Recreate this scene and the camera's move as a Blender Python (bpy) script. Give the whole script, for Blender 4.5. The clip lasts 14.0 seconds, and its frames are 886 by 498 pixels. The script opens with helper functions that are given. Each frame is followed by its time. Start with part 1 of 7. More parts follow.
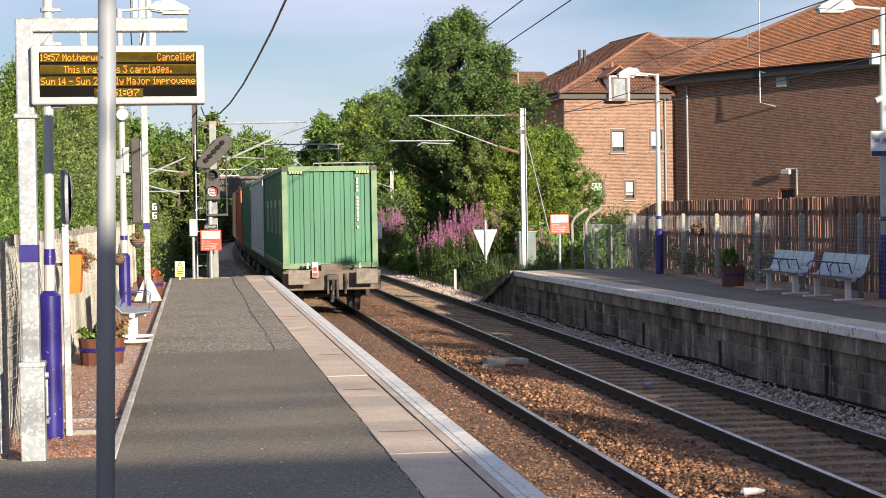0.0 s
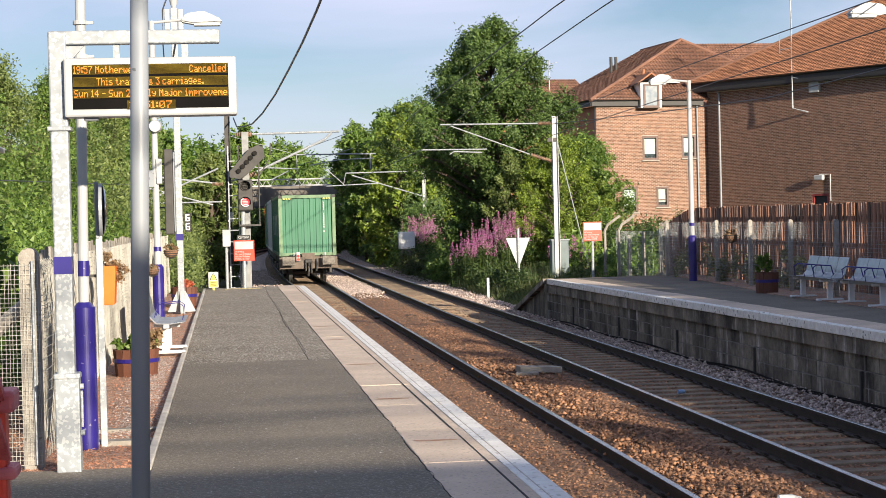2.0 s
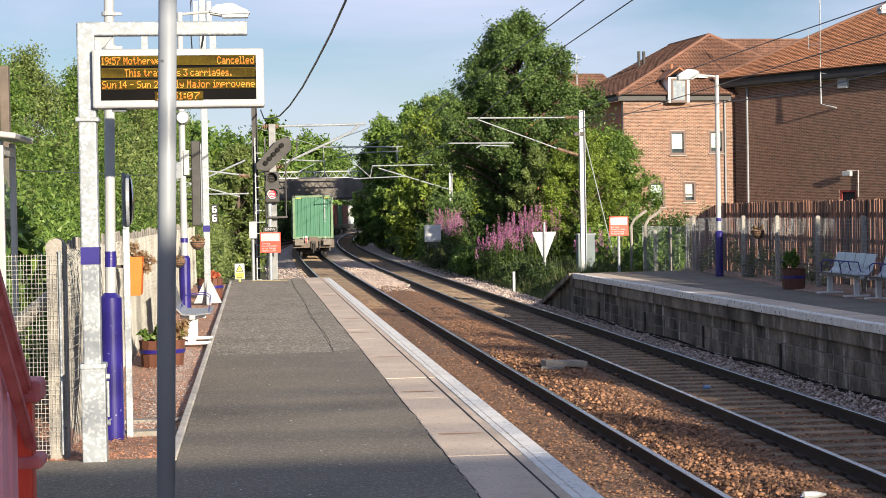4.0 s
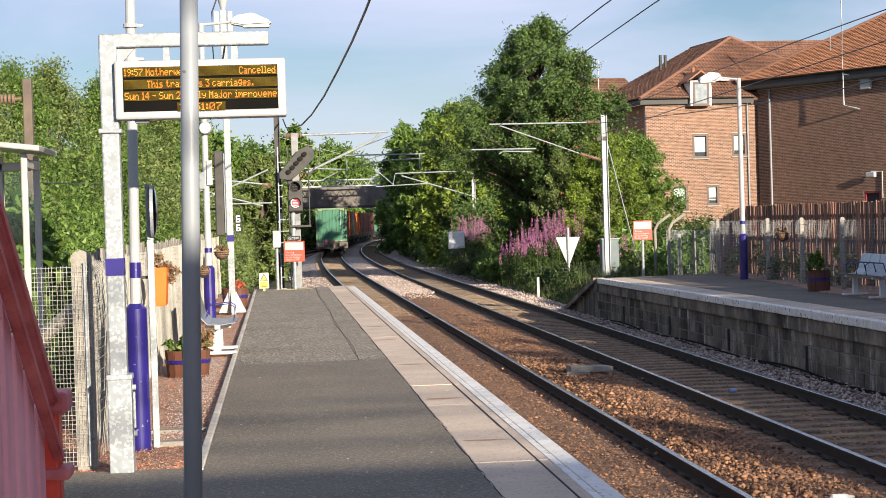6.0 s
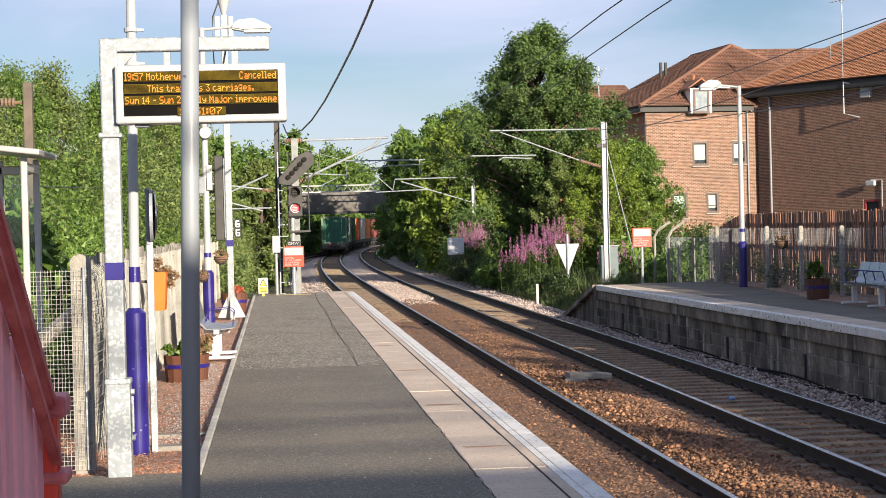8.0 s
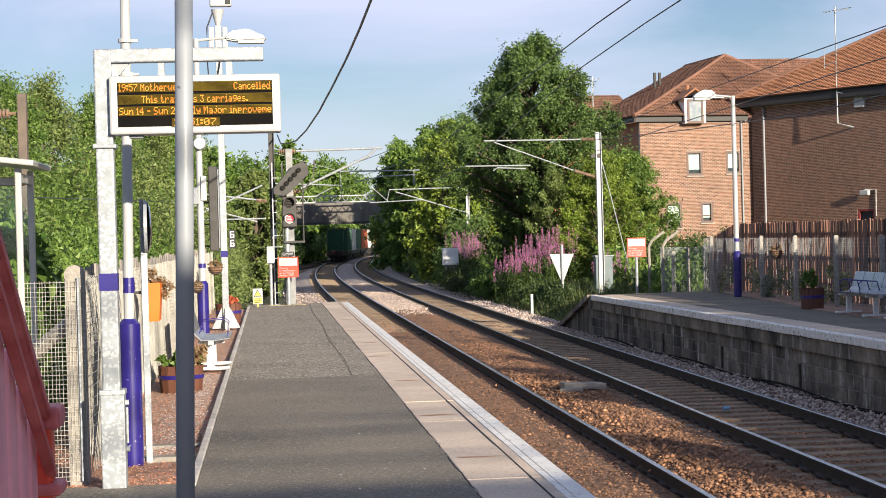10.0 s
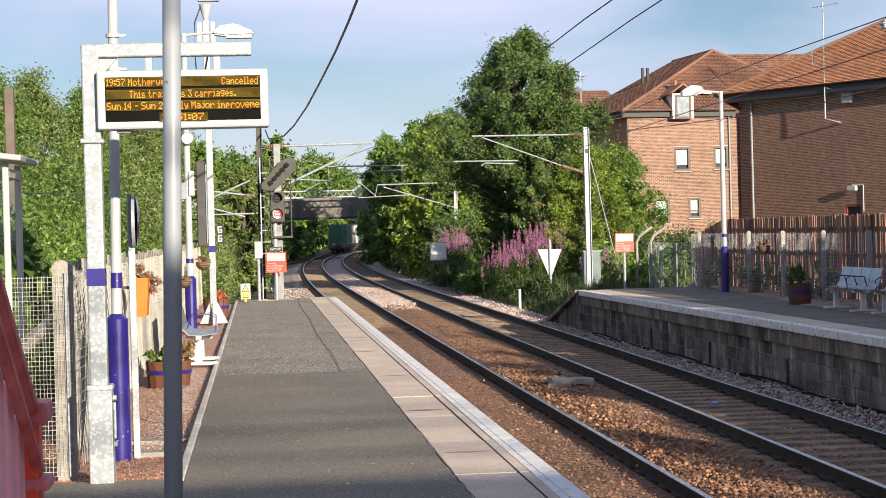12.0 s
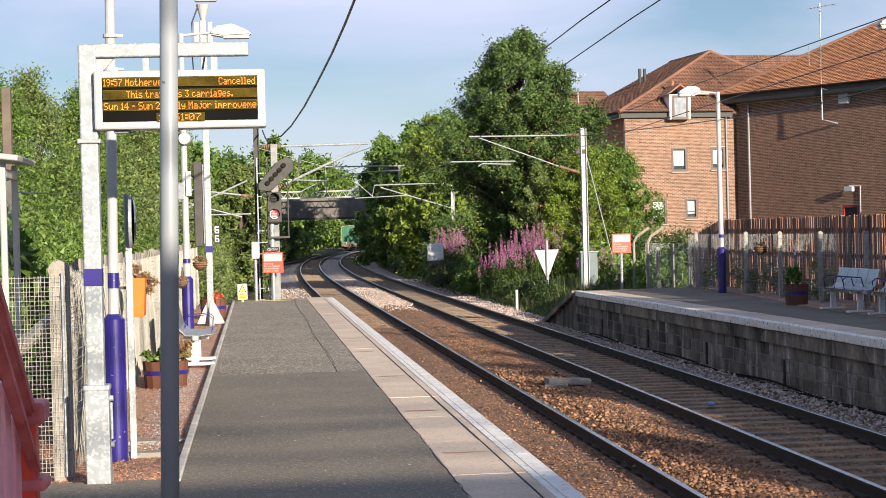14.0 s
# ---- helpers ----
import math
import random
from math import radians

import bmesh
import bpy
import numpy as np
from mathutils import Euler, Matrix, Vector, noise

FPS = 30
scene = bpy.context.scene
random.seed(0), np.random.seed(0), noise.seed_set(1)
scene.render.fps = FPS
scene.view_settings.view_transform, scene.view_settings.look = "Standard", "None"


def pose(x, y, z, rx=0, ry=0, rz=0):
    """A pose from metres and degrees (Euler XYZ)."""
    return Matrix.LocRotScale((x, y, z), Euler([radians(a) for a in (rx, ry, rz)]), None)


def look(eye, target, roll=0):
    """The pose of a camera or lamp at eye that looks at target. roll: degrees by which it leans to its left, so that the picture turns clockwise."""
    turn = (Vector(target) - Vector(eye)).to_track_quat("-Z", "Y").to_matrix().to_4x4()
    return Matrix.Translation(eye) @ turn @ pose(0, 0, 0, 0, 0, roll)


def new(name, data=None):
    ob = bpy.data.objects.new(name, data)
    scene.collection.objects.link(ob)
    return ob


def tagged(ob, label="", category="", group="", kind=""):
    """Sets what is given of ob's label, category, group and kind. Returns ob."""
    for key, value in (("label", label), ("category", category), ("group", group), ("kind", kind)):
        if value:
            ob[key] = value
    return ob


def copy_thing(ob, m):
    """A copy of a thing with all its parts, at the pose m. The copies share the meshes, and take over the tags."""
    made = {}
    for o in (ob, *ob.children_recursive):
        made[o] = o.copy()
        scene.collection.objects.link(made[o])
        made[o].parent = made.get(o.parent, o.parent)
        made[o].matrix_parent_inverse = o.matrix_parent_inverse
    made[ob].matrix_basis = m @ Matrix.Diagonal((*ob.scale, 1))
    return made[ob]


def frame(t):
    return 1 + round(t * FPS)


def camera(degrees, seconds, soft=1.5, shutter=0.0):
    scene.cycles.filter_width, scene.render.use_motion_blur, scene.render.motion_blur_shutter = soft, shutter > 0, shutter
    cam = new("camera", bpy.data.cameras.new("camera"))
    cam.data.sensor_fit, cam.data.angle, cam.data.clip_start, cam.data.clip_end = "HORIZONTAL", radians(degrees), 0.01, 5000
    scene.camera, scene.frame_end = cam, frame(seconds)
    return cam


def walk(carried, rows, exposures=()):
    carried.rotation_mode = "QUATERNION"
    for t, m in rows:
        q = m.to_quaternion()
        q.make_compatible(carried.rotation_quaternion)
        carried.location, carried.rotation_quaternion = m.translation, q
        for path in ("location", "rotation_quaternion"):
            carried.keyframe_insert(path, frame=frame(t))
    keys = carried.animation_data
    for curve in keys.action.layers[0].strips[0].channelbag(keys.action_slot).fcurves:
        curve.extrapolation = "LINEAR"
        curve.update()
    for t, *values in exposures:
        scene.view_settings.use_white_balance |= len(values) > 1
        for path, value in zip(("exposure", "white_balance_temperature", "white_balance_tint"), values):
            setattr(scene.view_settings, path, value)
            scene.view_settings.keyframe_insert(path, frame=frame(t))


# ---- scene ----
cam = camera(27.54, 14.0, soft=0.85)
EYE = (0.0, 0.0, 1.68)
ROWS = [
    (0.0, 88.723, 0.95, -7.881),
    (0.5, 88.8, 1.113, -7.68),
    (1.0, 88.868, 1.177, -7.459),
    (1.5, 88.937, 1.267, -7.241),
    (2.0, 89.021, 1.428, -6.854),
    (2.5, 88.957, 1.269, -6.542),
    (3.0, 88.812, 1.113, -6.286),
    (5.5, 88.923, 1.42, -5.498),
    (6.0, 89.06, 1.77, -5.281),
    (6.5, 89.291, 1.431, -5.04),
    (7.0, 89.46, 1.242, -4.827),
    (7.5, 89.316, 1.441, -5.125),
    (8.0, 89.252, 1.448, -5.295),
    (10.5, 89.608, 1.586, -5.572),
    (11.0, 89.552, 1.573, -5.755),
    (11.5, 89.429, 1.619, -5.818),
    (12.0, 89.41, 1.518, -5.851),
    (12.5, 89.43, 1.434, -5.862),
    (13.0, 89.453, 1.466, -5.862),
    (13.5, 89.483, 1.449, -5.887),
    (14.0, 89.423, 1.465, -5.945),
]
walk(cam, [(t, pose(*EYE, a, b, c)) for t, a, b, c in ROWS], exposures=[(0.0, 0.93, 6480, 10), (1.5, 0.93, 6370, 9), (14.0, 0.93, 6330, 9)])

# ---- light ----
SUN_WAY = Vector((-0.375, 0.89, -0.25)).normalized()
SUN_EL = math.asin(-SUN_WAY.z)
SUN_AZ = math.atan2(-SUN_WAY.x, -SUN_WAY.y)
world = bpy.data.worlds.new("world")
scene.world = world
world.use_nodes = True
wn, wl = world.node_tree.nodes, world.node_tree.links
background = wn["Background"]
sky = wn.new("ShaderNodeTexSky")
sky.sky_type, sky.sun_disc = "NISHITA", False
sky.sun_elevation, sky.sun_rotation = max(SUN_EL, 0.42), SUN_AZ
sky.air_density, sky.dust_density, sky.ozone_density = 1.0, 0.1, 3.0
cloud_noise = wn.new("ShaderNodeTexNoise")
cloud_noise.inputs["Scale"].default_value, cloud_noise.inputs["Detail"].default_value = 3.2, 7
cloud_noise.inputs["Distortion"].default_value = 0.5
cloud_ramp = wn.new("ShaderNodeValToRGB")
cloud_ramp.color_ramp.elements[0].position, cloud_ramp.color_ramp.elements[1].position = 0.40, 0.66
cloud_mix = wn.new("ShaderNodeMixRGB")
cloud_mix.inputs[2].default_value = (8.4, 9.2, 11.0, 1)
cloud_coord = wn.new("ShaderNodeTexCoord")
cloud_map = wn.new("ShaderNodeMapping")
cloud_map.inputs["Scale"].default_value = (1.0, 1.0, 3.2)
wl.new(cloud_coord.outputs["Generated"], cloud_map.inputs[0])
wl.new(cloud_map.outputs[0], cloud_noise.inputs[0])
wl.new(cloud_noise.outputs["Fac"], cloud_ramp.inputs[0])
wl.new(cloud_ramp.outputs[0], cloud_mix.inputs[0])
wl.new(sky.outputs[0], cloud_mix.inputs[1])
air_tint = wn.new("ShaderNodeMixRGB")
air_tint.blend_type = "MULTIPLY"
air_tint.inputs[0].default_value = 1.0
air_tint.inputs[2].default_value = (0.98, 0.95, 1.02, 1)
wl.new(cloud_mix.outputs[0], air_tint.inputs[1])
wl.new(air_tint.outputs[0], background.inputs[0])
background.inputs[1].default_value = 0.0465
sun = new("sun", bpy.data.lights.new("sun", "SUN"))
sun.data.energy, sun.data.angle, sun.data.color = 5.0, radians(0.6), (1.0, 0.85, 0.65)
sun.matrix_world = look((0, 0, 30), Vector((0, 0, 30)) + SUN_WAY)

# ---- materials ----
LAID = {"dirty_block", "wood_fence", "weathered_wood", "coping_stone", "worn_white", "sleeper_concrete", "concrete", "mortar", "kerb_pale"}   # pieces laid in rows: grain runs on from one to the next


def material(name, c1, c2=None, rough=0.8, scale=6.0, metal=0.0, bump=0.0, bump_scale=60.0, spots=None, spot_scale=90.0, spot_amount=0.4, streak=1.0, island=0.0, piece=0.0, coat=0.0, spec=0.5, lime=None):
    """Two colours mixed by a large noise, a fine grain, optional speckle and relief, all at world size."""
    m = bpy.data.materials.new(name)
    m.use_nodes = True
    n, l = m.node_tree.nodes, m.node_tree.links
    p = n["Principled BSDF"]
    p.inputs["Roughness"].default_value, p.inputs["Metallic"].default_value = rough, metal
    p.inputs["Specular IOR Level"].default_value = spec
    p.inputs["Coat Weight"].default_value = coat
    tc = n.new("ShaderNodeTexCoord")
    mp = n.new("ShaderNodeMapping")
    mp.inputs["Scale"].default_value = (1, 1, 1 / streak)
    here = n.new("ShaderNodeNewGeometry").outputs["Position"] if name in LAID else tc.outputs["Object"]
    l.new(here, mp.inputs[0])
    c2 = c2 or tuple(v * 0.8 for v in c1)
    big = n.new("ShaderNodeTexNoise")
    big.inputs["Scale"].default_value, big.inputs["Detail"].default_value = scale, 6
    l.new(mp.outputs[0], big.inputs[0])
    ramp = n.new("ShaderNodeValToRGB")
    ramp.color_ramp.elements[0].position, ramp.color_ramp.elements[1].position = 0.32, 0.68
    ramp.color_ramp.elements[0].color, ramp.color_ramp.elements[1].color = (*c2, 1), (*c1, 1)
    l.new(big.outputs["Fac"], ramp.inputs[0])
    out = ramp.outputs[0]
    if spots:
        vor = n.new("ShaderNodeTexVoronoi")
        vor.inputs["Scale"].default_value = spot_scale
        l.new(here, vor.inputs[0])
        sep = n.new("ShaderNodeSeparateColor")
        l.new(vor.outputs["Color"], sep.inputs[0])
        gt = n.new("ShaderNodeMath")
        gt.operation = "GREATER_THAN"
        gt.inputs[1].default_value = 1 - spot_amount
        l.new(sep.outputs[0], gt.inputs[0])
        mix = n.new("ShaderNodeMixRGB")
        mix.inputs[2].default_value = (*spots, 1)
        l.new(gt.outputs[0], mix.inputs[0])
        l.new(out, mix.inputs[1])
        out = mix.outputs[0]
    if lime:
        drip = n.new("ShaderNodeMapping")
        drip.inputs["Scale"].default_value = (5.0, 5.0, 0.9)
        l.new(here, drip.inputs[0])
        runs = n.new("ShaderNodeTexNoise")
        runs.inputs["Scale"].default_value, runs.inputs["Detail"].default_value = 1.0, 5
        l.new(drip.outputs[0], runs.inputs[0])
        edge = n.new("ShaderNodeMapRange")
        edge.inputs[1].default_value, edge.inputs[2].default_value = 0.57, 0.75
        l.new(runs.outputs["Fac"], edge.inputs[0])
        mix = n.new("ShaderNodeMixRGB")
        mix.inputs[2].default_value = (*lime, 1)
        l.new(edge.outputs[0], mix.inputs[0])
        l.new(out, mix.inputs[1])
        out = mix.outputs[0]
    if island or piece:
        src = n.new("ShaderNodeNewGeometry").outputs["Random Per Island"] if island else n.new("ShaderNodeObjectInfo").outputs["Random"]
        amount = island or piece
        mr = n.new("ShaderNodeMapRange")
        mr.inputs[3].default_value, mr.inputs[4].default_value = 1 - amount, 1 + amount
        l.new(src, mr.inputs[0])
        hsv = n.new("ShaderNodeHueSaturation")
        l.new(mr.outputs[0], hsv.inputs["Value"])
        l.new(out, hsv.inputs["Color"])
        out = hsv.outputs[0]
    if bump:
        speck = n.new("ShaderNodeTexNoise")
        speck.inputs["Scale"].default_value, speck.inputs["Detail"].default_value = bump_scale * 0.4, 3
        l.new(here, speck.inputs[0])
        mr2 = n.new("ShaderNodeMapRange")
        mr2.inputs[1].default_value, mr2.inputs[2].default_value = 0.3, 0.7
        mr2.inputs[3].default_value, mr2.inputs[4].default_value = 1 - 0.28 * min(bump, 1), 1 + 0.28 * min(bump, 1)
        l.new(speck.outputs["Fac"], mr2.inputs[0])
        grain = n.new("ShaderNodeHueSaturation")
        l.new(mr2.outputs[0], grain.inputs["Value"])
        l.new(out, grain.inputs["Color"])
        out = grain.outputs[0]
    l.new(out, p.inputs["Base Color"])
    if bump:
        fine = n.new("ShaderNodeTexNoise")
        fine.inputs["Scale"].default_value, fine.inputs["Detail"].default_value = bump_scale, 4
        l.new(here, fine.inputs[0])
        b = n.new("ShaderNodeBump")
        b.inputs["Strength"].default_value, b.inputs["Distance"].default_value = bump, 0.02
        l.new(fine.outputs["Fac"], b.inputs["Height"])
        l.new(b.outputs[0], p.inputs["Normal"])
    return m


def leaf_material(name, c1, c2, dead=None):
    """Leaves: colour varies leaf by leaf, some light passes through."""
    m = bpy.data.materials.new(name)
    m.use_nodes = True
    n, l = m.node_tree.nodes, m.node_tree.links
    p = n["Principled BSDF"]
    geo = n.new("ShaderNodeNewGeometry")
    ramp = n.new("ShaderNodeValToRGB")
    ramp.color_ramp.elements[0].color, ramp.color_ramp.elements[1].color = (*c1, 1), (*c2, 1)
    l.new(geo.outputs["Random Per Island"], ramp.inputs[0])
    tc = n.new("ShaderNodeTexCoord")
    big = n.new("ShaderNodeTexNoise")
    big.inputs["Scale"].default_value, big.inputs["Detail"].default_value = 0.5, 3
    l.new(tc.outputs["Object"], big.inputs[0])
    mr = n.new("ShaderNodeMapRange")
    mr.inputs[1].default_value, mr.inputs[2].default_value = 0.3, 0.7
    mr.inputs[3].default_value, mr.inputs[4].default_value = 0.7, 1.3
    l.new(big.outputs["Fac"], mr.inputs[0])
    hsv = n.new("ShaderNodeHueSaturation")
    l.new(ramp.outputs[0], hsv.inputs["Color"])
    l.new(mr.outputs[0], hsv.inputs["Value"])
    l.new(hsv.outputs[0], p.inputs["Base Color"])
    p.inputs["Roughness"].default_value = 0.5
    p.inputs["Specular IOR Level"].default_value = 0.35
    tr = n.new("ShaderNodeBsdfTranslucent")
    l.new(hsv.outputs[0], tr.inputs[0])
    mix = n.new("ShaderNodeMixShader")
    mix.inputs[0].default_value = 0.35
    l.new(p.outputs[0], mix.inputs[1])
    l.new(tr.outputs[0], mix.inputs[2])
    l.new(mix.outputs[0], n["Material Output"].inputs[0])
    return m


def glow_material(name, colour, strength):
    m = bpy.data.materials.new(name)
    m.use_nodes = True
    p = m.node_tree.nodes["Principled BSDF"]
    p.inputs["Base Color"].default_value = (*[c * 0.5 for c in colour], 1)
    p.inputs["Emission Color"].default_value = (*colour, 1)
    p.inputs["Emission Strength"].default_value = strength
    return m


def glass_material(name, tint=(0.9, 0.95, 0.95)):
    m = bpy.data.materials.new(name)
    m.use_nodes = True
    n, l = m.node_tree.nodes, m.node_tree.links
    n.remove(n["Principled BSDF"])
    tr, gl, mix, fr = n.new("ShaderNodeBsdfTransparent"), n.new("ShaderNodeBsdfGlossy"), n.new("ShaderNodeMixShader"), n.new("ShaderNodeFresnel")
    tr.inputs[0].default_value = (*tint, 1)
    gl.inputs["Roughness"].default_value = 0.02
    l.new(fr.outputs[0], mix.inputs[0])
    l.new(tr.outputs[0], mix.inputs[1])
    l.new(gl.outputs[0], mix.inputs[2])
    l.new(mix.outputs[0], n["Material Output"].inputs[0])
    return m


asphalt_new = material("asphalt_new", (0.225, 0.194, 0.150), (0.145, 0.127, 0.102), 0.8, 0.55, bump=0.9, bump_scale=75, spots=(0.34, 0.31, 0.27), spot_scale=90, spot_amount=0.08)
asphalt_old = material("asphalt_old", (0.25, 0.212, 0.165), (0.165, 0.143, 0.112), 0.9, 0.8, bump=1.0, bump_scale=50, spots=(0.56, 0.52, 0.46), spot_scale=62, spot_amount=0.17)
asphalt_mid = material("asphalt_mid", (0.205, 0.175, 0.140), (0.135, 0.117, 0.096), 0.9, 0.9, bump=0.5, bump_scale=140, spots=(0.2, 0.19, 0.18), spot_scale=90, spot_amount=0.1)
coping_stone = material("coping_stone", (0.66, 0.54, 0.43), (0.53, 0.43, 0.34), 0.85, 1.6, bump=0.25, bump_scale=90, spots=(0.42, 0.35, 0.28), spot_scale=60, spot_amount=0.05, piece=0.07)
white_line = material("white_line", (0.86, 0.85, 0.82), (0.72, 0.70, 0.66), 0.7, 5, bump=0.2, bump_scale=120, spots=(0.5, 0.48, 0.45), spot_scale=45, spot_amount=0.05)
worn_white = material("worn_white", (0.90, 0.89, 0.85), (0.72, 0.70, 0.65), 0.8, 7, bump=0.3, spots=(0.34, 0.31, 0.28), spot_scale=26, spot_amount=0.06)
black_gap = material("black_gap", (0.03, 0.03, 0.03), rough=0.9)
concrete = material("concrete", (0.36, 0.335, 0.30), (0.26, 0.24, 0.21), 0.9, 3, bump=0.4, bump_scale=70, spots=(0.2, 0.18, 0.16), spot_scale=40, spot_amount=0.06)
dirty_block = material("dirty_block", (0.265, 0.228, 0.183), (0.040, 0.034, 0.028), 0.9, 1.7, bump=0.9, bump_scale=26, streak=2.0, piece=0.35, lime=(0.42, 0.40, 0.37))
mortar = material("mortar", (0.28, 0.27, 0.255), (0.12, 0.115, 0.11), 0.95, 4)
rust_rail = material("rust_rail", (0.042, 0.030, 0.024), (0.026, 0.02, 0.017), 0.75, 5, bump=0.2)
bright_steel = material("bright_steel", (0.55, 0.56, 0.57), (0.40, 0.40, 0.40), 0.26, 6, metal=0.9)
sleeper_mat = material("sleeper_concrete", (0.285, 0.216, 0.148), (0.165, 0.118, 0.078), 0.9, 4, bump=0.4, piece=0.15)
brown_stone = material("brown_stone", (0.33, 0.170, 0.092), (0.175, 0.094, 0.056), 0.9, 3, island=0.65)
grey_stone = material("grey_stone", (0.58, 0.47, 0.42), (0.40, 0.325, 0.29), 0.9, 3, island=0.4)
brown_bed = material("brown_bed", (0.22, 0.128, 0.076), (0.12, 0.074, 0.048), 0.95, 1.6, bump=1.0, bump_scale=28, spots=(0.27, 0.15, 0.09), spot_scale=22, spot_amount=0.3)
grey_bed = material("grey_bed", (0.50, 0.41, 0.365), (0.36, 0.30, 0.265), 0.95, 1.6, bump=1.0, bump_scale=28, spots=(0.14, 0.12, 0.11), spot_scale=22, spot_amount=0.3)
red_chip = material("red_chip", (0.55, 0.245, 0.135), (0.42, 0.24, 0.165), 0.9, 5, island=0.55)
red_bed = material("red_bed", (0.44, 0.25, 0.17), (0.27, 0.18, 0.14), 0.95, 1.2, bump=1.0, bump_scale=45, spots=(0.45, 0.36, 0.3), spot_scale=50, spot_amount=0.25)
grass_ground = material("grass_ground", (0.085, 0.10, 0.035), (0.06, 0.05, 0.03), 0.95, 0.5, bump=0.8, bump_scale=20)
brick_mat = material("brick", (0.43, 0.175, 0.095), (0.35, 0.14, 0.078), 0.85, 0.9, bump=0.2)
galvanised = material("galvanised", (0.32, 0.35, 0.38), (0.255, 0.28, 0.305), 0.5, 14, metal=0.2, spots=(0.41, 0.435, 0.455), spot_scale=52, spot_amount=0.32)
white_paint = material("white_paint", (0.43, 0.445, 0.46), (0.365, 0.38, 0.395), 0.45, 4)
grey_paint = material("grey_paint", (0.265, 0.29, 0.325), (0.235, 0.258, 0.29), 0.45, 5, spots=(0.12, 0.13, 0.14), spot_scale=60, spot_amount=0.006)
purple_paint = material("purple_paint", (0.024, 0.017, 0.19), (0.018, 0.012, 0.145), 0.35, 4, coat=0.25, spots=(0.16, 0.15, 0.3), spot_scale=70, spot_amount=0.008)
signal_grey = material("signal_grey", (0.27, 0.28, 0.285), (0.19, 0.195, 0.2), 0.55, 8, metal=0.2)
bare_steel = material("bare_steel", (0.40, 0.42, 0.45), (0.31, 0.325, 0.35), 0.32, 8, metal=0.6)
brushed_steel = material("brushed_steel", (0.54, 0.53, 0.51), (0.44, 0.435, 0.42), 0.35, 8, metal=0.35, streak=6)
bright_wire = material("bright_wire", (0.46, 0.45, 0.41), (0.34, 0.335, 0.31), 0.5, 9)
kerb_pale = material("kerb_pale", (0.56, 0.53, 0.48), (0.44, 0.41, 0.37), 0.9, 4, bump=0.4, bump_scale=70, piece=0.12)
cabinet_grey = material("cabinet_grey", (0.12, 0.165, 0.18), (0.09, 0.125, 0.14), 0.5, 3)
bright_white = material("bright_white", (0.80, 0.81, 0.82), (0.7, 0.71, 0.72), 0.5, 3)
cable_black = material("cable_black", (0.022, 0.021, 0.02), rough=0.95, spec=0.1)
stained_concrete = material("stained_concrete", (0.21, 0.195, 0.175), (0.11, 0.10, 0.09), 0.9, 0.9, bump=0.4, streak=3)
dark_steel = material("dark_steel", (0.055, 0.052, 0.05), (0.035, 0.033, 0.032), 0.6, 6)
brown_steel = material("brown_steel", (0.15, 0.115, 0.09), (0.10, 0.08, 0.065), 0.7, 5, bump=0.1)
black_plastic = material("black_plastic", (0.018, 0.018, 0.02), rough=0.4)
orange_plastic = material("orange_plastic", (0.85, 0.18, 0.012), (0.75, 0.15, 0.01), 0.45, 4)
red_paint = material("red_paint", (0.72, 0.07, 0.035), (0.60, 0.05, 0.03), 0.35, 3)
picket_red = material("picket_red", (0.84, 0.40, 0.46), (0.72, 0.30, 0.36), 0.7, 7, bump=0.1, streak=5)
dull_red = material("dull_red", (0.62, 0.20, 0.21), (0.42, 0.09, 0.10), 0.6, 9, bump=0.15, streak=5)
worn_yellow = material("worn_yellow", (0.42, 0.36, 0.17), (0.25, 0.22, 0.14), 0.8, 9)
yellow_paint = material("yellow_paint", (0.80, 0.72, 0.12), (0.74, 0.64, 0.08), 0.5, 5)
can_blue = material("can_blue", (0.10, 0.30, 0.62), (0.35, 0.45, 0.6), 0.35, 30)
navy_paint = material("navy_paint", (0.02, 0.04, 0.16), rough=0.4)
wood_fence = material("wood_fence", (0.30, 0.15, 0.10), (0.09, 0.058, 0.046), 0.9, 3, bump=0.3, streak=6, piece=0.35)
barrel_wood = material("barrel_wood", (0.13, 0.05, 0.03), (0.08, 0.032, 0.02), 0.7, 6, streak=4, bump=0.2)
weathered_wood = material("weathered_wood", (0.32, 0.30, 0.27), (0.21, 0.195, 0.175), 0.9, 4, streak=6, bump=0.3, piece=0.15)
roof_tile = material("roof_tile", (0.36, 0.165, 0.09), (0.25, 0.115, 0.065), 0.85, 1.0, bump=0.2, piece=0.15, island=0.25)
roof_dark = material("roof_dark", (0.235, 0.12, 0.08), (0.15, 0.078, 0.055), 0.85, 1.0, bump=0.2, island=0.25)
fascia = material("fascia", (0.035, 0.034, 0.036), rough=0.6)
window_brown = material("window_brown", (0.075, 0.03, 0.022), rough=0.5)
curtain = material("curtain", (0.74, 0.73, 0.68), (0.55, 0.55, 0.52), 0.9, 8)
# near-black colour stands in for the shade inside rooms
unlit_room = material("unlit_room", (0.04, 0.045, 0.05), rough=0.9)
pane_mat = glass_material("pane")
bark = material("bark", (0.13, 0.10, 0.075), (0.08, 0.06, 0.05), 0.95, 6, bump=0.6, streak=3)
leaf_dark = leaf_material("leaf_dark", (0.040, 0.085, 0.022), (0.170, 0.255, 0.072))
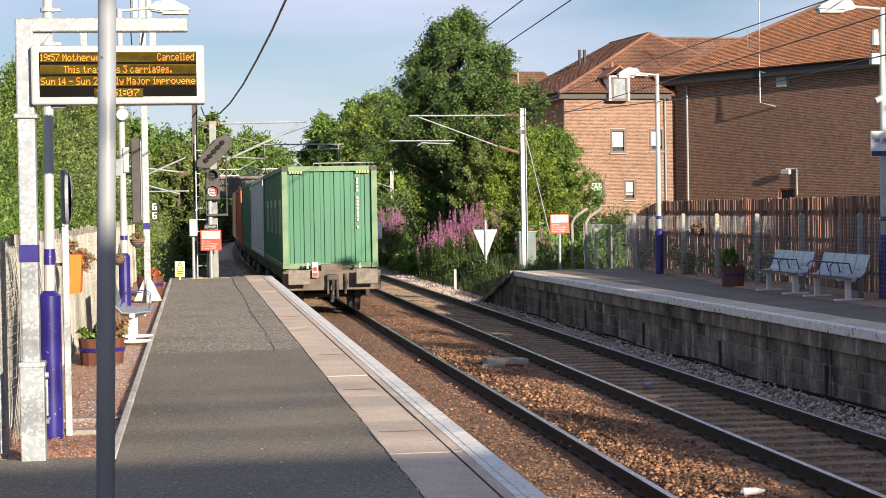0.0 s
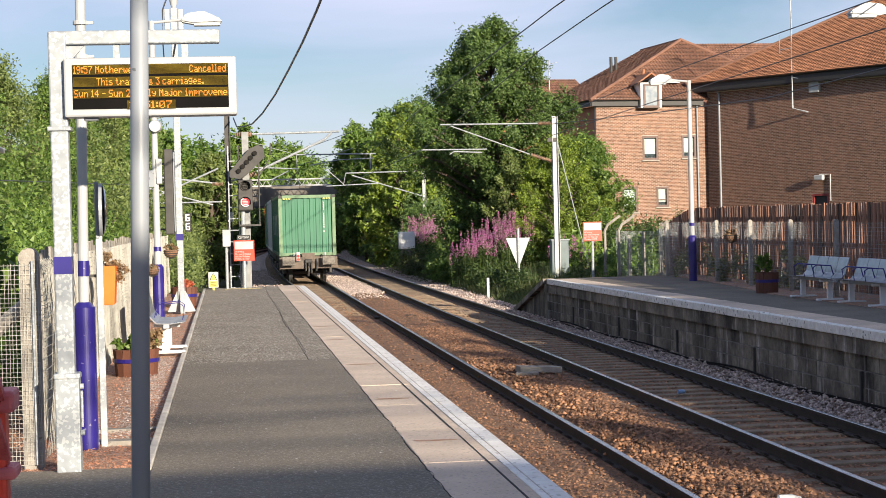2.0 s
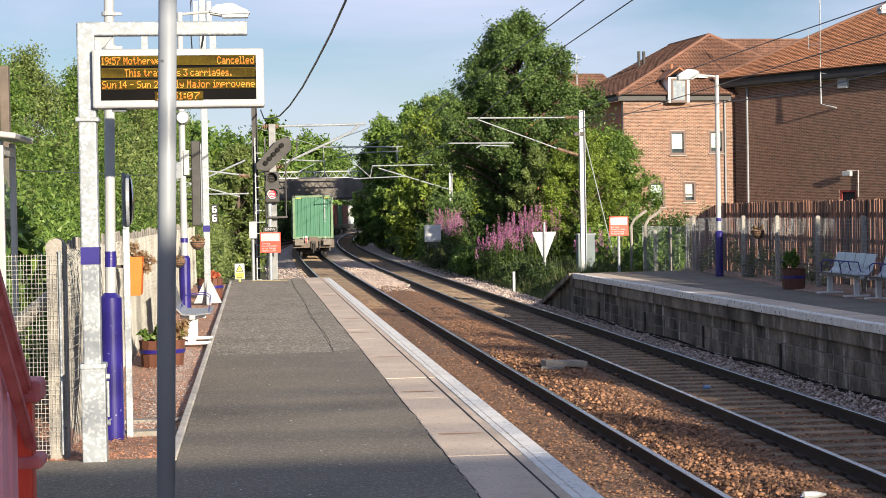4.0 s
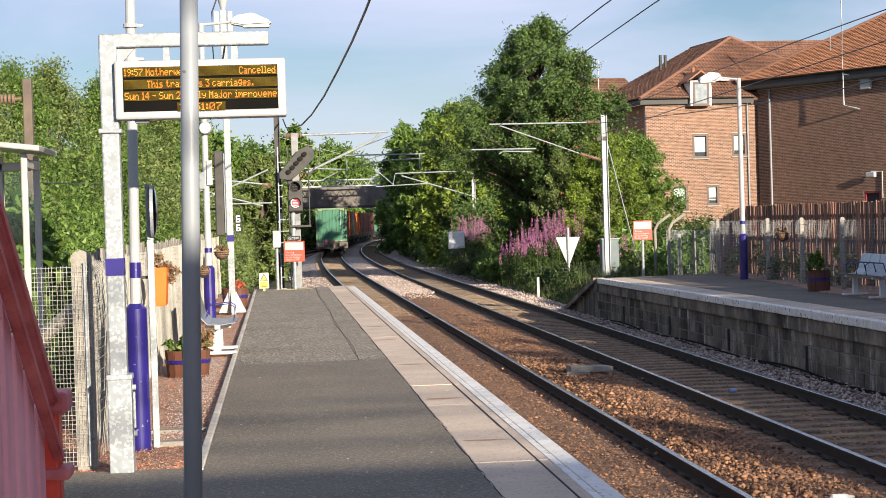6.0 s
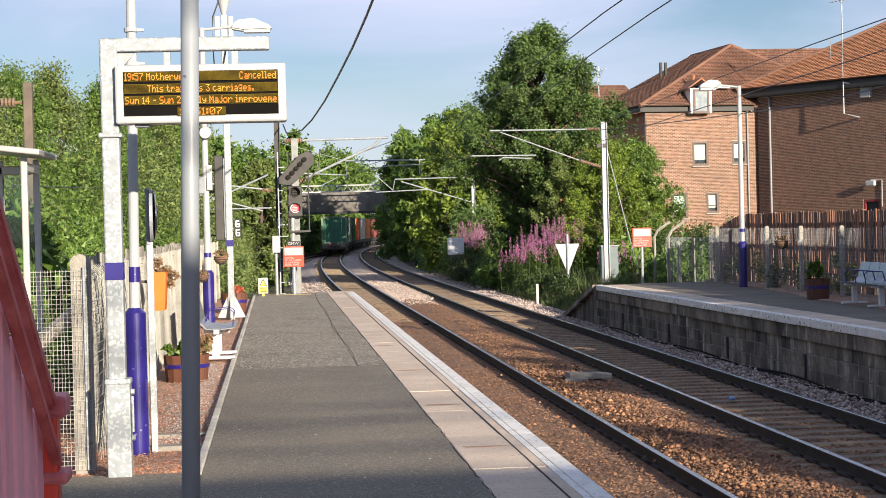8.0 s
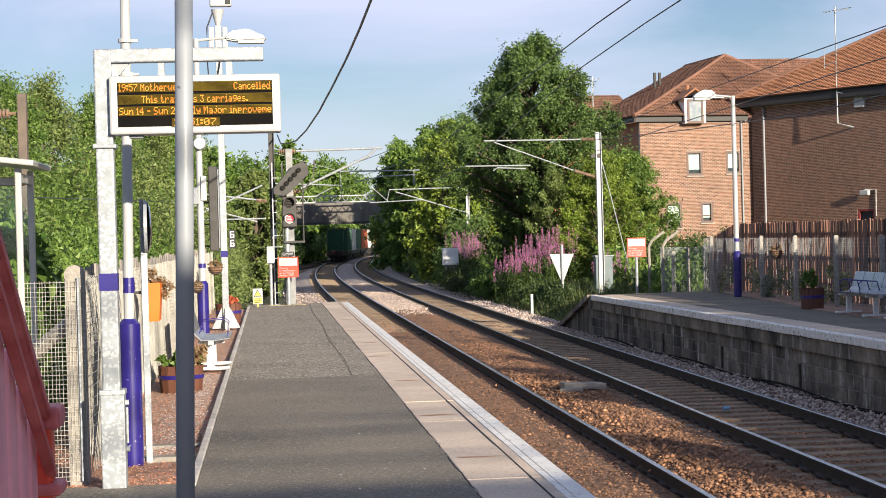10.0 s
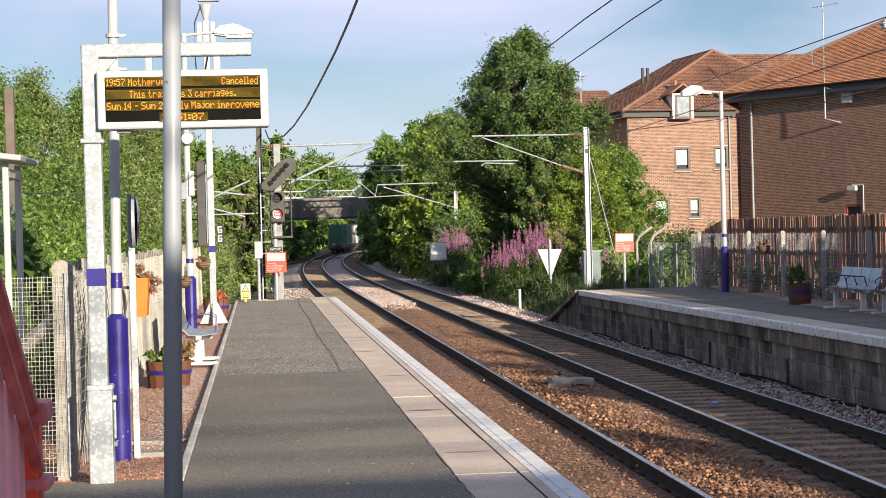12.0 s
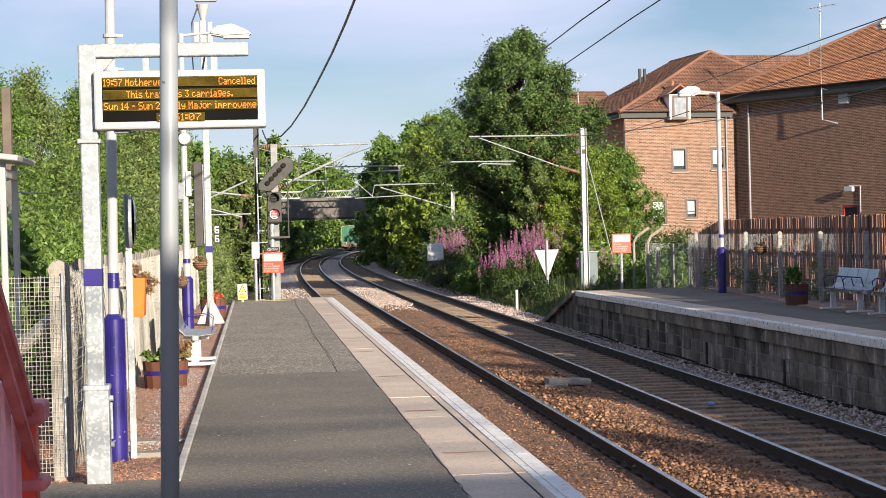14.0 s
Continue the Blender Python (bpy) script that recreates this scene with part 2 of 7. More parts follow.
leaf_mid = leaf_material("leaf_mid", (0.055, 0.12, 0.022), (0.21, 0.315, 0.065))
leaf_light = leaf_material("leaf_light", (0.062, 0.13, 0.026), (0.215, 0.315, 0.068))
leaf_lime = leaf_material("leaf_lime", (0.085, 0.145, 0.020), (0.31, 0.40, 0.07))
leaf_willow = leaf_material("leaf_willow", (0.082, 0.13, 0.036), (0.265, 0.325, 0.105))
grass_leaf = leaf_material("grass_leaf", (0.035, 0.065, 0.018), (0.155, 0.18, 0.07))
weed_leaf = leaf_material("weed_leaf", (0.09, 0.11, 0.035), (0.34, 0.32, 0.13))
nettle_leaf = leaf_material("nettle_leaf", (0.022, 0.05, 0.014), (0.095, 0.14, 0.042))
pink_petal = leaf_material("pink_petal", (0.60, 0.16, 0.46), (0.84, 0.37, 0.66))
dry_leaf = leaf_material("dry_leaf", (0.22, 0.13, 0.07), (0.46, 0.34, 0.2))
flower_red = leaf_material("flower_red", (0.5, 0.05, 0.04), (0.65, 0.25, 0.12))
container_green = material("container_green", (0.055, 0.195, 0.118), (0.036, 0.145, 0.085), 0.55, 1.2, bump=0.05, bump_scale=8, streak=5)
container_white = material("container_white", (0.70, 0.71, 0.71), (0.58, 0.58, 0.575), 0.5, 1.5, streak=4)
container_orange = material("container_orange", (0.78, 0.21, 0.03), (0.62, 0.16, 0.025), 0.55, 1.5, streak=4)
container_rust = material("container_rust", (0.66, 0.14, 0.03), (0.50, 0.10, 0.025), 0.55, 1.5, streak=4)
container_red = material("container_red", (0.23, 0.035, 0.035), (0.16, 0.025, 0.025), 0.55, 1.5, streak=4)
pale_edge = material("pale_edge", (0.17, 0.26, 0.15), (0.11, 0.19, 0.11), 0.6, 3)
brown_ceramic = material("brown_ceramic", (0.30, 0.20, 0.13), (0.16, 0.10, 0.07), 0.3, 9)
amber_glow = glow_material("amber_glow", (1.0, 0.30, 0.015), 0.75)
red_glow = glow_material("red_glow", (1.0, 0.05, 0.06), 0.9)
screen_mat = material("screen", (0.010, 0.009, 0.009), (0.007, 0.007, 0.007), 0.7, 4, spec=0.02)
amber_row = material("amber_row", (0.12, 0.085, 0.012), (0.095, 0.066, 0.010), 0.7, 30, spec=0.05)
lamp_glass = material("lamp_glass", (0.72, 0.74, 0.74), rough=0.25)


# ---- mesh helpers ----
def B():
    return bmesh.new()


def box(bm, cx, cy, cz, sx, sy, sz, m=None, bevel=0.0):
    mat = Matrix.Translation((cx, cy, cz)) @ Matrix.Diagonal((sx, sy, sz, 1))
    made = bmesh.ops.create_cube(bm, size=1, matrix=(m @ mat) if m else mat)
    if bevel:
        edges = list({e for v in made["verts"] for e in v.link_edges})
        bmesh.ops.bevel(bm, geom=edges, offset=bevel, segments=2, affect="EDGES", profile=0.5)
    return bm


def cyl(bm, p0, p1, r0, r1=None, n=12):
    p0, p1 = Vector(p0), Vector(p1)
    d = p1 - p0
    m = Matrix.Translation((p0 + p1) / 2) @ d.to_track_quat("Z", "Y").to_matrix().to_4x4()
    bmesh.ops.create_cone(bm, cap_ends=True, segments=n, radius1=r0, radius2=r0 if r1 is None else r1, depth=d.length, matrix=m)
    return bm


def tube(bm, pts, r, n=6):
    rings = []
    for i, p in enumerate(pts):
        p = Vector(p)
        d = Vector(pts[min(i + 1, len(pts) - 1)]) - Vector(pts[max(i - 1, 0)])
        q = d.to_track_quat("Z", "Y")
        rad = r[i] if isinstance(r, (list, tuple)) else r
        rings.append([bm.verts.new(p + q @ Vector((rad * math.cos(a), rad * math.sin(a), 0))) for a in [2 * math.pi * k / n for k in range(n)]])
    for a, b in zip(rings, rings[1:]):
        for k in range(n):
            bm.faces.new((a[k], a[(k + 1) % n], b[(k + 1) % n], b[k]))
    bm.faces.new(rings[0][::-1])
    bm.faces.new(rings[-1])
    return bm


def sweep(bm, profile, path):
    """A closed profile of (across, up) along a path of points that runs roughly along y."""
    rings = []
    for i, p in enumerate(path):
        d = Vector(path[min(i + 1, len(path) - 1)]) - Vector(path[max(i - 1, 0)])
        d.z = 0
        d.normalize()
        across = Vector((d.y, -d.x, 0))
        rings.append([bm.verts.new(Vector(p) + across * u + Vector((0, 0, w))) for u, w in profile])
    k = len(profile)
    for a, b in zip(rings, rings[1:]):
        for j in range(k):
            bm.faces.new((a[j], a[(j + 1) % k], b[(j + 1) % k], b[j]))
    bm.faces.new(rings[0][::-1])
    bm.faces.new(rings[-1])
    bmesh.ops.recalc_face_normals(bm, faces=bm.faces)
    return bm


def extrude(bm, outline, axis, lo, hi):
    """A flat outline, drawn in the plane across axis, given a thickness from lo to hi along it."""
    def at(p, v):
        return {"x": (v, p[0], p[1]), "y": (p[0], v, p[1]), "z": (p[0], p[1], v)}[axis]
    a, b = [bm.verts.new(at(p, lo)) for p in outline], [bm.verts.new(at(p, hi)) for p in outline]
    k = len(outline)
    bm.faces.new(a)
    bm.faces.new(b[::-1])
    for j in range(k):
        bm.faces.new((a[j], b[j], b[(j + 1) % k], a[(j + 1) % k]))
    bmesh.ops.recalc_face_normals(bm, faces=bm.faces)
    return bm


def mesh_of(name, bm, mat, smooth=False):
    me = bpy.data.meshes.new(name)
    if smooth:
        for f in bm.faces:
            f.smooth = True
    bm.to_mesh(me)
    bm.free()
    if mat:
        me.materials.append(mat)
    return me


def part(name, bm, mat, parent, label="", smooth=False):
    ob = new(name, mesh_of(name, bm, mat, smooth))
    ob.parent = parent
    if label:
        tagged(ob, label)
    return ob


def piece(name, me, parent, at, turn=0.0):
    ob = new(name, me)
    ob.parent = parent
    ob.matrix_basis = pose(*at, 0, 0, turn)
    return ob


def thing(name, label, category, at=(0, 0, 0), turn=0.0, group="", kind=""):
    ob = new(name)
    ob.empty_display_size = 0.1
    ob.matrix_basis = pose(*at, 0, 0, turn)
    return tagged(ob, label, category, group, kind)


def solid(name, bm, mat, label, category, at=(0, 0, 0), group="", kind="", smooth=False):
    ob = new(name, mesh_of(name, bm, mat, smooth))
    ob.matrix_basis = pose(*at)
    return tagged(ob, label, category, group, kind)


def letters(name, body, size, mat, parent, m, align="LEFT", thick=0.002, wide=1.0):
    cu = bpy.data.curves.new(name, "FONT")
    cu.body, cu.size, cu.extrude, cu.align_x = body, size, thick, align
    cu.materials.append(mat)
    ob = new(name, cu)
    ob.parent = parent
    ob.matrix_basis = m @ Matrix.Diagonal((wide, 1, 1, 1))
    return ob


FRONT = pose(0, 0, 0, 90, 0, 0)   # writing that faces -y


def mesh_from(name, verts, faces_n, count, mat):
    """A mesh of count separate faces, of faces_n corners each, from an array of their corners."""
    me = bpy.data.meshes.new(name)
    v = np.asarray(verts, dtype=np.float32).reshape(-1, 3)
    me.vertices.add(len(v))
    me.vertices.foreach_set("co", v.ravel())
    me.loops.add(count * faces_n)
    me.loops.foreach_set("vertex_index", np.arange(count * faces_n, dtype=np.int32))
    me.polygons.add(count)
    me.polygons.foreach_set("loop_start", np.arange(0, count * faces_n, faces_n, dtype=np.int32))
    me.polygons.foreach_set("loop_total", np.full(count, faces_n, dtype=np.int32))
    me.materials.append(mat)
    me.update(calc_edges=True)
    me.validate()
    return me


def unit(n, rng):
    d = rng.normal(size=(n, 3))
    return d / np.linalg.norm(d, axis=1)[:, None]


def leaf_mesh(name, centres, size, mat, rng, long=1.7, droop=0.0):
    """One pointed leaf of four corners at each centre, turned at random."""
    n = len(centres)
    a = unit(n, rng)
    a[:, 2] -= droop
    a /= np.linalg.norm(a, axis=1)[:, None]
    b = np.cross(a, unit(n, rng))
    b /= np.linalg.norm(b, axis=1)[:, None] + 1e-6
    s = size * rng.uniform(0.6, 1.3, (n, 1))
    a, b = a * s * long * 0.5, b * s * 0.5
    quad = np.stack([centres - a, centres + b - a * 0.1, centres + a, centres - b - a * 0.1], axis=1)
    return mesh_from(name, quad, 4, n, mat)


def small_leaves(name, centres, size, mat, rng, flat=0.5, long=1.7, facing=0.0):
    """One three-cornered leaf at each centre, its blade turned at random, a little upwards and to the side given."""
    n = len(centres)
    up = unit(n, rng) + np.array([0, 0, flat]) + facing
    a = np.cross(up, unit(n, rng))
    a /= np.linalg.norm(a, axis=1)[:, None] + 1e-6
    b = np.cross(up, a)
    b /= np.linalg.norm(b, axis=1)[:, None] + 1e-6
    s = size * rng.uniform(0.6, 1.35, (n, 1))
    a, b = a * s * long * 0.5, b * s * 0.5
    tri = np.stack([centres - a * 0.8 + b, centres + a * 1.1, centres - a * 0.8 - b], axis=1)
    return mesh_from(name, tri, 3, n, mat)


def crown_points(clumps, n, rng, shell=0.66):
    """Points in a set of clumps (x, y, z, rx, ry, rz), denser towards their skin."""
    c = np.array(clumps)
    w = (c[:, 3] * c[:, 4] + c[:, 4] * c[:, 5] + c[:, 3] * c[:, 5])
    twigs = max(8, n // 28)
    k = rng.choice(len(c), twigs, p=w / w.sum())
    r = shell + (1 - shell) * rng.uniform(0, 1, (twigs, 1)) + rng.normal(0, 0.10, (twigs, 1))
    tip = c[k, :3] + unit(twigs, rng) * r * c[k, 3:]
    j = rng.integers(0, twigs, n)
    return tip[j] + rng.normal(0, 0.15, (n, 3)) * c[k[j], 3:]


ROCK = np.array([(1, 0, 0), (0, 1, 0), (0, 0, 1), (-1, 0, 0), (0, -1, 0), (0, 0, -1)], dtype=float)
ROCK_FACES = [(0, 1, 2), (1, 3, 2), (3, 4, 2), (4, 0, 2), (1, 0, 5), (3, 1, 5), (4, 3, 5), (0, 4, 5)]


def rocks_mesh(name, centres, size, mat, rng, bedded=False):
    """A broken eight-sided stone at each centre; a bedded one shows its upper four sides alone."""
    faces = ROCK_FACES[:4] if bedded else ROCK_FACES
    n = len(centres)
    v = ROCK[None] * rng.uniform(0.55, 1.25, (n, 6, 1)) + rng.normal(0, 0.18, (n, 6, 3))
    v = v * (size * rng.uniform(0.5, 1.35, (n, 1, 1))) * np.array([1, 1, 0.75])
    ang = rng.uniform(0, 2 * math.pi, n)
    ca, sa = np.cos(ang)[:, None], np.sin(ang)[:, None]
    x, y = v[:, :, 0] * ca - v[:, :, 1] * sa, v[:, :, 0] * sa + v[:, :, 1] * ca
    v = np.stack([x, y, v[:, :, 2]], axis=2) + centres[:, None]
    me = bpy.data.meshes.new(name)
    me.vertices.add(n * 6)
    me.vertices.foreach_set("co", v.astype(np.float32).ravel())
    f = (np.array(faces)[None] + 6 * np.arange(n)[:, None, None]).astype(np.int32).ravel()
    me.loops.add(len(f))
    me.loops.foreach_set("vertex_index", f)
    me.polygons.add(n * len(faces))
    me.polygons.foreach_set("loop_start", np.arange(0, len(f), 3, dtype=np.int32))
    me.polygons.foreach_set("loop_total", np.full(n * len(faces), 3, dtype=np.int32))
    me.materials.append(mat)
    me.update(calc_edges=True)
    return me


# ---- the line of the tracks ----
RAIL = -0.915


def track_x(y, centre=3.43):
    return centre + 5.98e-5 * max(0.0, y - 78.6) ** 2.3


def track_path(offset, y0, y1, step, z, centre=3.43):
    pts, y = [], y0
    while y < y1 + 0.01:
        slope = (track_x(y + 0.5) - track_x(y - 0.5))
        q = math.hypot(1, slope)
        pts.append((track_x(y, centre) + offset / q, y - offset * slope / q, z))
        y += step if y > 60 else max(step, 4)
    return pts

# ---- ground, tracks, platforms ----
rng = np.random.default_rng(4)
bm = B()
box(bm, 0, 900, -1.6, 4000, 4000, 0.5)
solid("ground", bm, grass_ground, "rough grassy ground reaching to the horizon", "ground", kind="structure")

bed = B()
path = [(track_x(y, 5.08), y, 0) for y in [-20, 0, 20, 40, 50, 68]]
sweep(bed, [(-3.3, -1.34), (-3.3, -1.115), (-0.9, -1.10), (0.0, -1.02), (0.9, -1.10), (3.6, -1.10), (3.9, -1.34)], path)
solid("ballast_bed", bed, brown_bed, "rust-brown stained track ballast bed", "ballast", kind="structure")
bed = B()
path = [(track_x(y, 5.08), y, 0) for y in [68, *range(70, 381, 5)]]
sweep(bed, [(-4.4, -1.36), (-3.2, -1.10), (-0.9, -1.10), (0.0, -1.0), (0.9, -1.10), (3.2, -1.09), (4.4, -1.36)], path)
solid("ballast_bed", bed, grey_bed, "pale grey ballast bed of the curved tracks", "ballast", kind="structure")
bed = B()
for centre in (3.43, 6.73):
    sweep(bed, [(-0.62, -1.10), (-0.55, -1.085), (0.55, -1.085), (0.62, -1.10)], [(track_x(y, centre), y, 0) for y in range(65, 200, 5)])
solid("stained_ballast", bed, brown_bed, "brown stained ballast between the rails", "ballast", kind="structure")

bed = B()
sweep(bed, [(-1.3, -1.12), (-1.25, -1.074), (1.2, -1.072), (1.3, -1.12)], [(3.43, y, 0) for y in (-20, 10, 30, 52)])
solid("stained_ballast", bed, brown_bed, "brown ballast and dirt burying the near sleepers", "ballast", kind="structure")

RAIL_PROFILE = [(-0.07, -0.16), (0.07, -0.16), (0.07, -0.145), (0.012, -0.13), (0.012, -0.045), (0.035, -0.035), (0.035, -0.004), (-0.035, -0.004), (-0.035, -0.035), (-0.012, -0.045), (-0.012, -0.13), (-0.07, -0.145)]
HEAD_PROFILE = [(-0.033, -0.006), (0.033, -0.006), (0.033, -0.001), (0.026, 0.003), (-0.026, 0.003), (-0.033, -0.001)]
sleeper_bm = B()
box(sleeper_bm, 0, 0, -0.235, 2.42, 0.24, 0.15, bevel=0.02)
sleeper_me = mesh_of("sleeper", sleeper_bm, sleeper_mat)
clip_bm = B()
for sx in (-0.7525, 0.7525):
    for s in (-1, 1):
        tube(clip_bm, [(sx + s * 0.05, -0.05, -0.14), (sx + s * 0.10, -0.05, -0.11), (sx + s * 0.12, 0.0, -0.105), (sx + s * 0.10, 0.05, -0.11), (sx + s * 0.05, 0.05, -0.135)], 0.012, 5)
clip_me = mesh_of("rail_clip", clip_bm, rust_rail)
for k, centre in enumerate((3.43, 6.73)):
    tr = thing("railway_track", "straight then curving railway track on concrete sleepers", "railway track", kind="structure")
    for off in (-0.7525, 0.7525):
        part("rail", sweep(B(), RAIL_PROFILE, track_path(off, -12, 380, 4, RAIL, centre)), rust_rail, tr, "rusty-sided steel rail")
        part("rail_head", sweep(B(), HEAD_PROFILE, track_path(off, -12, 380, 4, RAIL, centre)), bright_steel, tr, "polished running surface of the rail")
    for i in range(150):
        y = 2 + i * 0.6 + 0.17 * k
        slope = math.degrees(math.atan(track_x(y + 0.5) - track_x(y - 0.5)))
        piece("sleeper", sleeper_me, tr, (track_x(y, centre), y, RAIL), -slope)
        if y < 48:
            piece("rail_clip", clip_me, tr, (track_x(y, centre), y, RAIL))
    rest = B()
    for i in range(150, 560):
        y = 2 + i * 0.6 + 0.17 * k
        slope = math.degrees(math.atan(track_x(y + 0.5) - track_x(y - 0.5)))
        box(rest, 0, 0, 0, 2.42, 0.24, 0.1, m=pose(track_x(y, centre), y, RAIL - 0.21, 0, 0, -slope))
    tagged(part("far_sleepers", rest, sleeper_mat, tr), kind="stuff")


branch = thing("railway_track", "branch railway track joining from beyond the trees", "railway track", kind="structure")
BRANCH = [(-12, 78), (-9, 92), (-5.2, 112), (-0.8, 138), (2.2, 166), (5.6, 196), (9.6, 236), (14.5, 290)]
part("bed", sweep(B(), [(-1.6, -1.36), (-1.3, -1.09), (1.3, -1.09), (1.6, -1.36)], [(x, y, 0) for x, y in BRANCH]), brown_bed, branch)
for off in (-0.7525, 0.7525):
    part("rail", sweep(B(), [(u + off, w) for u, w in RAIL_PROFILE], [(x, y, RAIL + 0.004) for x, y in BRANCH]), rust_rail, branch, "rusty steel rail")


def bed_height(x):
    return np.where(abs(x - 3.43) < 1.25, -1.078, -1.10) + 0.085 * np.exp(-((x - 5.08) / 0.5) ** 2)


def scatter(n, x0, x1, y0, y1, avoid=True):
    x = rng.uniform(x0, x1, n)
    y = y0 + (y1 - y0) * rng.uniform(0, 1, n) ** 1.5
    z = bed_height(x)
    if avoid:
        near = np.minimum(abs(abs(x - 3.43) - 0.7525), abs(abs(x - 6.73) - 0.7525))
        ok = near > 0.1
        on_track = np.minimum(abs(x - 3.43), abs(x - 6.73)) < 1.15
        phase = np.where(abs(x - 3.43) < 1.6, y - 2, y - 2.17) / 0.6 % 1
        on_sleeper = on_track & ((phase < 0.22) | (phase > 0.78))
        ok &= ~(on_sleeper & (rng.uniform(0, 1, n) < np.where(abs(x - 3.43) < 1.6, 0.35, 0.9)))
        x, y, z = x[ok], y[ok], z[ok]
    return np.stack([x, y, z + rng.uniform(-0.01, 0.03, len(x))], axis=1)


stones = np.concatenate([scatter(40000, 2.1, 7.85, 9, 50), scatter(7000, 2.5, 7.8, 50, 66), scatter(16000, 4.5, 5.7, 9, 45)])
heap = np.stack([rng.normal(4.9, 0.28, 2600), rng.uniform(10, 34, 2600), rng.uniform(-1.05, -0.98, 2600)], axis=1)
tagged(new("ballast_stones", rocks_mesh("ballast_stones", stones - np.array([0, 0, 0.004]), 0.024, brown_stone, rng, True)), "loose rust-brown ballast stones along the tracks", "ballast", kind="stuff")
grit = np.concatenate([scatter(42000, 2.05, 4.65, 9, 34), scatter(16000, 5.7, 7.8, 12, 40)])
tagged(new("ballast_grit", rocks_mesh("ballast_grit", grit - np.array([0, 0, 0.006]), 0.015, brown_stone, rng, True)), "fine brown rubble and dirt round the sleepers", "ballast", kind="stuff")
tagged(new("loose_stones", rocks_mesh("loose_stones", heap - np.array([0, 0, 0.012]), 0.037, brown_stone, rng)), "heap of larger rust-brown stones between the tracks", "ballast", kind="stuff")
side = np.stack([rng.uniform(7.75, 8.78, 15000), 14 + 60 * rng.uniform(0, 1, 15000) ** 1.5, rng.uniform(-1.11, -1.03, 15000)], axis=1)
shoulder = scatter(14000, 0.6, 9.2, 50, 105)
shoulder = shoulder[(np.minimum(abs(shoulder[:, 0] - 3.43), abs(shoulder[:, 0] - 6.73)) > 1.05) & ((shoulder[:, 1] > 62) | (shoulder[:, 0] < 2.4))]
far = np.concatenate([shoulder, np.stack([rng.uniform(4.4, 5.75, 5000), rng.uniform(66, 105, 5000), rng.uniform(-1.08, -0.97, 5000)], axis=1)])
tagged(new("grey_ballast_stones", rocks_mesh("grey_ballast_stones", np.concatenate([side, far]), 0.036, grey_stone, rng)), "clean pale grey ballast stones", "ballast", kind="stuff")

# the left platform
END = 47.5
bm = B()
box(bm, 0.30, (END - 20) / 2, -0.72, 1.96, END + 20, 1.26)
box(bm, 1.60, (END - 20) / 2, -0.80, 0.62, END + 19.9, 1.0)
solid("platform", bm, dirty_block, "masonry body of the platform", "platform", kind="structure")
bm = B()
box(bm, 0.375, 1.0, -0.045, 1.85, 42.0, 0.09)
box(bm, -3.35, -3.6, -0.05, 5.6, 32.7, 0.09)
solid("platform_surface", bm, asphalt_new, "smooth dark asphalt platform surface", "platform surface", kind="structure")
bm = B()
box(bm, 0.20, (22 + END) / 2, -0.048, 1.5, END - 22, 0.09)
solid("platform_surface", bm, asphalt_old, "worn asphalt platform surface with pale stones showing", "platform surface", kind="structure")
bm = B()
box(bm, 1.127, (22 + END) / 2, -0.046, 0.345, END - 22, 0.09)
solid("platform_surface", bm, asphalt_old, "grey asphalt strip beside the coping stones", "platform surface", kind="structure")
bm = B()
seam = []
crack = random.Random(3)
for i in range(130):
    y = 22 + i * 0.196
    seam.append((0.952 + crack.uniform(-0.012, 0.012) + 0.03 * math.sin(i * 0.11), y, -0.001))
tube(bm, seam, 0.0035, 5)
solid("crack_line", bm, black_gap, "dark crack running along the asphalt", "crack", kind="structure")
coping = thing("platform_coping", "row of buff coping slabs along the platform edge", "coping", kind="structure")
slab_bm = B()
box(slab_bm, 0, 0, -0.075, 0.7, 1.965, 0.15, bevel=0.008)
slab_me = mesh_of("coping_slab", slab_bm, coping_stone)
for i in range(28):
    piece("coping_slab", slab_me, coping, (1.65, -6.5 + i * 1.98, 0.004 + rng.uniform(-0.002, 0.002)))
bm = B()
for i in range(55):
    y = -6 + i * 0.99
    if y < END - 0.4:
        box(bm, 1.938, y, 0.0045, 0.115, 0.985, 0.008)
        box(bm, 1.846, y, 0.0045, 0.05, 0.985, 0.008)
solid("edge_line", bm, white_line, "double white painted line along the platform edge", "painted line", kind="structure")
bm = B()
box(bm, 1.74, 20.5, 0.003, 0.012, 54, 0.009)
jag = random.Random(17)
ragged = [(1.301 + 0.005 * math.sin(i * 0.21) + jag.uniform(-0.010, 0.010), 2 + i * 0.13, 0.0) for i in range(348)]
tube(bm, ragged, 0.0048, 4)
solid("joint_line", bm, black_gap, "dark joint lines between asphalt and coping", "joint", kind="structure")
bm = B()
box(bm, 0.4, END - 1.0, 0.006, 0.95, 0.09, 0.012)
solid("tactile_strip", bm, worn_yellow, "worn yellow strip at the platform end", "painted line", kind="structure")
stain_mat = material("rust_stain", (0.36, 0.17, 0.10), (0.42, 0.30, 0.22), 0.9, 20)
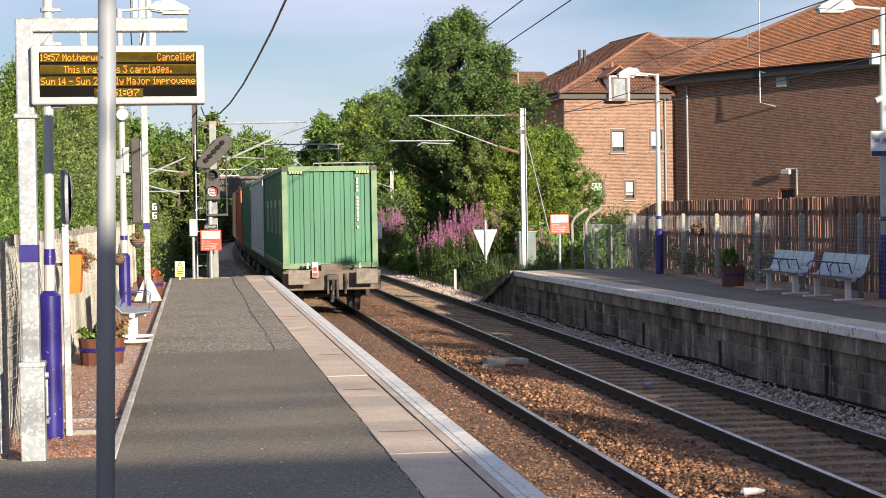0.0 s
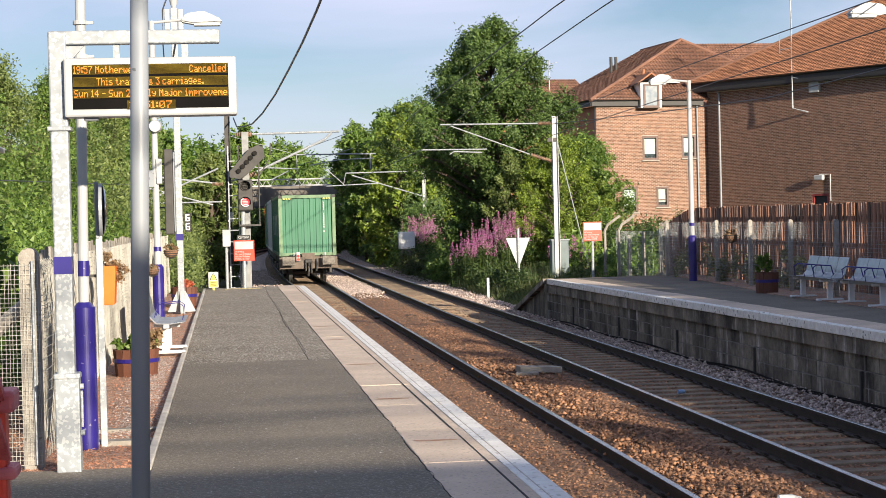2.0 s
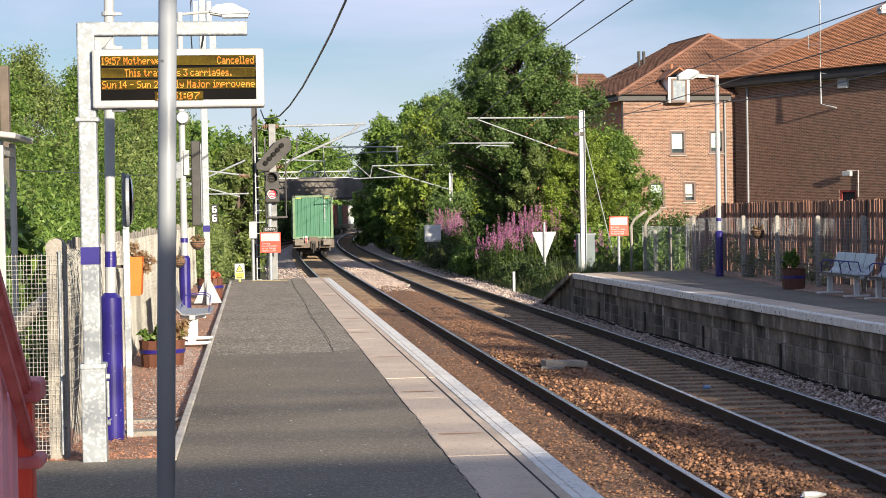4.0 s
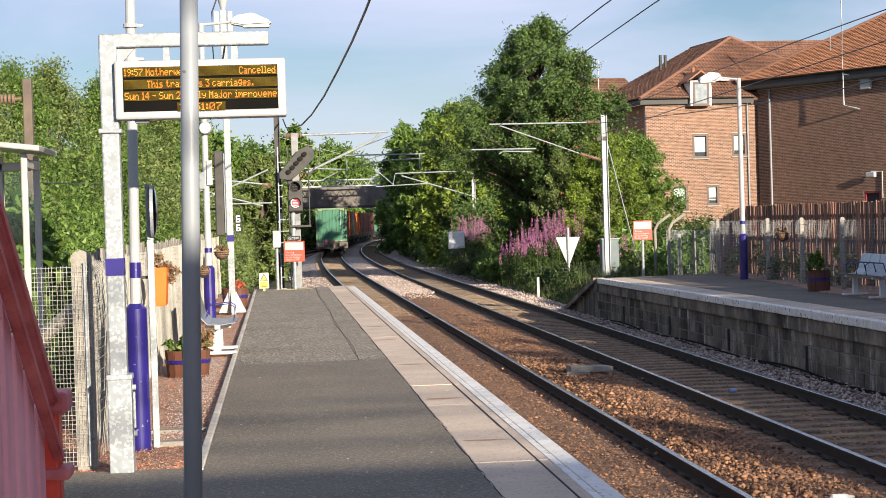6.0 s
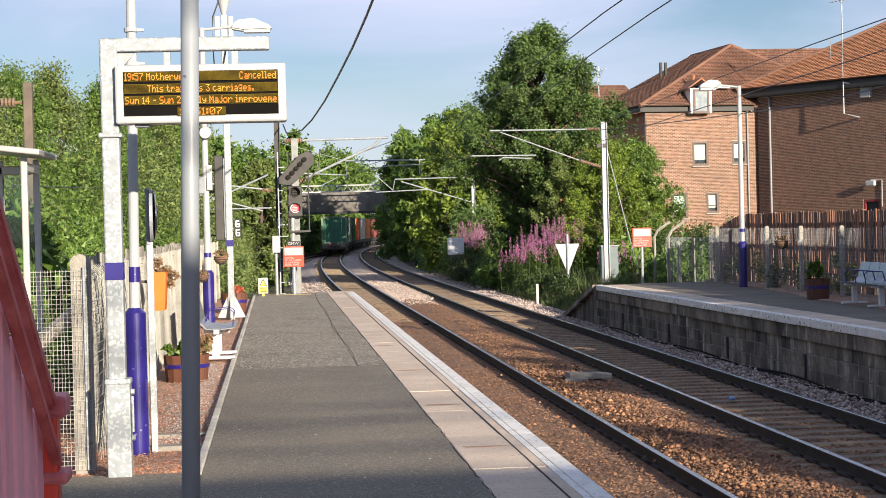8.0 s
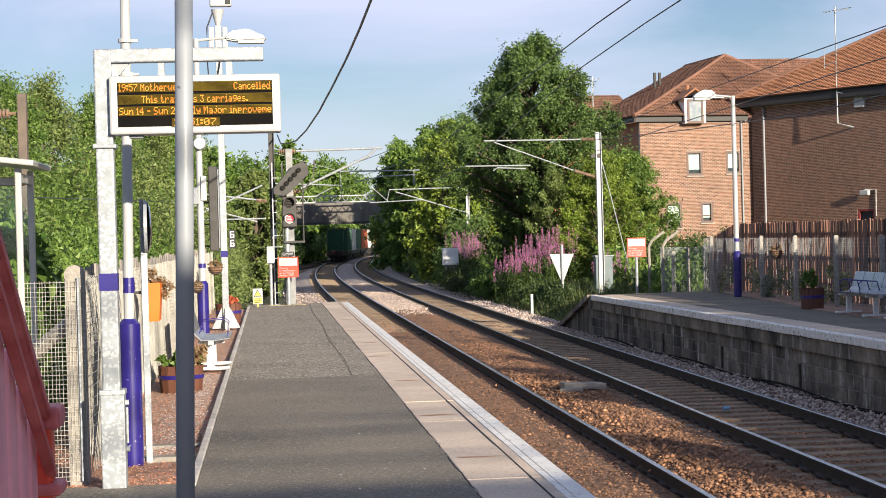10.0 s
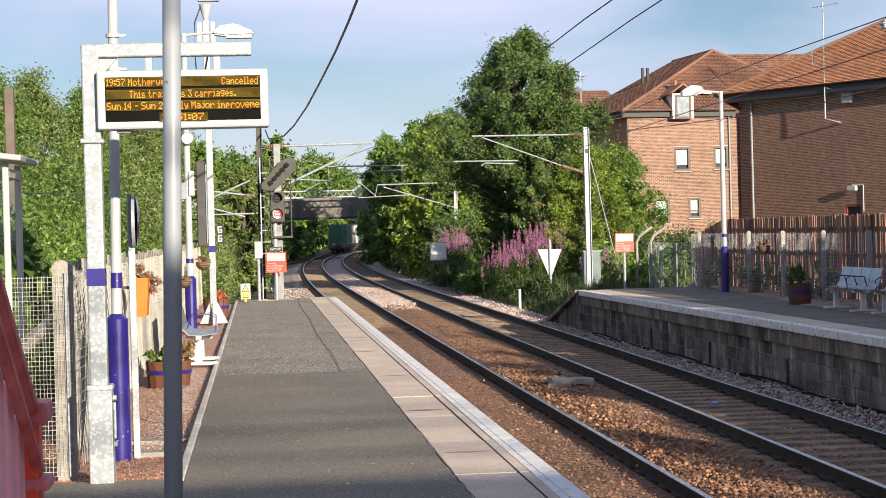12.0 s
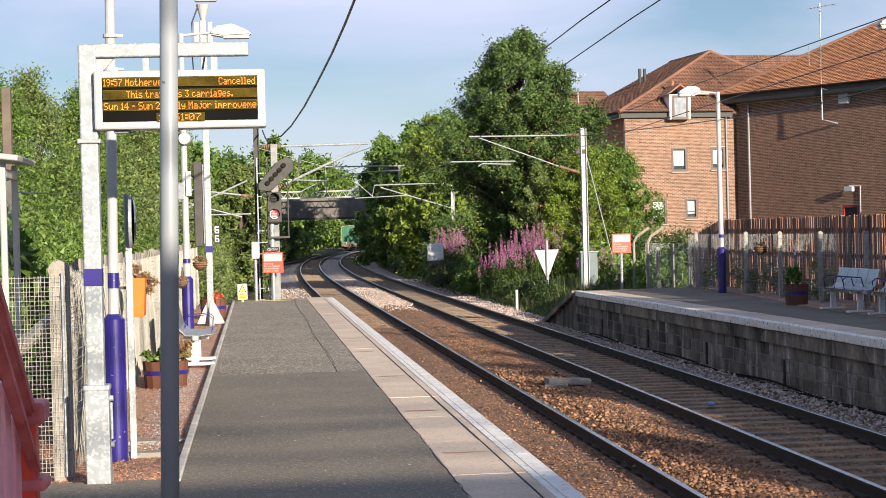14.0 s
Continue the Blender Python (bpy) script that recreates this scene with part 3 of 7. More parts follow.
for k in range(9):
    yy = 9.2 + k * 3.96 + 0.4 * math.sin(k * 2.0)
    solid("rust_stain", extrude(B(), [(0.16 * math.cos(a) * (1 + 0.3 * math.sin(3 * a + k)), 0.035 * math.sin(a)) for a in np.linspace(0, 6.0, 14)], "z", 0, 0.0008), stain_mat, "rusty brown stain on a coping slab", "stain", (1.5 + 0.12 * math.sin(k * 3.1), yy, 0.0075), kind="structure")
spots_bm = B()
srng = random.Random(21)
for k in range(75):
    sx, sy, sr = srng.uniform(-0.5, 1.7), 9 + 36 * srng.random() ** 1.6, srng.uniform(0.004, 0.010)
    z0 = 0.008 if sx > 1.28 else 0.001
    extrude(spots_bm, [(sx + sr * math.cos(a), sy + 1.5 * sr * math.sin(a)) for a in (0, 1.05, 2.1, 3.14, 4.2, 5.2)], "z", z0, z0 + 0.001)
tagged(solid("gum_spots", spots_bm, white_line, "pale specks of gum and droppings on the platform", "specks"), kind="stuff")
kerb = thing("kerb", "pale concrete edging kerb beside the gravel", "kerb", kind="structure")
kerb_bm = B()
box(kerb_bm, 0, 0, 0, 0.06, 0.905, 0.16, bevel=0.01)
kerb_me = mesh_of("kerb_stone", kerb_bm, kerb_pale)
for i in range(38):
    piece("kerb_stone", kerb_me, kerb, (-0.585, 13.05 + i * 0.91, -0.062))
bm = B()
box(bm, -1.4, 29.2, -0.09, 1.6, 33, 0.1)
solid("gravel_margin", bm, red_bed, "strip of red gravel behind the platform kerb", "gravel", kind="structure")
chips = np.stack([rng.uniform(-1.95, -0.63, 24000), 12.75 + 33 * rng.uniform(0, 1, 24000) ** 2.2, rng.uniform(-0.042, -0.028, 24000)], axis=1)
tagged(new("red_chippings", rocks_mesh("red_chippings", chips, 0.0092, red_chip, rng, True)), "loose red stone chippings beside the kerb", "gravel", kind="stuff")
pale = np.stack([rng.normal(-0.86, 0.12, 3600), rng.uniform(14.6, 23.5, 3600), rng.uniform(-0.036, -0.02, 3600)], axis=1)
tagged(new("grey_chippings", rocks_mesh("grey_chippings", pale, 0.0098, grey_stone, rng, True)), "pale grey chippings mixed into the gravel", "gravel", kind="stuff")
bm = B()
box(bm, -0.85, 14.4, -0.03, 0.5, 0.16, 0.06, bevel=0.008)
box(bm, -0.85, 15.3, -0.04, 0.5, 0.12, 0.06, bevel=0.008)
solid("concrete_edging", bm, concrete, "low concrete edging across the gravel", "edging", kind="structure")


# the right platform: edge, wall of blocks, ramp
def right_edge(y):
    return 8.80 - 0.0135 * (y - 15)


R0, R1E = -10.0, 47.3
bm = B()
extrude(bm, [(right_edge(R0) + 0.03, R0), (right_edge(R1E) + 0.03, R1E), (13.4, R1E + 0.5), (13.4, R0)], "z", -0.11, -0.003)
solid("platform_surface", bm, asphalt_mid, "dark asphalt surface of the far platform", "platform surface", kind="structure")
bm = B()
extrude(bm, [(right_edge(R0) + 0.30, R0), (right_edge(R1E) + 0.30, R1E), (13.4, R1E + 0.5), (13.4, R0)], "z", -1.36, -0.12)
solid("platform", bm, mortar, "masonry body of the far platform", "platform", kind="structure")
cop = thing("platform_coping", "coping slabs with a worn white edge on the far platform", "coping", kind="structure")
tilt = -math.degrees(math.atan(0.0135))
slab_bm = B()
box(slab_bm, 0.38, 0, -0.06, 0.6, 0.905, 0.13, bevel=0.006)
slab2 = mesh_of("coping_slab", slab_bm, coping_stone)
edge_bm = B()
box(edge_bm, 0.0, 0, -0.058, 0.155, 0.905, 0.135, bevel=0.012)
edge2 = mesh_of("white_edge", edge_bm, worn_white)
for i in range(62):
    y = R0 + 0.5 + i * 0.913
    piece("coping_slab", slab2, cop, (right_edge(y), y, 0.006 + rng.uniform(-0.003, 0.003)), -tilt)
    piece("white_edge", edge2, cop, (right_edge(y), y, 0.01 + rng.uniform(-0.003, 0.003)), -tilt)
wall = thing("platform_wall", "blackened concrete block wall below the far platform edge", "wall", kind="structure")
bm = B()
extrude(bm, [(right_edge(R0) - 0.02, R0), (right_edge(R1E) - 0.02, R1E), (right_edge(R1E) + 0.2, R1E), (right_edge(R0) + 0.2, R0)], "z", -0.35, -0.13)
part("corbel", bm, dirty_block, wall, "projecting blackened course under the coping")
bm = B()
extrude(bm, [(right_edge(R0) + 0.055, R0), (right_edge(R1E) + 0.055, R1E), (right_edge(R1E) + 0.3, R1E), (right_edge(R0) + 0.3, R0)], "z", -1.36, -0.35)
part("mortar_core", bm, mortar, wall)
blk_bm = B()
box(blk_bm, 0, 0, 0, 0.12, 0.442, 0.217, bevel=0.008)
blk = mesh_of("block", blk_bm, dirty_block)
for r in range(4):
    for i in range(72):
        y = 14.6 + i * 0.46 + (0.23 if r % 2 else 0)
        if y < R1E - 0.2:
            piece("block", blk, wall, (right_edge(y) + 0.105 + rng.uniform(-0.004, 0.004), y, -0.465 - r * 0.235), -tilt)
bm = B()
for y in (19.3, 24.2, 29.1, 34.0, 38.9, 43.8):
    box(bm, right_edge(y) + 0.03, y, -0.80, 0.05, 0.05, 0.42, bevel=0.006)
part("drain_bracket", bm, dark_steel, wall, "dark iron brackets on the wall")
ramp = B()
extrude(ramp, [(R1E, -0.02), (R1E, -1.4), (R1E + 4.8, -1.4), (R1E + 4.8, -1.02)], "x", right_edge(R1E) + 0.05, 12.6)
solid("platform_ramp", ramp, dirty_block, "sloping end ramp of the far platform", "ramp", kind="structure")
ramp = B()
extrude(ramp, [(R1E - 0.1, 0.012), (R1E - 0.1, -0.12), (R1E + 4.9, -1.12), (R1E + 4.9, -0.99)], "x", right_edge(R1E) - 0.07, right_edge(R1E) + 0.22)
solid("ramp_edge", ramp, dirty_block, "blackened sloping coping of the ramp", "coping", kind="structure")
bm = B()
tube(bm, [(right_edge(y) - 0.03 + 0.03 * math.sin(y * 1.3), y, -1.02 + 0.03 * math.sin(y * 0.9)) for y in np.arange(12, 47, 0.7)], 0.017, 6)
tube(bm, [(right_edge(y) - 0.09 + 0.04 * math.sin(y * 0.8 + 1), y, -1.04 + 0.02 * math.sin(y * 1.9)) for y in np.arange(12, 47, 0.7)], 0.014, 6)
solid("cable", bm, cable_black, "black cables lying along the foot of the wall", "cable")
bm = B()
extrude(bm, [(10.75, 14), (10.75, 35), (11.2, 39), (11.7, 46.5), (12.3, 46.5), (12.3, 14)], "z", -0.03, 0.012)
solid("gravel_margin", bm, red_bed, "reddish gravel strip at the foot of the far fence", "gravel", kind="structure")

# ---- trees and undergrowth ----
BROAD = ([0, 0.12, 0.3, 0.42, 0.6, 0.8, 1.0], [0.75, 0.95, 1.0, 0.90, 0.68, 0.44, 0.12])
SPIRE = ([0, 0.15, 0.35, 0.6, 0.8, 1.0], [0.7, 1.0, 0.95, 0.68, 0.40, 0.05])
ROUND = ([0, 0.2, 0.5, 0.75, 0.9, 1.0], [0.75, 1.0, 1.0, 0.78, 0.5, 0.15])


def make_tree(name, label, at, height, radius, leaf_mat, leaves, leaf_size, seed, base=0.1, trunk=0.2, limbs=44, twigs=16, twig=0.24, lift=0.25, droop=0.1, rise=0.7, flat=0.5, shape=ROUND):
    """A trunk, limbs that climb to the crown's outline, and leafy twigs along the outer part of each limb."""
    r = np.random.default_rng(seed)
    t = thing(name, label, "tree", at)
    bm = B()
    lean = r.normal(0, 0.02 * height, 2)
    spine = [Vector((0, 0, -0.3)), Vector((lean[0] * 0.2, lean[1] * 0.2, height * 0.3)), Vector((lean[0] * 0.6, lean[1] * 0.6, height * 0.62)), Vector((lean[0], lean[1], height * 0.95))]
    tube(bm, spine, [trunk, trunk * 0.8, trunk * 0.45, trunk * 0.08], 8)
    f = (np.arange(limbs) + 0.5) / limbs
    z = height * (base + (1 - base) * f) * 0.97 + r.normal(0, 0.015 * height, limbs)
    reach = radius * np.interp(f, *shape) * r.uniform(0.3, 1.0, limbs) ** 0.5 * 1.05
    a = np.arange(limbs) * 2.399 + r.uniform(-0.5, 0.5, limbs)
    core = lean[None] * f[:, None]
    tips = np.stack([core[:, 0] + reach * np.cos(a), core[:, 1] + reach * np.sin(a), z], axis=1)
    roots = np.stack([core[:, 0] * 0.8, core[:, 1] * 0.8, np.maximum(0.06 * height, z - reach * rise - 0.05 * height)], axis=1)
    for p0, p1 in zip(roots, tips):
        p0, p1 = Vector(p0), Vector(p1)
        mid = p0.lerp(p1, 0.5) + Vector((0, 0, 0.06 * (p1 - p0).length))
        tube(bm, [p0, mid, p1], [trunk * 0.26, trunk * 0.15, 0.012], 5)
    part("trunk", bm, bark, t, smooth=True)
    n = limbs * twigs
    k = np.repeat(np.arange(limbs), twigs)
    u = 1 - 0.62 * r.uniform(0, 1, n) ** 1.4
    foot = roots[k] + (tips[k] - roots[k]) * u[:, None]
    foot[:, 2] += 0.2 * (u * (1 - u)) * np.linalg.norm(tips[k] - roots[k], axis=1)
    out = tips[k] - roots[k]
    out /= np.linalg.norm(out, axis=1)[:, None] + 1e-6
    way = 0.65 * out + 0.75 * unit(n, r) + np.array([0, 0, lift])
    way /= np.linalg.norm(way, axis=1)[:, None]
    length = twig * radius * r.uniform(0.45, 1.25, n)
    q = r.integers(0, n, leaves)
    v = r.uniform(0.05, 1.0, leaves)
    pts = foot[q] + way[q] * (length[q] * v)[:, None] + r.normal(0, 0.17, (leaves, 3)) * length[q][:, None]
    pts[:, 2] -= droop * length[q] * v ** 2
    ob = new("crown", small_leaves("crown", pts, leaf_size, leaf_mat, r, flat * 0.5, facing=0.6 * out[q]))
    ob.parent = t
    return t


def make_bush(name, label, spans, leaf_mat, leaves, leaf_size, seed, long=1.7, category="bush"):
    """Undergrowth as many clumps: spans are (x, y, z, rx, ry, rz)."""
    r = np.random.default_rng(seed)
    pts = crown_points(spans, leaves, r, shell=0.35)
    return tagged(new(name, small_leaves(name, pts, leaf_size, leaf_mat, r, 0.4, long)), label, category, kind="stuff")


# trees along the bank behind the left fence
tree_rng = random.Random(7)
for i, (x, y, h, rad) in enumerate([(-5.3, 24, 5.0, 1.5), (-4.7, 29, 5.2, 1.6), (-4.6, 34, 5.7, 1.7), (-4.9, 40, 6.3, 1.9), (-4.6, 46.5, 6.4, 2.0), (-4.8, 54, 7.0, 2.2),
                                    (-4.9, 62, 7.4, 2.4), (-4.6, 71, 7.6, 2.5), (-4.0, 82, 8.0, 2.6), (-4.2, 95, 8.6, 2.8), (-8.0, 108, 9.2, 3.2), (-7.5, 128, 10.0, 3.6), (-7, 150, 11, 4.0),
                                    (-6.6, 31, 5.6, 1.7), (-6.8, 37, 6.4, 1.8), (-3.4, 58, 5.2, 1.4), (-3.3, 66, 5.4, 1.5), (-2.6, 76, 5.6, 1.5)]):
    make_tree("birch_tree" if i % 3 else "willow_tree", "slender light green tree on the bank behind the fence", (x, y, -0.9), h, rad, leaf_willow if i % 2 else leaf_light, 52000 if y < 35 else 42000 if y < 50 else 26000,
              0.036 if y < 35 else 0.044 if y < 50 else 0.07 if y < 90 else 0.10, 20 + i, base=0.06, trunk=0.08, limbs=54, twigs=14, twig=0.34, lift=0.25, droop=0.45, rise=1.5, flat=0.2, shape=SPIRE)
hedge = []
for i in range(46):
    y = 14.5 + i * 0.9
    hedge.append((-2.75 - 0.5 * tree_rng.random(), y, 0.4 + 0.9 * tree_rng.random(), 0.6, 0.8, 0.9))
for i in range(60):
    y = 16 + i * 0.85
    hedge.append((-3.6 - 1.2 * tree_rng.random(), y, 1.0 + 1.7 * tree_rng.random(), 0.8, 0.9, 0.9))
make_bush("hedge", "dense light green undergrowth behind the mesh fence", hedge, leaf_light, 125000, 0.045, 31, category="hedge")
make_bush("broad_leaved_shrub", "broad-leaved green shrub behind the mesh fence", [(-2.35, 16.5, 1.1, 0.4, 0.9, 0.8), (-2.6, 17.8, 1.4, 0.5, 0.8, 0.7), (-2.3, 15.2, 0.6, 0.3, 0.7, 0.6)], leaf_mid, 7000, 0.085, 32)
make_bush("verge_bush", "wild bushes beyond the platform end", [(-1.8, 47 + i * 2.4, -0.1 + 0.8 * tree_rng.random(), 0.9, 1.5, 1.1) for i in range(22)] + [(-3.0, 48 + i * 3, 1.4 + tree_rng.random(), 1.2, 1.8, 1.4) for i in range(22)], leaf_willow, 90000, 0.062, 33)

# unseen trees added outside the right fence to shade the far platform and track
for i in range(11):
    y = -12 + i * 3.1
    make_tree("shade_tree", "unseen leafy tree added to shade the far platform", (17.2 + 0.6 * math.sin(i * 2.1), y, -0.6), 7.4 + 0.4 * math.sin(i * 1.3), 2.2, leaf_mid, 4600, 0.21, 200 + i, base=0.05, trunk=0.14)

# the big tree and its neighbours on the right
make_tree("sycamore_tree", "large dark green tree beside the line", (11.6, 78, -1.2), 11.2, 4.4, leaf_dark, 108000, 0.077, 51, base=0.44, trunk=0.30, limbs=110, twigs=11, twig=0.18, lift=0.1, droop=0.25, rise=0.35, flat=0.9, shape=BROAD)
make_tree("hawthorn_tree", "bushy light green tree near the platform end", (13.7, 73.5, -1.0), 5.9, 2.0, leaf_lime, 42000, 0.062, 53, trunk=0.15, limbs=60, flat=0.6)
make_tree("hawthorn_tree", "bushy mid green tree near the platform end", (15.8, 79, -1.0), 6.2, 2.6, leaf_light, 44000, 0.082, 54, trunk=0.15, limbs=54, flat=0.7)
make_tree("hawthorn_tree", "bushy green tree behind the willowherb", (11.4, 79, -1.2), 5.4, 2.2, leaf_dark, 32000, 0.08, 55, trunk=0.15, limbs=54)
make_tree("willow_bush", "pale green willow bush behind the willowherb", (12.2, 74.5, -1.2), 5.4, 1.6, leaf_willow, 36000, 0.056, 56, trunk=0.1, limbs=60, rise=1.3, lift=0.5)
make_tree("willow_bush", "pale green willow bush on the verge", (12.2, 80, -1.2), 3.6, 1.5, leaf_light, 22000, 0.07, 57, trunk=0.1)
for i, (x, y, h, rad, lm) in enumerate([(10.9, 112, 8.0, 2.5, leaf_lime), (13.6, 110.5, 8.3, 2.5, leaf_lime), (-0.6, 88, 5.6, 1.5, leaf_willow), (-0.2, 104, 6.2, 1.5, leaf_light), (12.4, 118, 9.2, 3.0, leaf_lime), (13.6, 130, 10.2, 3.3, leaf_mid), (13.0, 143, 9.6, 3.0, leaf_light), (14.4, 158, 10.9, 3.3, leaf_light), (18.0, 178, 12.0, 4.2, leaf_mid),
                                      (18.5, 140, 11.0, 4.2, leaf_mid), (21.0, 205, 13.0, 5.0, leaf_light), (13.0, 111, 6.0, 1.9, leaf_mid), (12.0, 122, 5.2, 2.0, leaf_dark), (22, 165, 14, 4.5, leaf_mid), (24, 190, 15, 5, leaf_mid), (25.5, 222, 15, 5, leaf_dark), (19.5, 224, 12, 4.0, leaf_dark), (23, 208, 14, 4.5, leaf_dark), (17.2, 236, 11, 3.2, leaf_mid), (11.0, 152, 9.5, 2.7, leaf_light), (12.4, 172, 10.5, 2.9, leaf_light), (10.4, 134, 7.6, 2.2, leaf_light)]):
    make_tree("lineside_tree", "leafy green tree close beside the line", (x, y, -1.2), h * 1.12, rad, lm, 19000, 0.14 if y < 135 else 0.19, 60 + i, base=0.04, trunk=0.2, limbs=60, twig=0.26, flat=0.7)
for i, (x, y, h, rad) in enumerate([(-9, 245, 15, 7), (3, 260, 14, 6), (10, 330, 17, 8), (-3, 300, 16, 8), (30, 250, 16, 7), (36, 300, 17, 8), (20, 400, 16, 10), (36, 380, 18, 10), (3.0, 242, 15.5, 4.5), (-12, 200, 13, 6), (12.3, 345, 17, 6), (-6, 180, 12, 4.5), (2.2, 214, 10, 3.2), (5.5, 290, 13, 4.5)]):
    make_tree("distant_tree", "distant leafy tree beyond the bridge", (x, y, -1.2), h, rad, leaf_mid if i % 2 else leaf_light, 9000, 0.40, 80 + i, base=0.03, trunk=0.3, limbs=50, twig=0.3, flat=0.6)

# rough grass and willowherb on the right verge
r = np.random.default_rng(90)
n = 30000
tuft = r.integers(0, 1500, n)
gx, gy = r.uniform(8.9, 13.0, 1500)[tuft] + r.normal(0, 0.10, n), (53 + 47 * r.uniform(0, 1, 1500) ** 1.6)[tuft] + r.normal(0, 0.15, n)
gx = np.maximum(gx, [track_x(v, 6.73) + 2.3 for v in gy])
tops = np.stack([gx + r.normal(0, 0.22, n), gy + r.normal(0, 0.2, n), -1.25 + r.uniform(0.25, 1.0, n) * r.uniform(0.45, 1.0, 1500)[tuft] * np.clip((gx - 8.2) / 1.7, 0.3, 1.45)], axis=1)
foot = np.stack([gx, gy, np.full(n, -1.35)], axis=1)
wide = np.stack([r.normal(0, 0.02, n), r.normal(0, 0.012, n), np.zeros(n)], axis=1)
tagged(new("long_grass", mesh_from("long_grass", np.stack([foot - wide, foot + wide, tops], axis=1), 3, n, grass_leaf)), "long pale grass on the railway verge", "grass", kind="stuff")
make_bush("verge_shrub", "green brambles on the verge", [(10.6 + 2.5 * tree_rng.random(), 75 + i * 1.1, -0.7 + 0.5 * tree_rng.random(), 0.8, 0.9, 0.7) for i in range(24)] + [(12.3 + 0.1 * i, 56 + i, -0.3, 0.5, 0.8, 0.9) for i in range(2)] + [(13.6, 70 + i, 0.2, 0.8, 0.8, 0.8) for i in range(5)], leaf_light, 26000, 0.11, 91)

make_bush("tall_weeds", "tall green weeds behind the trespass sign", [(12.2 + 0.12 * i, 55.5 + 0.8 * i, -0.35, 0.35, 0.6, 1.0) for i in range(6)] + [(13.6, 58 + i, 0.0, 0.5, 0.7, 0.9) for i in range(4)], leaf_mid, 11000, 0.07, 92, long=3.0, category="weeds")
make_bush("verge_bramble", "low sunlit brambles and grass beside the curve", [(9.0 + 0.10 * i + 0.5 * tree_rng.random(), 76 + i * 0.95, -0.85 + 0.35 * tree_rng.random(), 0.6, 0.8, 0.55) for i in range(16)], leaf_light, 16000, 0.08, 93, long=2.4, category="brambles")


make_bush("undergrowth", "dark dense undergrowth below the trees along the curve", [(track_x(101 + i * 1.9, 6.73) + 3.3 + 1.3 * tree_rng.random(), 101 + i * 1.9, -0.7 + 1.3 * tree_rng.random(), 1.0, 1.4, 1.1) for i in range(44)] + [(track_x(104 + i * 4, 6.73) + 4.6, 104 + i * 4, 1.4 + tree_rng.random(), 1.3, 2.0, 1.4) for i in range(20)], leaf_dark, 52000, 0.12, 94, category="undergrowth")
make_bush("undergrowth", "dark undergrowth between the two lines near the bridge", [(track_x(170 + i * 3, 3.43) - 4.2 - 1.5 * tree_rng.random(), 170 + i * 3, 0.0 + 2.2 * tree_rng.random(), 1.5, 2.0, 1.5) for i in range(26)], leaf_dark, 22000, 0.18, 95, category="undergrowth")
make_bush("cabinet_grass", "tall sunlit grass in front of the lineside cabinet", [(8.9 + 0.22 * i, 88 + 0.5 * i, -0.9, 0.35, 0.8, 0.55) for i in range(8)] + [(8.8 + 0.2 * i, 90.2, -0.5, 0.3, 0.5, 0.75) for i in range(6)], grass_leaf, 9000, 0.045, 96, long=4.0, category="grass")


make_bush("fence_shrub", "dark green shrubs behind the end of the fence", [(13.6 + 0.25 * i, 62 + 0.5 * (i % 4), 0.35 + 0.5 * tree_rng.random(), 0.7, 0.8, 0.9) for i in range(12)], nettle_leaf, 15000, 0.06, 98)
make_bush("verge_weeds", "dark green nettles and weeds on the verge", [(9.6 + 2.9 * tree_rng.random(), 58 + i * 0.55, -0.95 + 0.3 * tree_rng.random(), 0.5, 0.7, 0.6) for i in range(30)], nettle_leaf, 26000, 0.055, 97, long=2.6, category="weeds")


def willowherb(at, count, spread, height, seed):
    r = np.random.default_rng(seed)
    t = thing("willowherb_clump", "clump of pink flowering willowherb on the verge", "flowers", at, group="willowherb on the verge")
    stems, pts, green = B(), [], []
    for i in range(count):
        x, y = r.normal(0, spread[0]), r.normal(0, spread[1])
        h = height * r.uniform(0.75, 1.1)
        lean = r.normal(0, 0.08)
        tube(stems, [(x, y, -0.1), (x + lean, y, h)], [0.008, 0.004], 4)
        k = 95
        u = r.uniform(0.74, 1.0, k)
        rad = 0.06 * (1.05 - u) / 0.3 + 0.008
        a = r.uniform(0, 6.28, k)
        pts.append(np.stack([x + lean * u + rad * np.cos(a), y + rad * np.sin(a), h * u], axis=1))
        u = r.uniform(0.15, 0.74, 34)
        a = r.uniform(0, 6.28, 34)
        green.append(np.stack([x + lean * u + 0.09 * np.cos(a), y + 0.09 * np.sin(a), h * u], axis=1))
    tagged(part("stem", stems, leaf_mid, t), kind="stuff")
    ob = new("blossom", leaf_mesh("blossom", np.concatenate(pts), 0.021, pink_petal, r))
    ob.parent = t
    ob = new("foliage", leaf_mesh("foliage", np.concatenate(green), 0.055, nettle_leaf, r, long=4))
    ob.parent = t


for i, (x, y, c, sx, h) in enumerate([(10.2, 95, 34, 0.45, 2.8), (10.9, 96, 26, 0.4, 2.9), (9.5, 72, 10, 0.3, 1.9), (10.15, 72, 20, 0.3, 2.3), (10.8, 72.5, 28, 0.3, 2.6), (11.4, 72.5, 32, 0.32, 2.85), (11.9, 73, 20, 0.3, 3.0), (12.7, 68, 8, 0.4, 2.2), (13.1, 64, 6, 0.3, 2.0)]):
    willowherb((x, y, -1.3), int(c * 1.7), (sx, 0.8), h * 1.04, 100 + i)

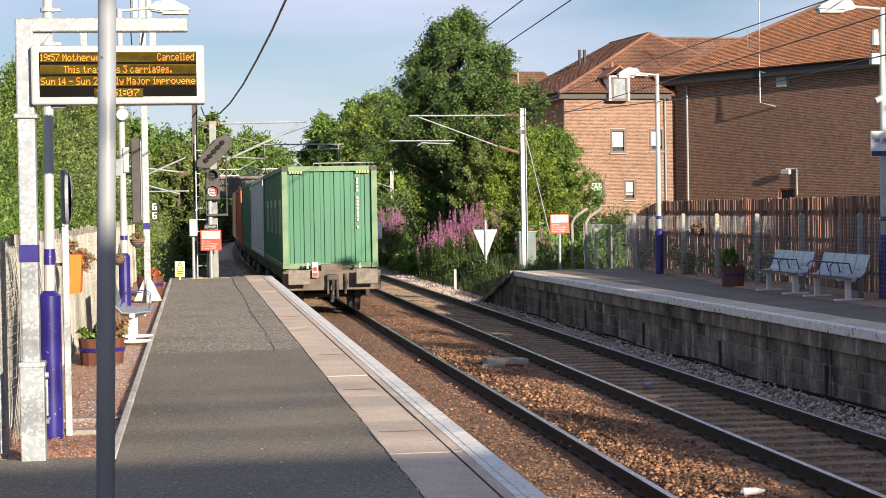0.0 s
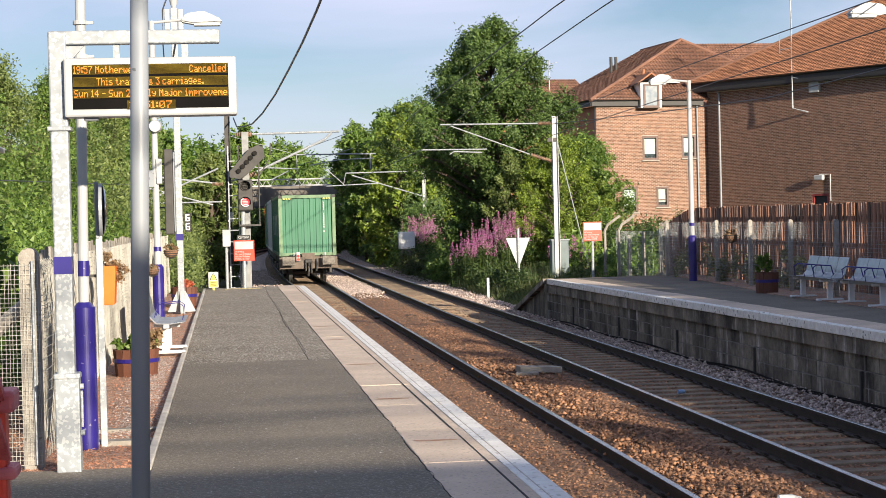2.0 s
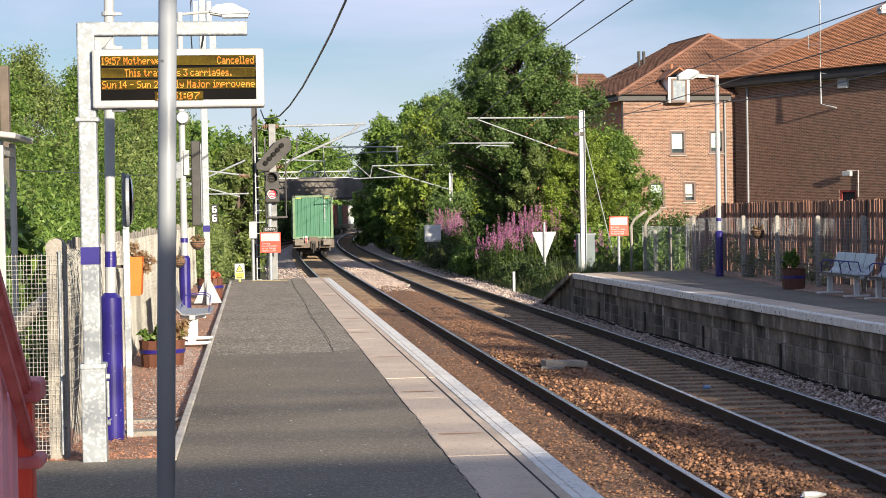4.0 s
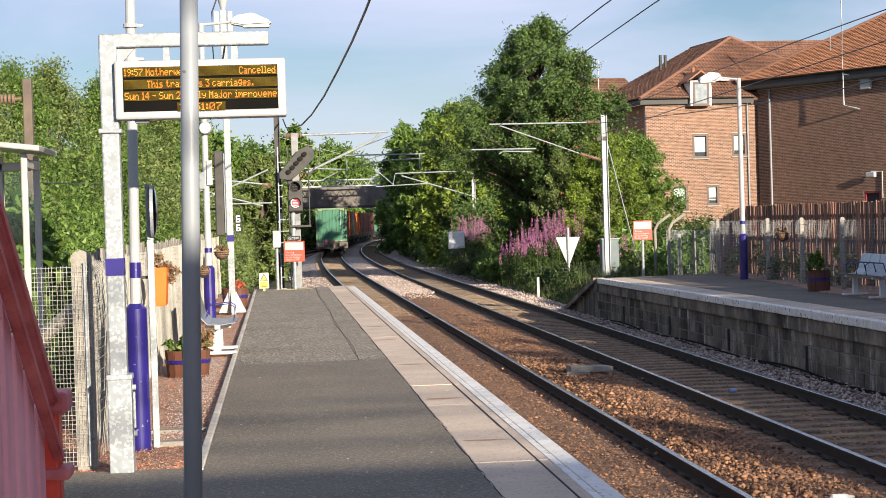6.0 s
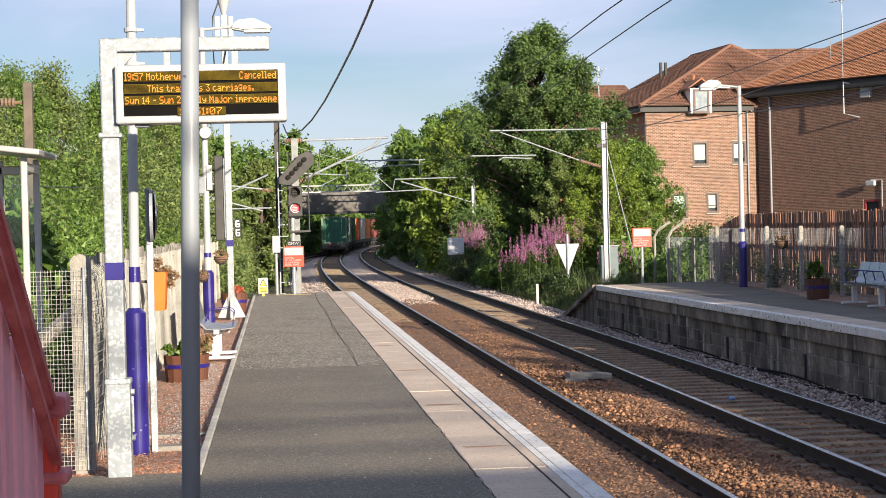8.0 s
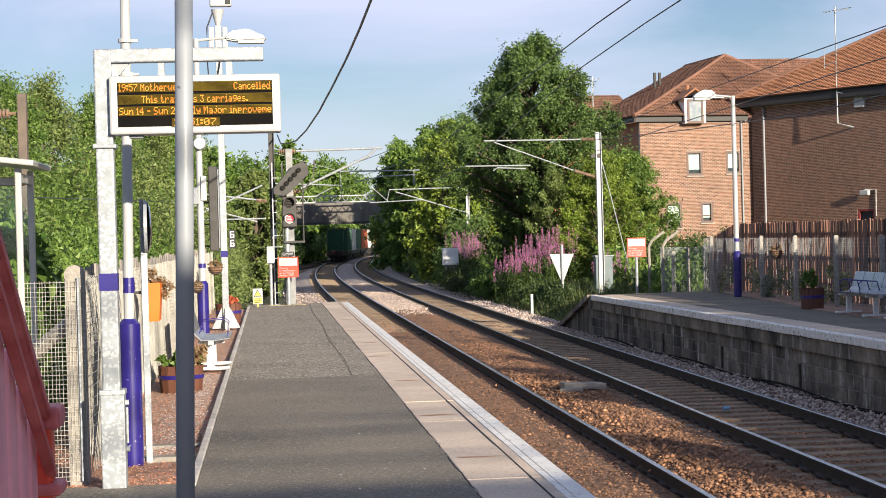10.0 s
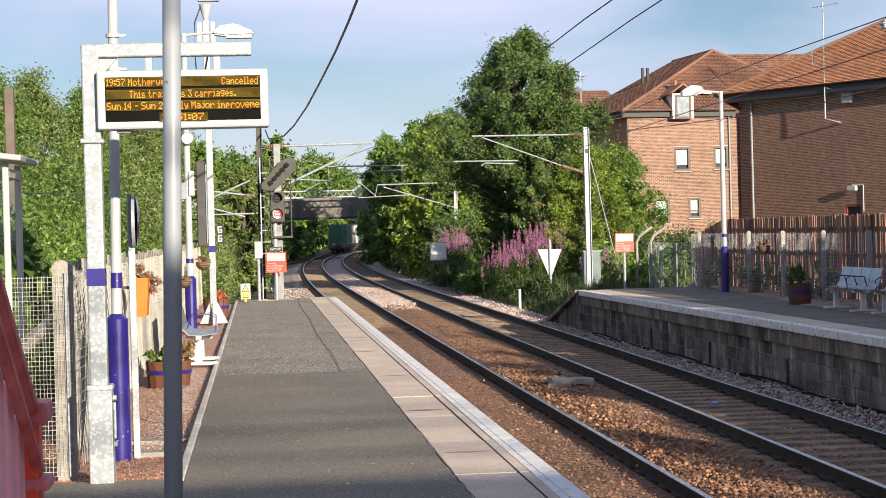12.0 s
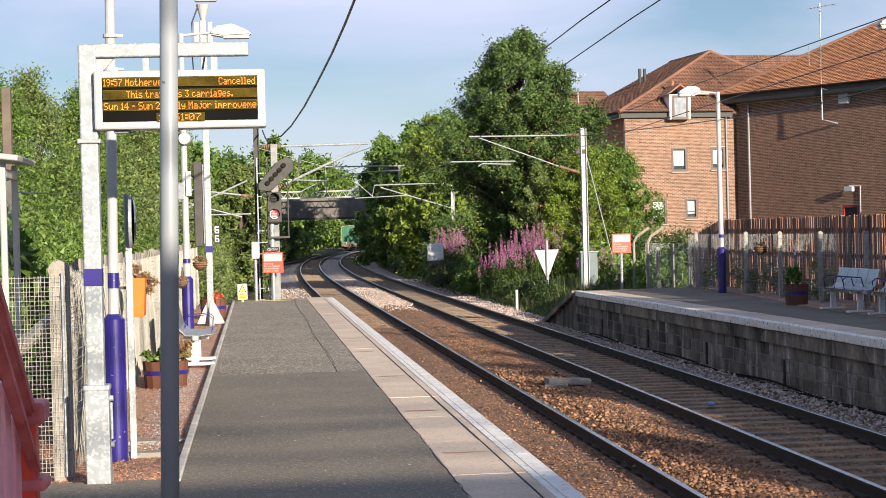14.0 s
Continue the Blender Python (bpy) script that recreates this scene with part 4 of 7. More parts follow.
# ---- bridge ----
bridge = thing("road_bridge", "grey concrete road bridge over the curved tracks", "bridge", (0, 192, 0))
part("girder", box(B(), 6, 0, 4.5, 30, 1.0, 2.2), stained_concrete, bridge, "weathered concrete girder")
part("deck", box(B(), 6, 5, 5.0, 30, 10, 0.8), concrete, bridge)
part("lower_flange", box(B(), 6, -0.1, 3.3, 30, 1.3, 0.25), dark_steel, bridge, "dark steel lower edge")
part("abutment", box(B(), -3.2, 5, 1.0, 4, 10.5, 5.0), concrete, bridge)
part("abutment", box(B(), 19.5, 5, 1.0, 3, 10.5, 5.0), concrete, bridge)
gantry = thing("lattice_gantry", "white lattice steel gantry beam across the tracks", "gantry", (0, 188, 0))
bm = B()
box(bm, 5.5, 0, 6.10, 13, 0.12, 0.12)
box(bm, 5.5, 0, 5.45, 13, 0.12, 0.12)
for i in range(16):
    x = -1 + i * 0.8125
    tube(bm, [(x, 0, 5.45), (x + 0.406, 0, 6.10), (x + 0.8125, 0, 5.45)], 0.05, 4)
part("lattice_beam", bm, white_paint, gantry)
for x in (-1, 12):
    part("leg", box(B(), x, 0, 2.2, 0.25, 0.25, 7.2), galvanised, gantry)


# ---- houses ----
def wall_bricks(x0, z0, x1, z1, holes, course=0.075, brick=0.225):
    """Faces of single bricks, laid in half bond a little proud of the mortar, round the holes."""
    rows = int((z1 - z0) / course)
    verts = []
    for r_ in range(rows):
        z = z0 + r_ * course
        top = z + course - 0.014
        cuts = sorted((h[0], h[1]) for h in holes if h[2] < top and h[3] > z)
        x = x0 - (brick / 2 if r_ % 2 else 0)
        while x < x1:
            spans = [(max(x, x0), min(x + brick - 0.013, x1))]
            for c0, c1 in cuts:
                spans = [sp for a, b in spans for sp in ((a, min(b, c0)), (max(a, c1), b)) if sp[1] > sp[0]]
            for a, b in spans:
                if b - a > 0.02:
                    verts.append(((a, -0.004, z), (b, -0.004, z), (b, -0.004, top), (a, -0.004, top)))
            x += brick
    return verts


def window(house, x0, x1, z0, z1, bars=True):
    # flat dark sheet behind the pane, with the room's shade as its colour
    w = part("window", box(B(), (x0 + x1) / 2, 0.16, (z0 + z1) / 2, x1 - x0, 0.02, z1 - z0), unlit_room, house, "window with a brown timber frame")
    fr = B()
    t = 0.115
    for (cx, cz, sx, sz) in (((x0 + x1) / 2, z0 + t / 2, x1 - x0, t), ((x0 + x1) / 2, z1 - t / 2, x1 - x0, t), (x0 + t / 2, (z0 + z1) / 2, t, z1 - z0 - 2 * t), (x1 - t / 2, (z0 + z1) / 2, t, z1 - z0 - 2 * t)):
        box(fr, cx, 0.035, cz, sx, 0.10, sz)
    if bars:
        box(fr, (x0 + x1) / 2, 0.05, z0 + (z1 - z0) * 0.36, x1 - x0 - 2 * t, 0.07, 0.05)
    part("frame", fr, window_brown, w)
    part("sill", box(B(), (x0 + x1) / 2, -0.02, z0 - 0.04, x1 - x0 + 0.12, 0.16, 0.07, bevel=0.01), concrete, w)
    part("pane", box(B(), (x0 + x1) / 2, 0.06, (z0 + z1) / 2, x1 - x0 - t, 0.006, z1 - z0 - t), pane_mat, w)
    cu = B()
    box(cu, (x0 + x1) / 2, 0.12, z0 + (z1 - z0) * 0.56, (x1 - x0) * 0.8, 0.01, (z1 - z0) * 0.62)
    part("curtain", cu, curtain, w, "pale net curtain")


def tiled_slope(house, corners, name, mat, course=0.215, tile=0.185):
    """A roof plane of lapped tiles: corners are eave left, eave right, ridge right, ridge left."""
    a, b, c, d = [Vector(v) for v in corners]
    normal = (b - a).cross(d - a).normalized()
    if normal.z < 0:
        normal = -normal
    rows_ = max(2, int(((d - a).length + (c - b).length) / 2 / course))
    verts = []
    for i in range(rows_):
        f0, f1 = i / rows_, (i + 1) / rows_
        l0, r0, l1, r1 = a.lerp(d, f0), b.lerp(c, f0), a.lerp(d, f1), b.lerp(c, f1)
        k = max(1, int((r0 - l0).length / tile))
        for j in range(k):
            g0, g1, gm = j / k, (j + 1) / k, (j + 0.5) / k
            lift = normal * 0.04
            roll = normal * 0.035
            p0, p1, pm = l0.lerp(r0, g0) + lift, l0.lerp(r0, g1) + lift, l0.lerp(r0, gm) + lift + roll
            q0, q1, qm = l1.lerp(r1, g0), l1.lerp(r1, g1), l1.lerp(r1, gm) + roll
            verts += [(p0, pm, qm, q0), (pm, p1, q1, qm), (p0 - lift, p1 - lift, p1, p0)]
    flat = [tuple(v) for f in verts for v in f]
    ob = new(name, mesh_from(name, np.array(flat), 4, len(verts), mat))
    ob.parent = house
    under = B()
    under.faces.new([under.verts.new(v - normal * 0.03) for v in (a, b, c, d)])
    part("roof_deck", under, fascia, house)
    return ob


def brick_face(house, x0, x1, z0, z1, holes):
    core = B()
    xs = sorted({x0, x1, *[h[0] for h in holes], *[h[1] for h in holes]})
    zs = sorted({z0, z1, *[h[2] for h in holes if h[2] > z0], *[h[3] for h in holes]})
    grid = {}

    def corner(i, j, back):
        if (i, j, back) not in grid:
            grid[i, j, back] = core.verts.new((xs[i], 0.25 * back, zs[j]))
        return grid[i, j, back]

    def full(i, j):
        if not (0 <= i < len(xs) - 1 and 0 <= j < len(zs) - 1):
            return False
        cx, cz = (xs[i] + xs[i + 1]) / 2, (zs[j] + zs[j + 1]) / 2
        return not any(h[0] <= cx <= h[1] and h[2] <= cz <= h[3] for h in holes)

    for i in range(len(xs) - 1):
        for j in range(len(zs) - 1):
            if full(i, j):
                for k in (0, 1):
                    core.faces.new([corner(i, j, k), corner(i + 1, j, k), corner(i + 1, j + 1, k), corner(i, j + 1, k)])
                for (ni, nj, p, q) in ((i - 1, j, (i, j), (i, j + 1)), (i + 1, j, (i + 1, j), (i + 1, j + 1)), (i, j - 1, (i, j), (i + 1, j)), (i, j + 1, (i, j + 1), (i + 1, j + 1))):
                    if not full(ni, nj):
                        core.faces.new([corner(*p, 0), corner(*q, 0), corner(*q, 1), corner(*p, 1)])
    bmesh.ops.recalc_face_normals(core, faces=core.faces)
    part("wall", core, mortar_light, house, "brick wall with pale mortar")
    v = wall_bricks(x0, z0, x1, z1, holes)
    ob = new("brickwork", mesh_from("brickwork", np.array(v).reshape(-1, 3), 4, len(v), brick_island))
    ob.parent = house
    tagged(ob, kind="stuff")


mortar_light = material("mortar_light", (0.50, 0.42, 0.355), (0.38, 0.32, 0.27), 0.95, 3)
brick_island = material("brick_island", (0.208, 0.104, 0.065), (0.158, 0.078, 0.05), 0.85, 0.4, island=0.36)
blue_pane = material("blue_pane", (0.13, 0.17, 0.22), (0.24, 0.27, 0.29), 0.2, 3)
house = thing("brick_house", "three-storey red brick house with brown tiled roof", "house", (19.87, 95.46, 0), 7.3)
holes = [(2.62, 3.52, 4.55, 5.86), (4.88, 5.72, 4.62, 5.86), (1.38, 2.28, 1.74, 3.12), (3.36, 4.06, 1.99, 3.10)]
brick_face(house, 0, 6.6, -1.3, 7.5, holes)
for h in holes:
    window(house, *h, bars=h[2] < 3)
part("side_wall", box(B(), 0.13, 5.5, 3.1, 0.25, 10.4, 8.8), brick_mat, house, "plain brick side wall")
part("side_wall", box(B(), 12.4, 5.5, 3.1, 0.25, 10.4, 8.8), brick_mat, house)
part("back_wall", box(B(), 6.2, 10.6, 3.1, 12.2, 0.25, 8.8), brick_mat, house)
bm = B()
box(bm, 2.9, -0.22, 7.62, 6.4, 0.06, 0.3)
box(bm, -0.32, 5.3, 7.62, 0.06, 11.0, 0.3)
part("fascia", bm, fascia, house, "dark painted eaves board")
for (x0, x1) in ((-0.4, 2.3), (3.75, 6.1)):
    part("gutter", tube(B(), [(x0, -0.33, 7.82), (x1, -0.33, 7.82)], 0.06, 8), white_paint, house, "pale gutter along the eaves")
part("downpipe", tube(B(), [(5.78, -0.08, 7.5), (5.78, -0.08, -1)], 0.05, 8), galvanised, house)
E0, E1, APEX = (-0.45, -0.45, 7.78), (12.9, -0.45, 7.78), (6.8, 4.6, 11.5)
tiled_slope(house, [E0, E1, (6.82, 4.6, 11.5), (6.78, 4.6, 11.5)], "roof", roof_dark)
tiled_slope(house, [(-0.45, 11, 7.78), E0, APEX, (6.8, 11, 11.5)], "roof", roof_dark)
tiled_slope(house, [E1, (12.9, 11, 7.78), (6.8, 11, 11.5), APEX], "roof", roof_dark)
bm = B()
tube(bm, [E0, APEX], 0.10, 8)
tube(bm, [E1, APEX], 0.10, 8)
tube(bm, [APEX, (6.8, 11, 11.5)], 0.10, 8)
part("ridge_tiles", bm, roof_dark, house, "rounded ridge tiles")
dorm = part("dormer", box(B(), 3.0, 0.5, 8.02, 1.20, 2.0, 1.34), bright_white, house, "white dormer window breaking the eaves")
bm = B()
for (cx, cz, sx, sz) in ((3.0, 7.40, 0.92, 0.12), (3.0, 8.58, 0.92, 0.12), (2.60, 8.0, 0.12, 1.08), (3.40, 8.0, 0.12, 1.08)):
    box(bm, cx, -0.52, cz, sx, 0.05, sz)
part("frame", bm, window_brown, dorm)
part("pane", box(B(), 3.0, -0.508, 8.0, 0.82, 0.01, 1.14), blue_pane, dorm, "pane with a pale curtain behind")
bm = B()
extrude(bm, [(2.2, 8.6), (3.0, 9.15), (3.8, 8.6), (3.8, 8.68), (3.0, 9.25), (2.2, 8.68)], "y", -0.62, 2.2)
part("dormer_roof", bm, roof_tile, dorm)
part("skylight", box(B(), 4.75, 0.78, 8.78, 0.55, 0.75, 0.06, m=None), lamp_glass, house, "small grey skylight in the roof")
bm = B()
for x in (3.6, 3.9):
    cyl(bm, (x, 7.5, 9.5), (x, 7.5, 10.8), 0.09)
part("flue", bm, dark_steel, house, "pair of dark flue pipes")
part("chimney_pot", cyl(B(), (3.0, 0.6, 9.1), (3.0, 0.6, 9.5), 0.10, 0.08), roof_tile, house, "small orange terracotta ridge piece")

wing = thing("brick_house", "brick house wing with a long brown tiled roof behind", "house", (31.5, 109, 0), 4)
part("wall", box(B(), 6, 4, 3.1, 18, 8, 8.8), brick_mat, wing)
tiled_slope(wing, [(-3.5, -0.4, 7.6), (15.4, -0.4, 7.6), (15.4, 4, 12.4), (-3.5, 4, 12.4)], "roof", roof_dark)
part("gable_end", extrude(B(), [(-0.3, 7.5), (8.3, 7.5), (4, 12.3)], "x", -3.4, -3.2), brick_mat, wing)
far_house = thing("brick_house", "distant brick house with brown tiled hipped roof", "house", (22.9, 150, 0), 8)
far_house.scale = (1.23, 1.23, 1.23)
part("wall", box(B(), 4, 4, 3.1, 8, 8, 8.8), brick_mat, far_house)
tiled_slope(far_house, [(-0.5, -0.4, 7.6), (8.5, -0.4, 7.6), (7.0, 4, 11.0), (1.5, 4, 11.0)], "roof", roof_dark)
tiled_slope(far_house, [(-0.5, 8.4, 7.6), (-0.5, -0.4, 7.6), (1.5, 4, 11.0), (1.48, 4, 11.0)], "roof", roof_dark)

rear_an = thing("television_aerial", "thin television aerial standing on the distant roof", "aerial", (28.1, 154.3, 0))
bm = B()
tube(bm, [(0, 0, 11.0), (0, 0, 15.1)], 0.05, 6)
tube(bm, [(-0.8, 0, 14.6), (0.7, 0, 14.9)], 0.025, 5)
for i in range(5):
    tube(bm, [(-0.7 + 0.3 * i, -0.35, 14.62 + 0.06 * i), (-0.7 + 0.3 * i, 0.35, 14.62 + 0.06 * i)], 0.02, 4)
part("mast", bm, galvanised, rear_an)

HALL = pose(26.17, 96.0, -0.07, 0, 0, -58.2) @ Matrix.Scale(1.0425, 4)
hall = thing("brick_hall", "long red brick building with plain wall and orange tiled hipped roof", "building")
hall.matrix_basis = HALL
hole = [(6.83, 7.88, -1.2, 2.43)]
brick_face(hall, 0, 26, -1.3, 7.92, hole)
# dark sheet fills the opening, painted as the unlit interior
d = part("door", box(B(), 7.355, 0.15, 0.6, 1.05, 0.05, 3.6), unlit_room, hall, "dark doorway with a red frame")
bm = B()
for (cx, cz, sx, sz) in ((7.355, 2.37, 1.05, 0.12), (6.89, 0.6, 0.12, 3.4), (7.82, 0.6, 0.12, 3.4)):
    box(bm, cx, 0.06, cz, sx, 0.1, sz)
part("frame", bm, container_red, d)
part("side_wall", box(B(), 0.13, 6.5, 3.3, 0.25, 12.4, 9.2), brick_mat, hall)
part("back_wall", box(B(), 13, 12.7, 3.3, 26, 0.25, 9.2), brick_mat, hall)
part("side_wall", box(B(), 25.9, 6.5, 3.3, 0.25, 12.4, 9.2), brick_mat, hall)
bm = B()
box(bm, 12.6, -0.42, 8.12, 27.2, 0.06, 0.42)
box(bm, 12.6, -0.22, 7.92, 27.2, 0.46, 0.05)
box(bm, -0.85, 6, 8.12, 0.06, 13, 0.42)
part("fascia", bm, fascia, hall, "deep black eaves board")
part("gutter", tube(B(), [(-0.95, -0.52, 8.36), (26.5, -0.52, 8.36)], 0.06, 8), black_plastic, hall)
part("downpipe", tube(B(), [(0.65, -0.4, 8.2), (0.9, -0.09, 7.75), (0.9, -0.09, -1)], 0.055, 8), grey_paint, hall)
HX, HY, HZ = 6.4, 6.3, 12.45
tiled_slope(hall, [(-0.95, -0.6, 8.36), (26.9, -0.6, 8.36), (20, HY, HZ), (HX, HY, HZ)], "roof", roof_tile)
tiled_slope(hall, [(-0.95, 13.2, 8.36), (-0.95, -0.6, 8.36), (HX, HY, HZ), (HX - 0.02, HY, HZ)], "roof", roof_tile)
bm = B()
tube(bm, [(-0.95, -0.6, 8.4), (HX, HY, HZ + 0.03), (20, HY, HZ + 0.03)], 0.10, 8)
part("ridge_tiles", bm, roof_dark, hall, "rounded ridge tiles")
an = thing("television_aerial", "tall thin television aerial on the hall wall", "aerial")
an.matrix_basis = HALL
bm = B()
tube(bm, [(6.75, -0.05, 6.45), (6.15, -0.5, 6.67), (6.15, -0.5, 12.4)], 0.045, 6)
tube(bm, [(5.4, -0.5, 12.2), (7.2, -0.5, 12.25)], 0.015, 4)
for i in range(7):
    tube(bm, [(5.5 + i * 0.25, -0.7, 12.2), (5.5 + i * 0.25, -0.3, 12.2)], 0.012, 4)
tube(bm, [(6.15, -0.5, 8.2), (6.6, -0.4, 8.1)], 0.03, 5)
tube(bm, [(5.4, -0.5, 9.6), (6.15, -0.5, 9.65)], 0.02, 5)
tube(bm, [(5.4, -0.5, 9.4), (5.4, -0.5, 10.4)], 0.02, 5)
part("mast", bm, galvanised, an)
cam_box = thing("security_camera", "white security camera on a bracket on the brick wall", "security camera")
cam_box.matrix_basis = HALL
part("camera_body", box(B(), 7.5, -0.24, 3.2, 0.55, 0.2, 0.26, bevel=0.05), white_paint, cam_box)
part("bracket", tube(B(), [(8.03, -0.05, 2.05), (8.03, -0.05, 3.35), (7.55, -0.3, 3.35)], 0.03, 5), white_paint, cam_box)
lightbox = thing("alarm_box", "pale alarm box under the eaves", "alarm box")
lightbox.matrix_basis = HALL
part("casing", box(B(), 7.22, -0.10, 7.65, 0.62, 0.20, 0.55, bevel=0.04), white_paint, lightbox)

# unseen footbridge added behind the camera to shadow the near end of the platform
fb = thing("footbridge", "unseen red footbridge added to shade the near platform", "footbridge", (0, -8.2, 0))
part("deck", box(B(), 6.2, 0, 4.2, 13.4, 2.2, 0.2), dull_red, fb)
for yy in (-1.1, 1.1):
    part("parapet", box(B(), 6.2, yy, 4.85, 13.4, 0.06, 1.2), dull_red, fb)
for (x, yy) in ((0.0, -0.9), (0.0, 0.9), (12.4, -0.9), (12.4, 0.9)):
    part("leg", box(B(), x, yy, 2.05, 0.25, 0.25, 4.1), dull_red, fb)

# ---- fences on the right ----
fence = thing("timber_fence", "tall weathered brown timber paling fence behind the far platform", "fence")
pale_bm = B()
box(pale_bm, 0, 0, 0.85, 0.02, 0.088, 1.86)
pale_me = mesh_of("paling", pale_bm, wood_fence)
pale_bm = B()
box(pale_bm, 0, 0, 0.855, 0.02, 0.07, 1.87)
pale_me2 = mesh_of("paling", pale_bm, wood_fence)
frng = random.Random(11)


def wood_x(y):
    return 12.5 if y < 47 else 12.5 + 0.06 * (y - 47) ** 1.3


y = 19.0
count = 0
while y < 54 and count < 298:
    drop = 0 if y < 48 else -0.09 * (y - 48)
    p = piece("paling", pale_me if frng.random() < 0.7 else pale_me2, fence, (wood_x(y) + frng.uniform(-0.012, 0.012), y, drop + frng.uniform(-0.018, 0.018)), 0)
    p.rotation_euler = (frng.uniform(-0.014, 0.014), 0, 0)
    y += frng.choice((0.095, 0.10, 0.11, 0.125, 0.15))
    count += 1
for i in range(15):
    y = 19.5 + i * 2.3
    part("post", box(B(), wood_x(y) + 0.1, y, 0.6, 0.1, 0.1, 2.4 if y < 48 else 1.9), wood_fence, fence)
for z in (0.35, 0.95, 1.5):
    part("rail", sweep(B(), [(-0.02, -0.04), (0.02, -0.04), (0.02, 0.04), (-0.02, 0.04)], [(wood_x(v) + 0.045, v, z - (0 if v < 48 else 0.09 * (v - 48))) for v in np.arange(19, 54, 1.0)]), wood_fence, fence)


def wire_mesh(name, x, y0, y1, z0, z1, mat, parent, cell=0.05, r=0.0016, sag=0.0, seed=1):
    """Welded wire mesh in the plane across x: single wires as thin flat strips, slightly bowed."""
    rr = np.random.default_rng(seed)
    quads = []
    zs = np.arange(z0, z1 + 0.001, cell)
    ys = np.arange(y0, y1 + 0.001, 0.5)
    def bow(y, z):
        return x + sag * (np.sin(y * 2.1 + z * 1.3) + 0.6 * np.sin(y * 5.3 + 1.0 + z * 3))
    for z in zs:
        for a, b in zip(ys, ys[1:]):
            xa, xb = bow(a, z), bow(b, z)
            quads.append(((xa, a, z - r), (xb, b, z - r), (xb, b, z + r), (xa, a, z + r)))
            quads.append(((xa - r, a, z), (xb - r, b, z), (xb + r, b, z), (xa + r, a, z)))
    zz = np.linspace(z0, z1, 4)
    for v in np.arange(y0, y1, cell):
        for a, b in zip(zz, zz[1:]):
            xa, xb = bow(v, a), bow(v, b)
            quads.append(((xa, v - r, a), (xa, v + r, a), (xb, v + r, b), (xb, v - r, b)))
            quads.append(((xa - r, v, a), (xa + r, v, a), (xb + r, v, b), (xb - r, v, b)))
    ob = new(name, mesh_from(name, np.array(quads), 4, len(quads), mat))
    ob.parent = parent
    return tagged(ob, "galvanised welded wire mesh", kind="stuff")


def concrete_post(bm, h=1.55, w=0.095):
    box(bm, 0, 0, h / 2 - 0.15, w, w, h + 0.1, bevel=0.02)
    cyl(bm, (0, -w / 2 + 0.002, h - 0.12), (0, w / 2 - 0.002, h - 0.12), w / 2, n=14)
    return bm


mf = thing("mesh_fence", "wire mesh fence on concrete posts behind the far platform", "fence")
post_me = mesh_of("post", concrete_post(B()), concrete)
for y in (18.5, 21.3, 24.2, 27.1, 30.18, 33.2, 36.0, 39.0, 41.9, 44.4, 47.0):
    piece("post", post_me, mf, (11.5 + (0.012 * max(0, y - 36)), y, 0))
wire_mesh("wire_mesh", 11.42, 18, 47, 0.05, 1.42, galvanised, mf, cell=0.075, r=0.002, sag=0.015)
for y, top in ((49.5, 1.30), (51.5, 1.21), (53.5, 1.10), (55, 1.02)):
    piece("post", post_me, mf, (12.06, y, top - 1.55))
wire_mesh("wire_mesh", 11.99, 47.2, 55, -0.35, 1.15, galvanised, mf, cell=0.075, r=0.0025, sag=0.02, seed=3)
for (x, y) in ((12.0, 56.2), (12.05, 54.4)):
    part("bent_post", tube(B(), [(x - 0.1, y, -1.3), (x - 0.1, y, 1.15), (x, y, 1.34), (x + 0.4, y, 1.62)], 0.045, 6), concrete, mf, "concrete post with a cranked top")
weeds = []
for y in (28.5, 36.5, 37.5, 39.6, 40.7, 42, 43.2, 45, 46):
    weeds.append((11.75, y, 0.25 + 0.2 * frng.random(), 0.2, 0.45, 0.5))
make_bush("weeds", "dry yellow-green weeds growing along the fence", weeds, weed_leaf, 1900, 0.05, 120, long=3.5, category="weeds")


# ---- furniture of the right platform ----
def lamp_post(at, reach, height, sleeve, label, arm_dir=-1):
    t = thing("lamp_post", label, "lamp post", at)
    part("column", cyl(B(), (0, 0, sleeve), (0, 0, height), 0.062, 0.05, 16), white_paint, t, "white painted column", smooth=False)
    part("sleeve", cyl(B(), (0, 0, 0), (0, 0, sleeve), 0.10, 0.10, 16), purple_paint, t, "deep purple painted base sleeve")
    part("collar", cyl(B(), (0, 0, sleeve), (0, 0, sleeve + 0.05), 0.10, 0.065, 16), purple_paint, t)
    part("band", cyl(B(), (0, 0, sleeve + 0.28), (0, 0, sleeve + 0.36), 0.066, 0.066, 16), purple_paint, t, "purple band")
    part("arm", tube(B(), [(0, 0, height - 0.03), (arm_dir * reach * 0.5, 0, height + 0.02)], 0.026, 8), white_paint, t)
    head = B()
    hx = arm_dir * reach
    extrude(head, [(hx * 0.42, height - 0.03), (hx * 0.5, height + 0.12), (hx * 0.75, height + 0.16), (hx, height + 0.02), (hx * 1.02, height - 0.05), (hx * 0.6, height - 0.07)], "y", -0.13, 0.13)
    bmesh.ops.bevel(head, geom=head.edges[:], offset=0.025, segments=2, affect="EDGES")
    l = part("lantern", head, white_paint, t, "white street lantern head")
    bowl = box(B(), hx * 0.8, 0, height - 0.075, abs(hx) * 0.38, 0.2, 0.05, bevel=0.015)
    part("bowl", bowl, lamp_glass, l)
    return t


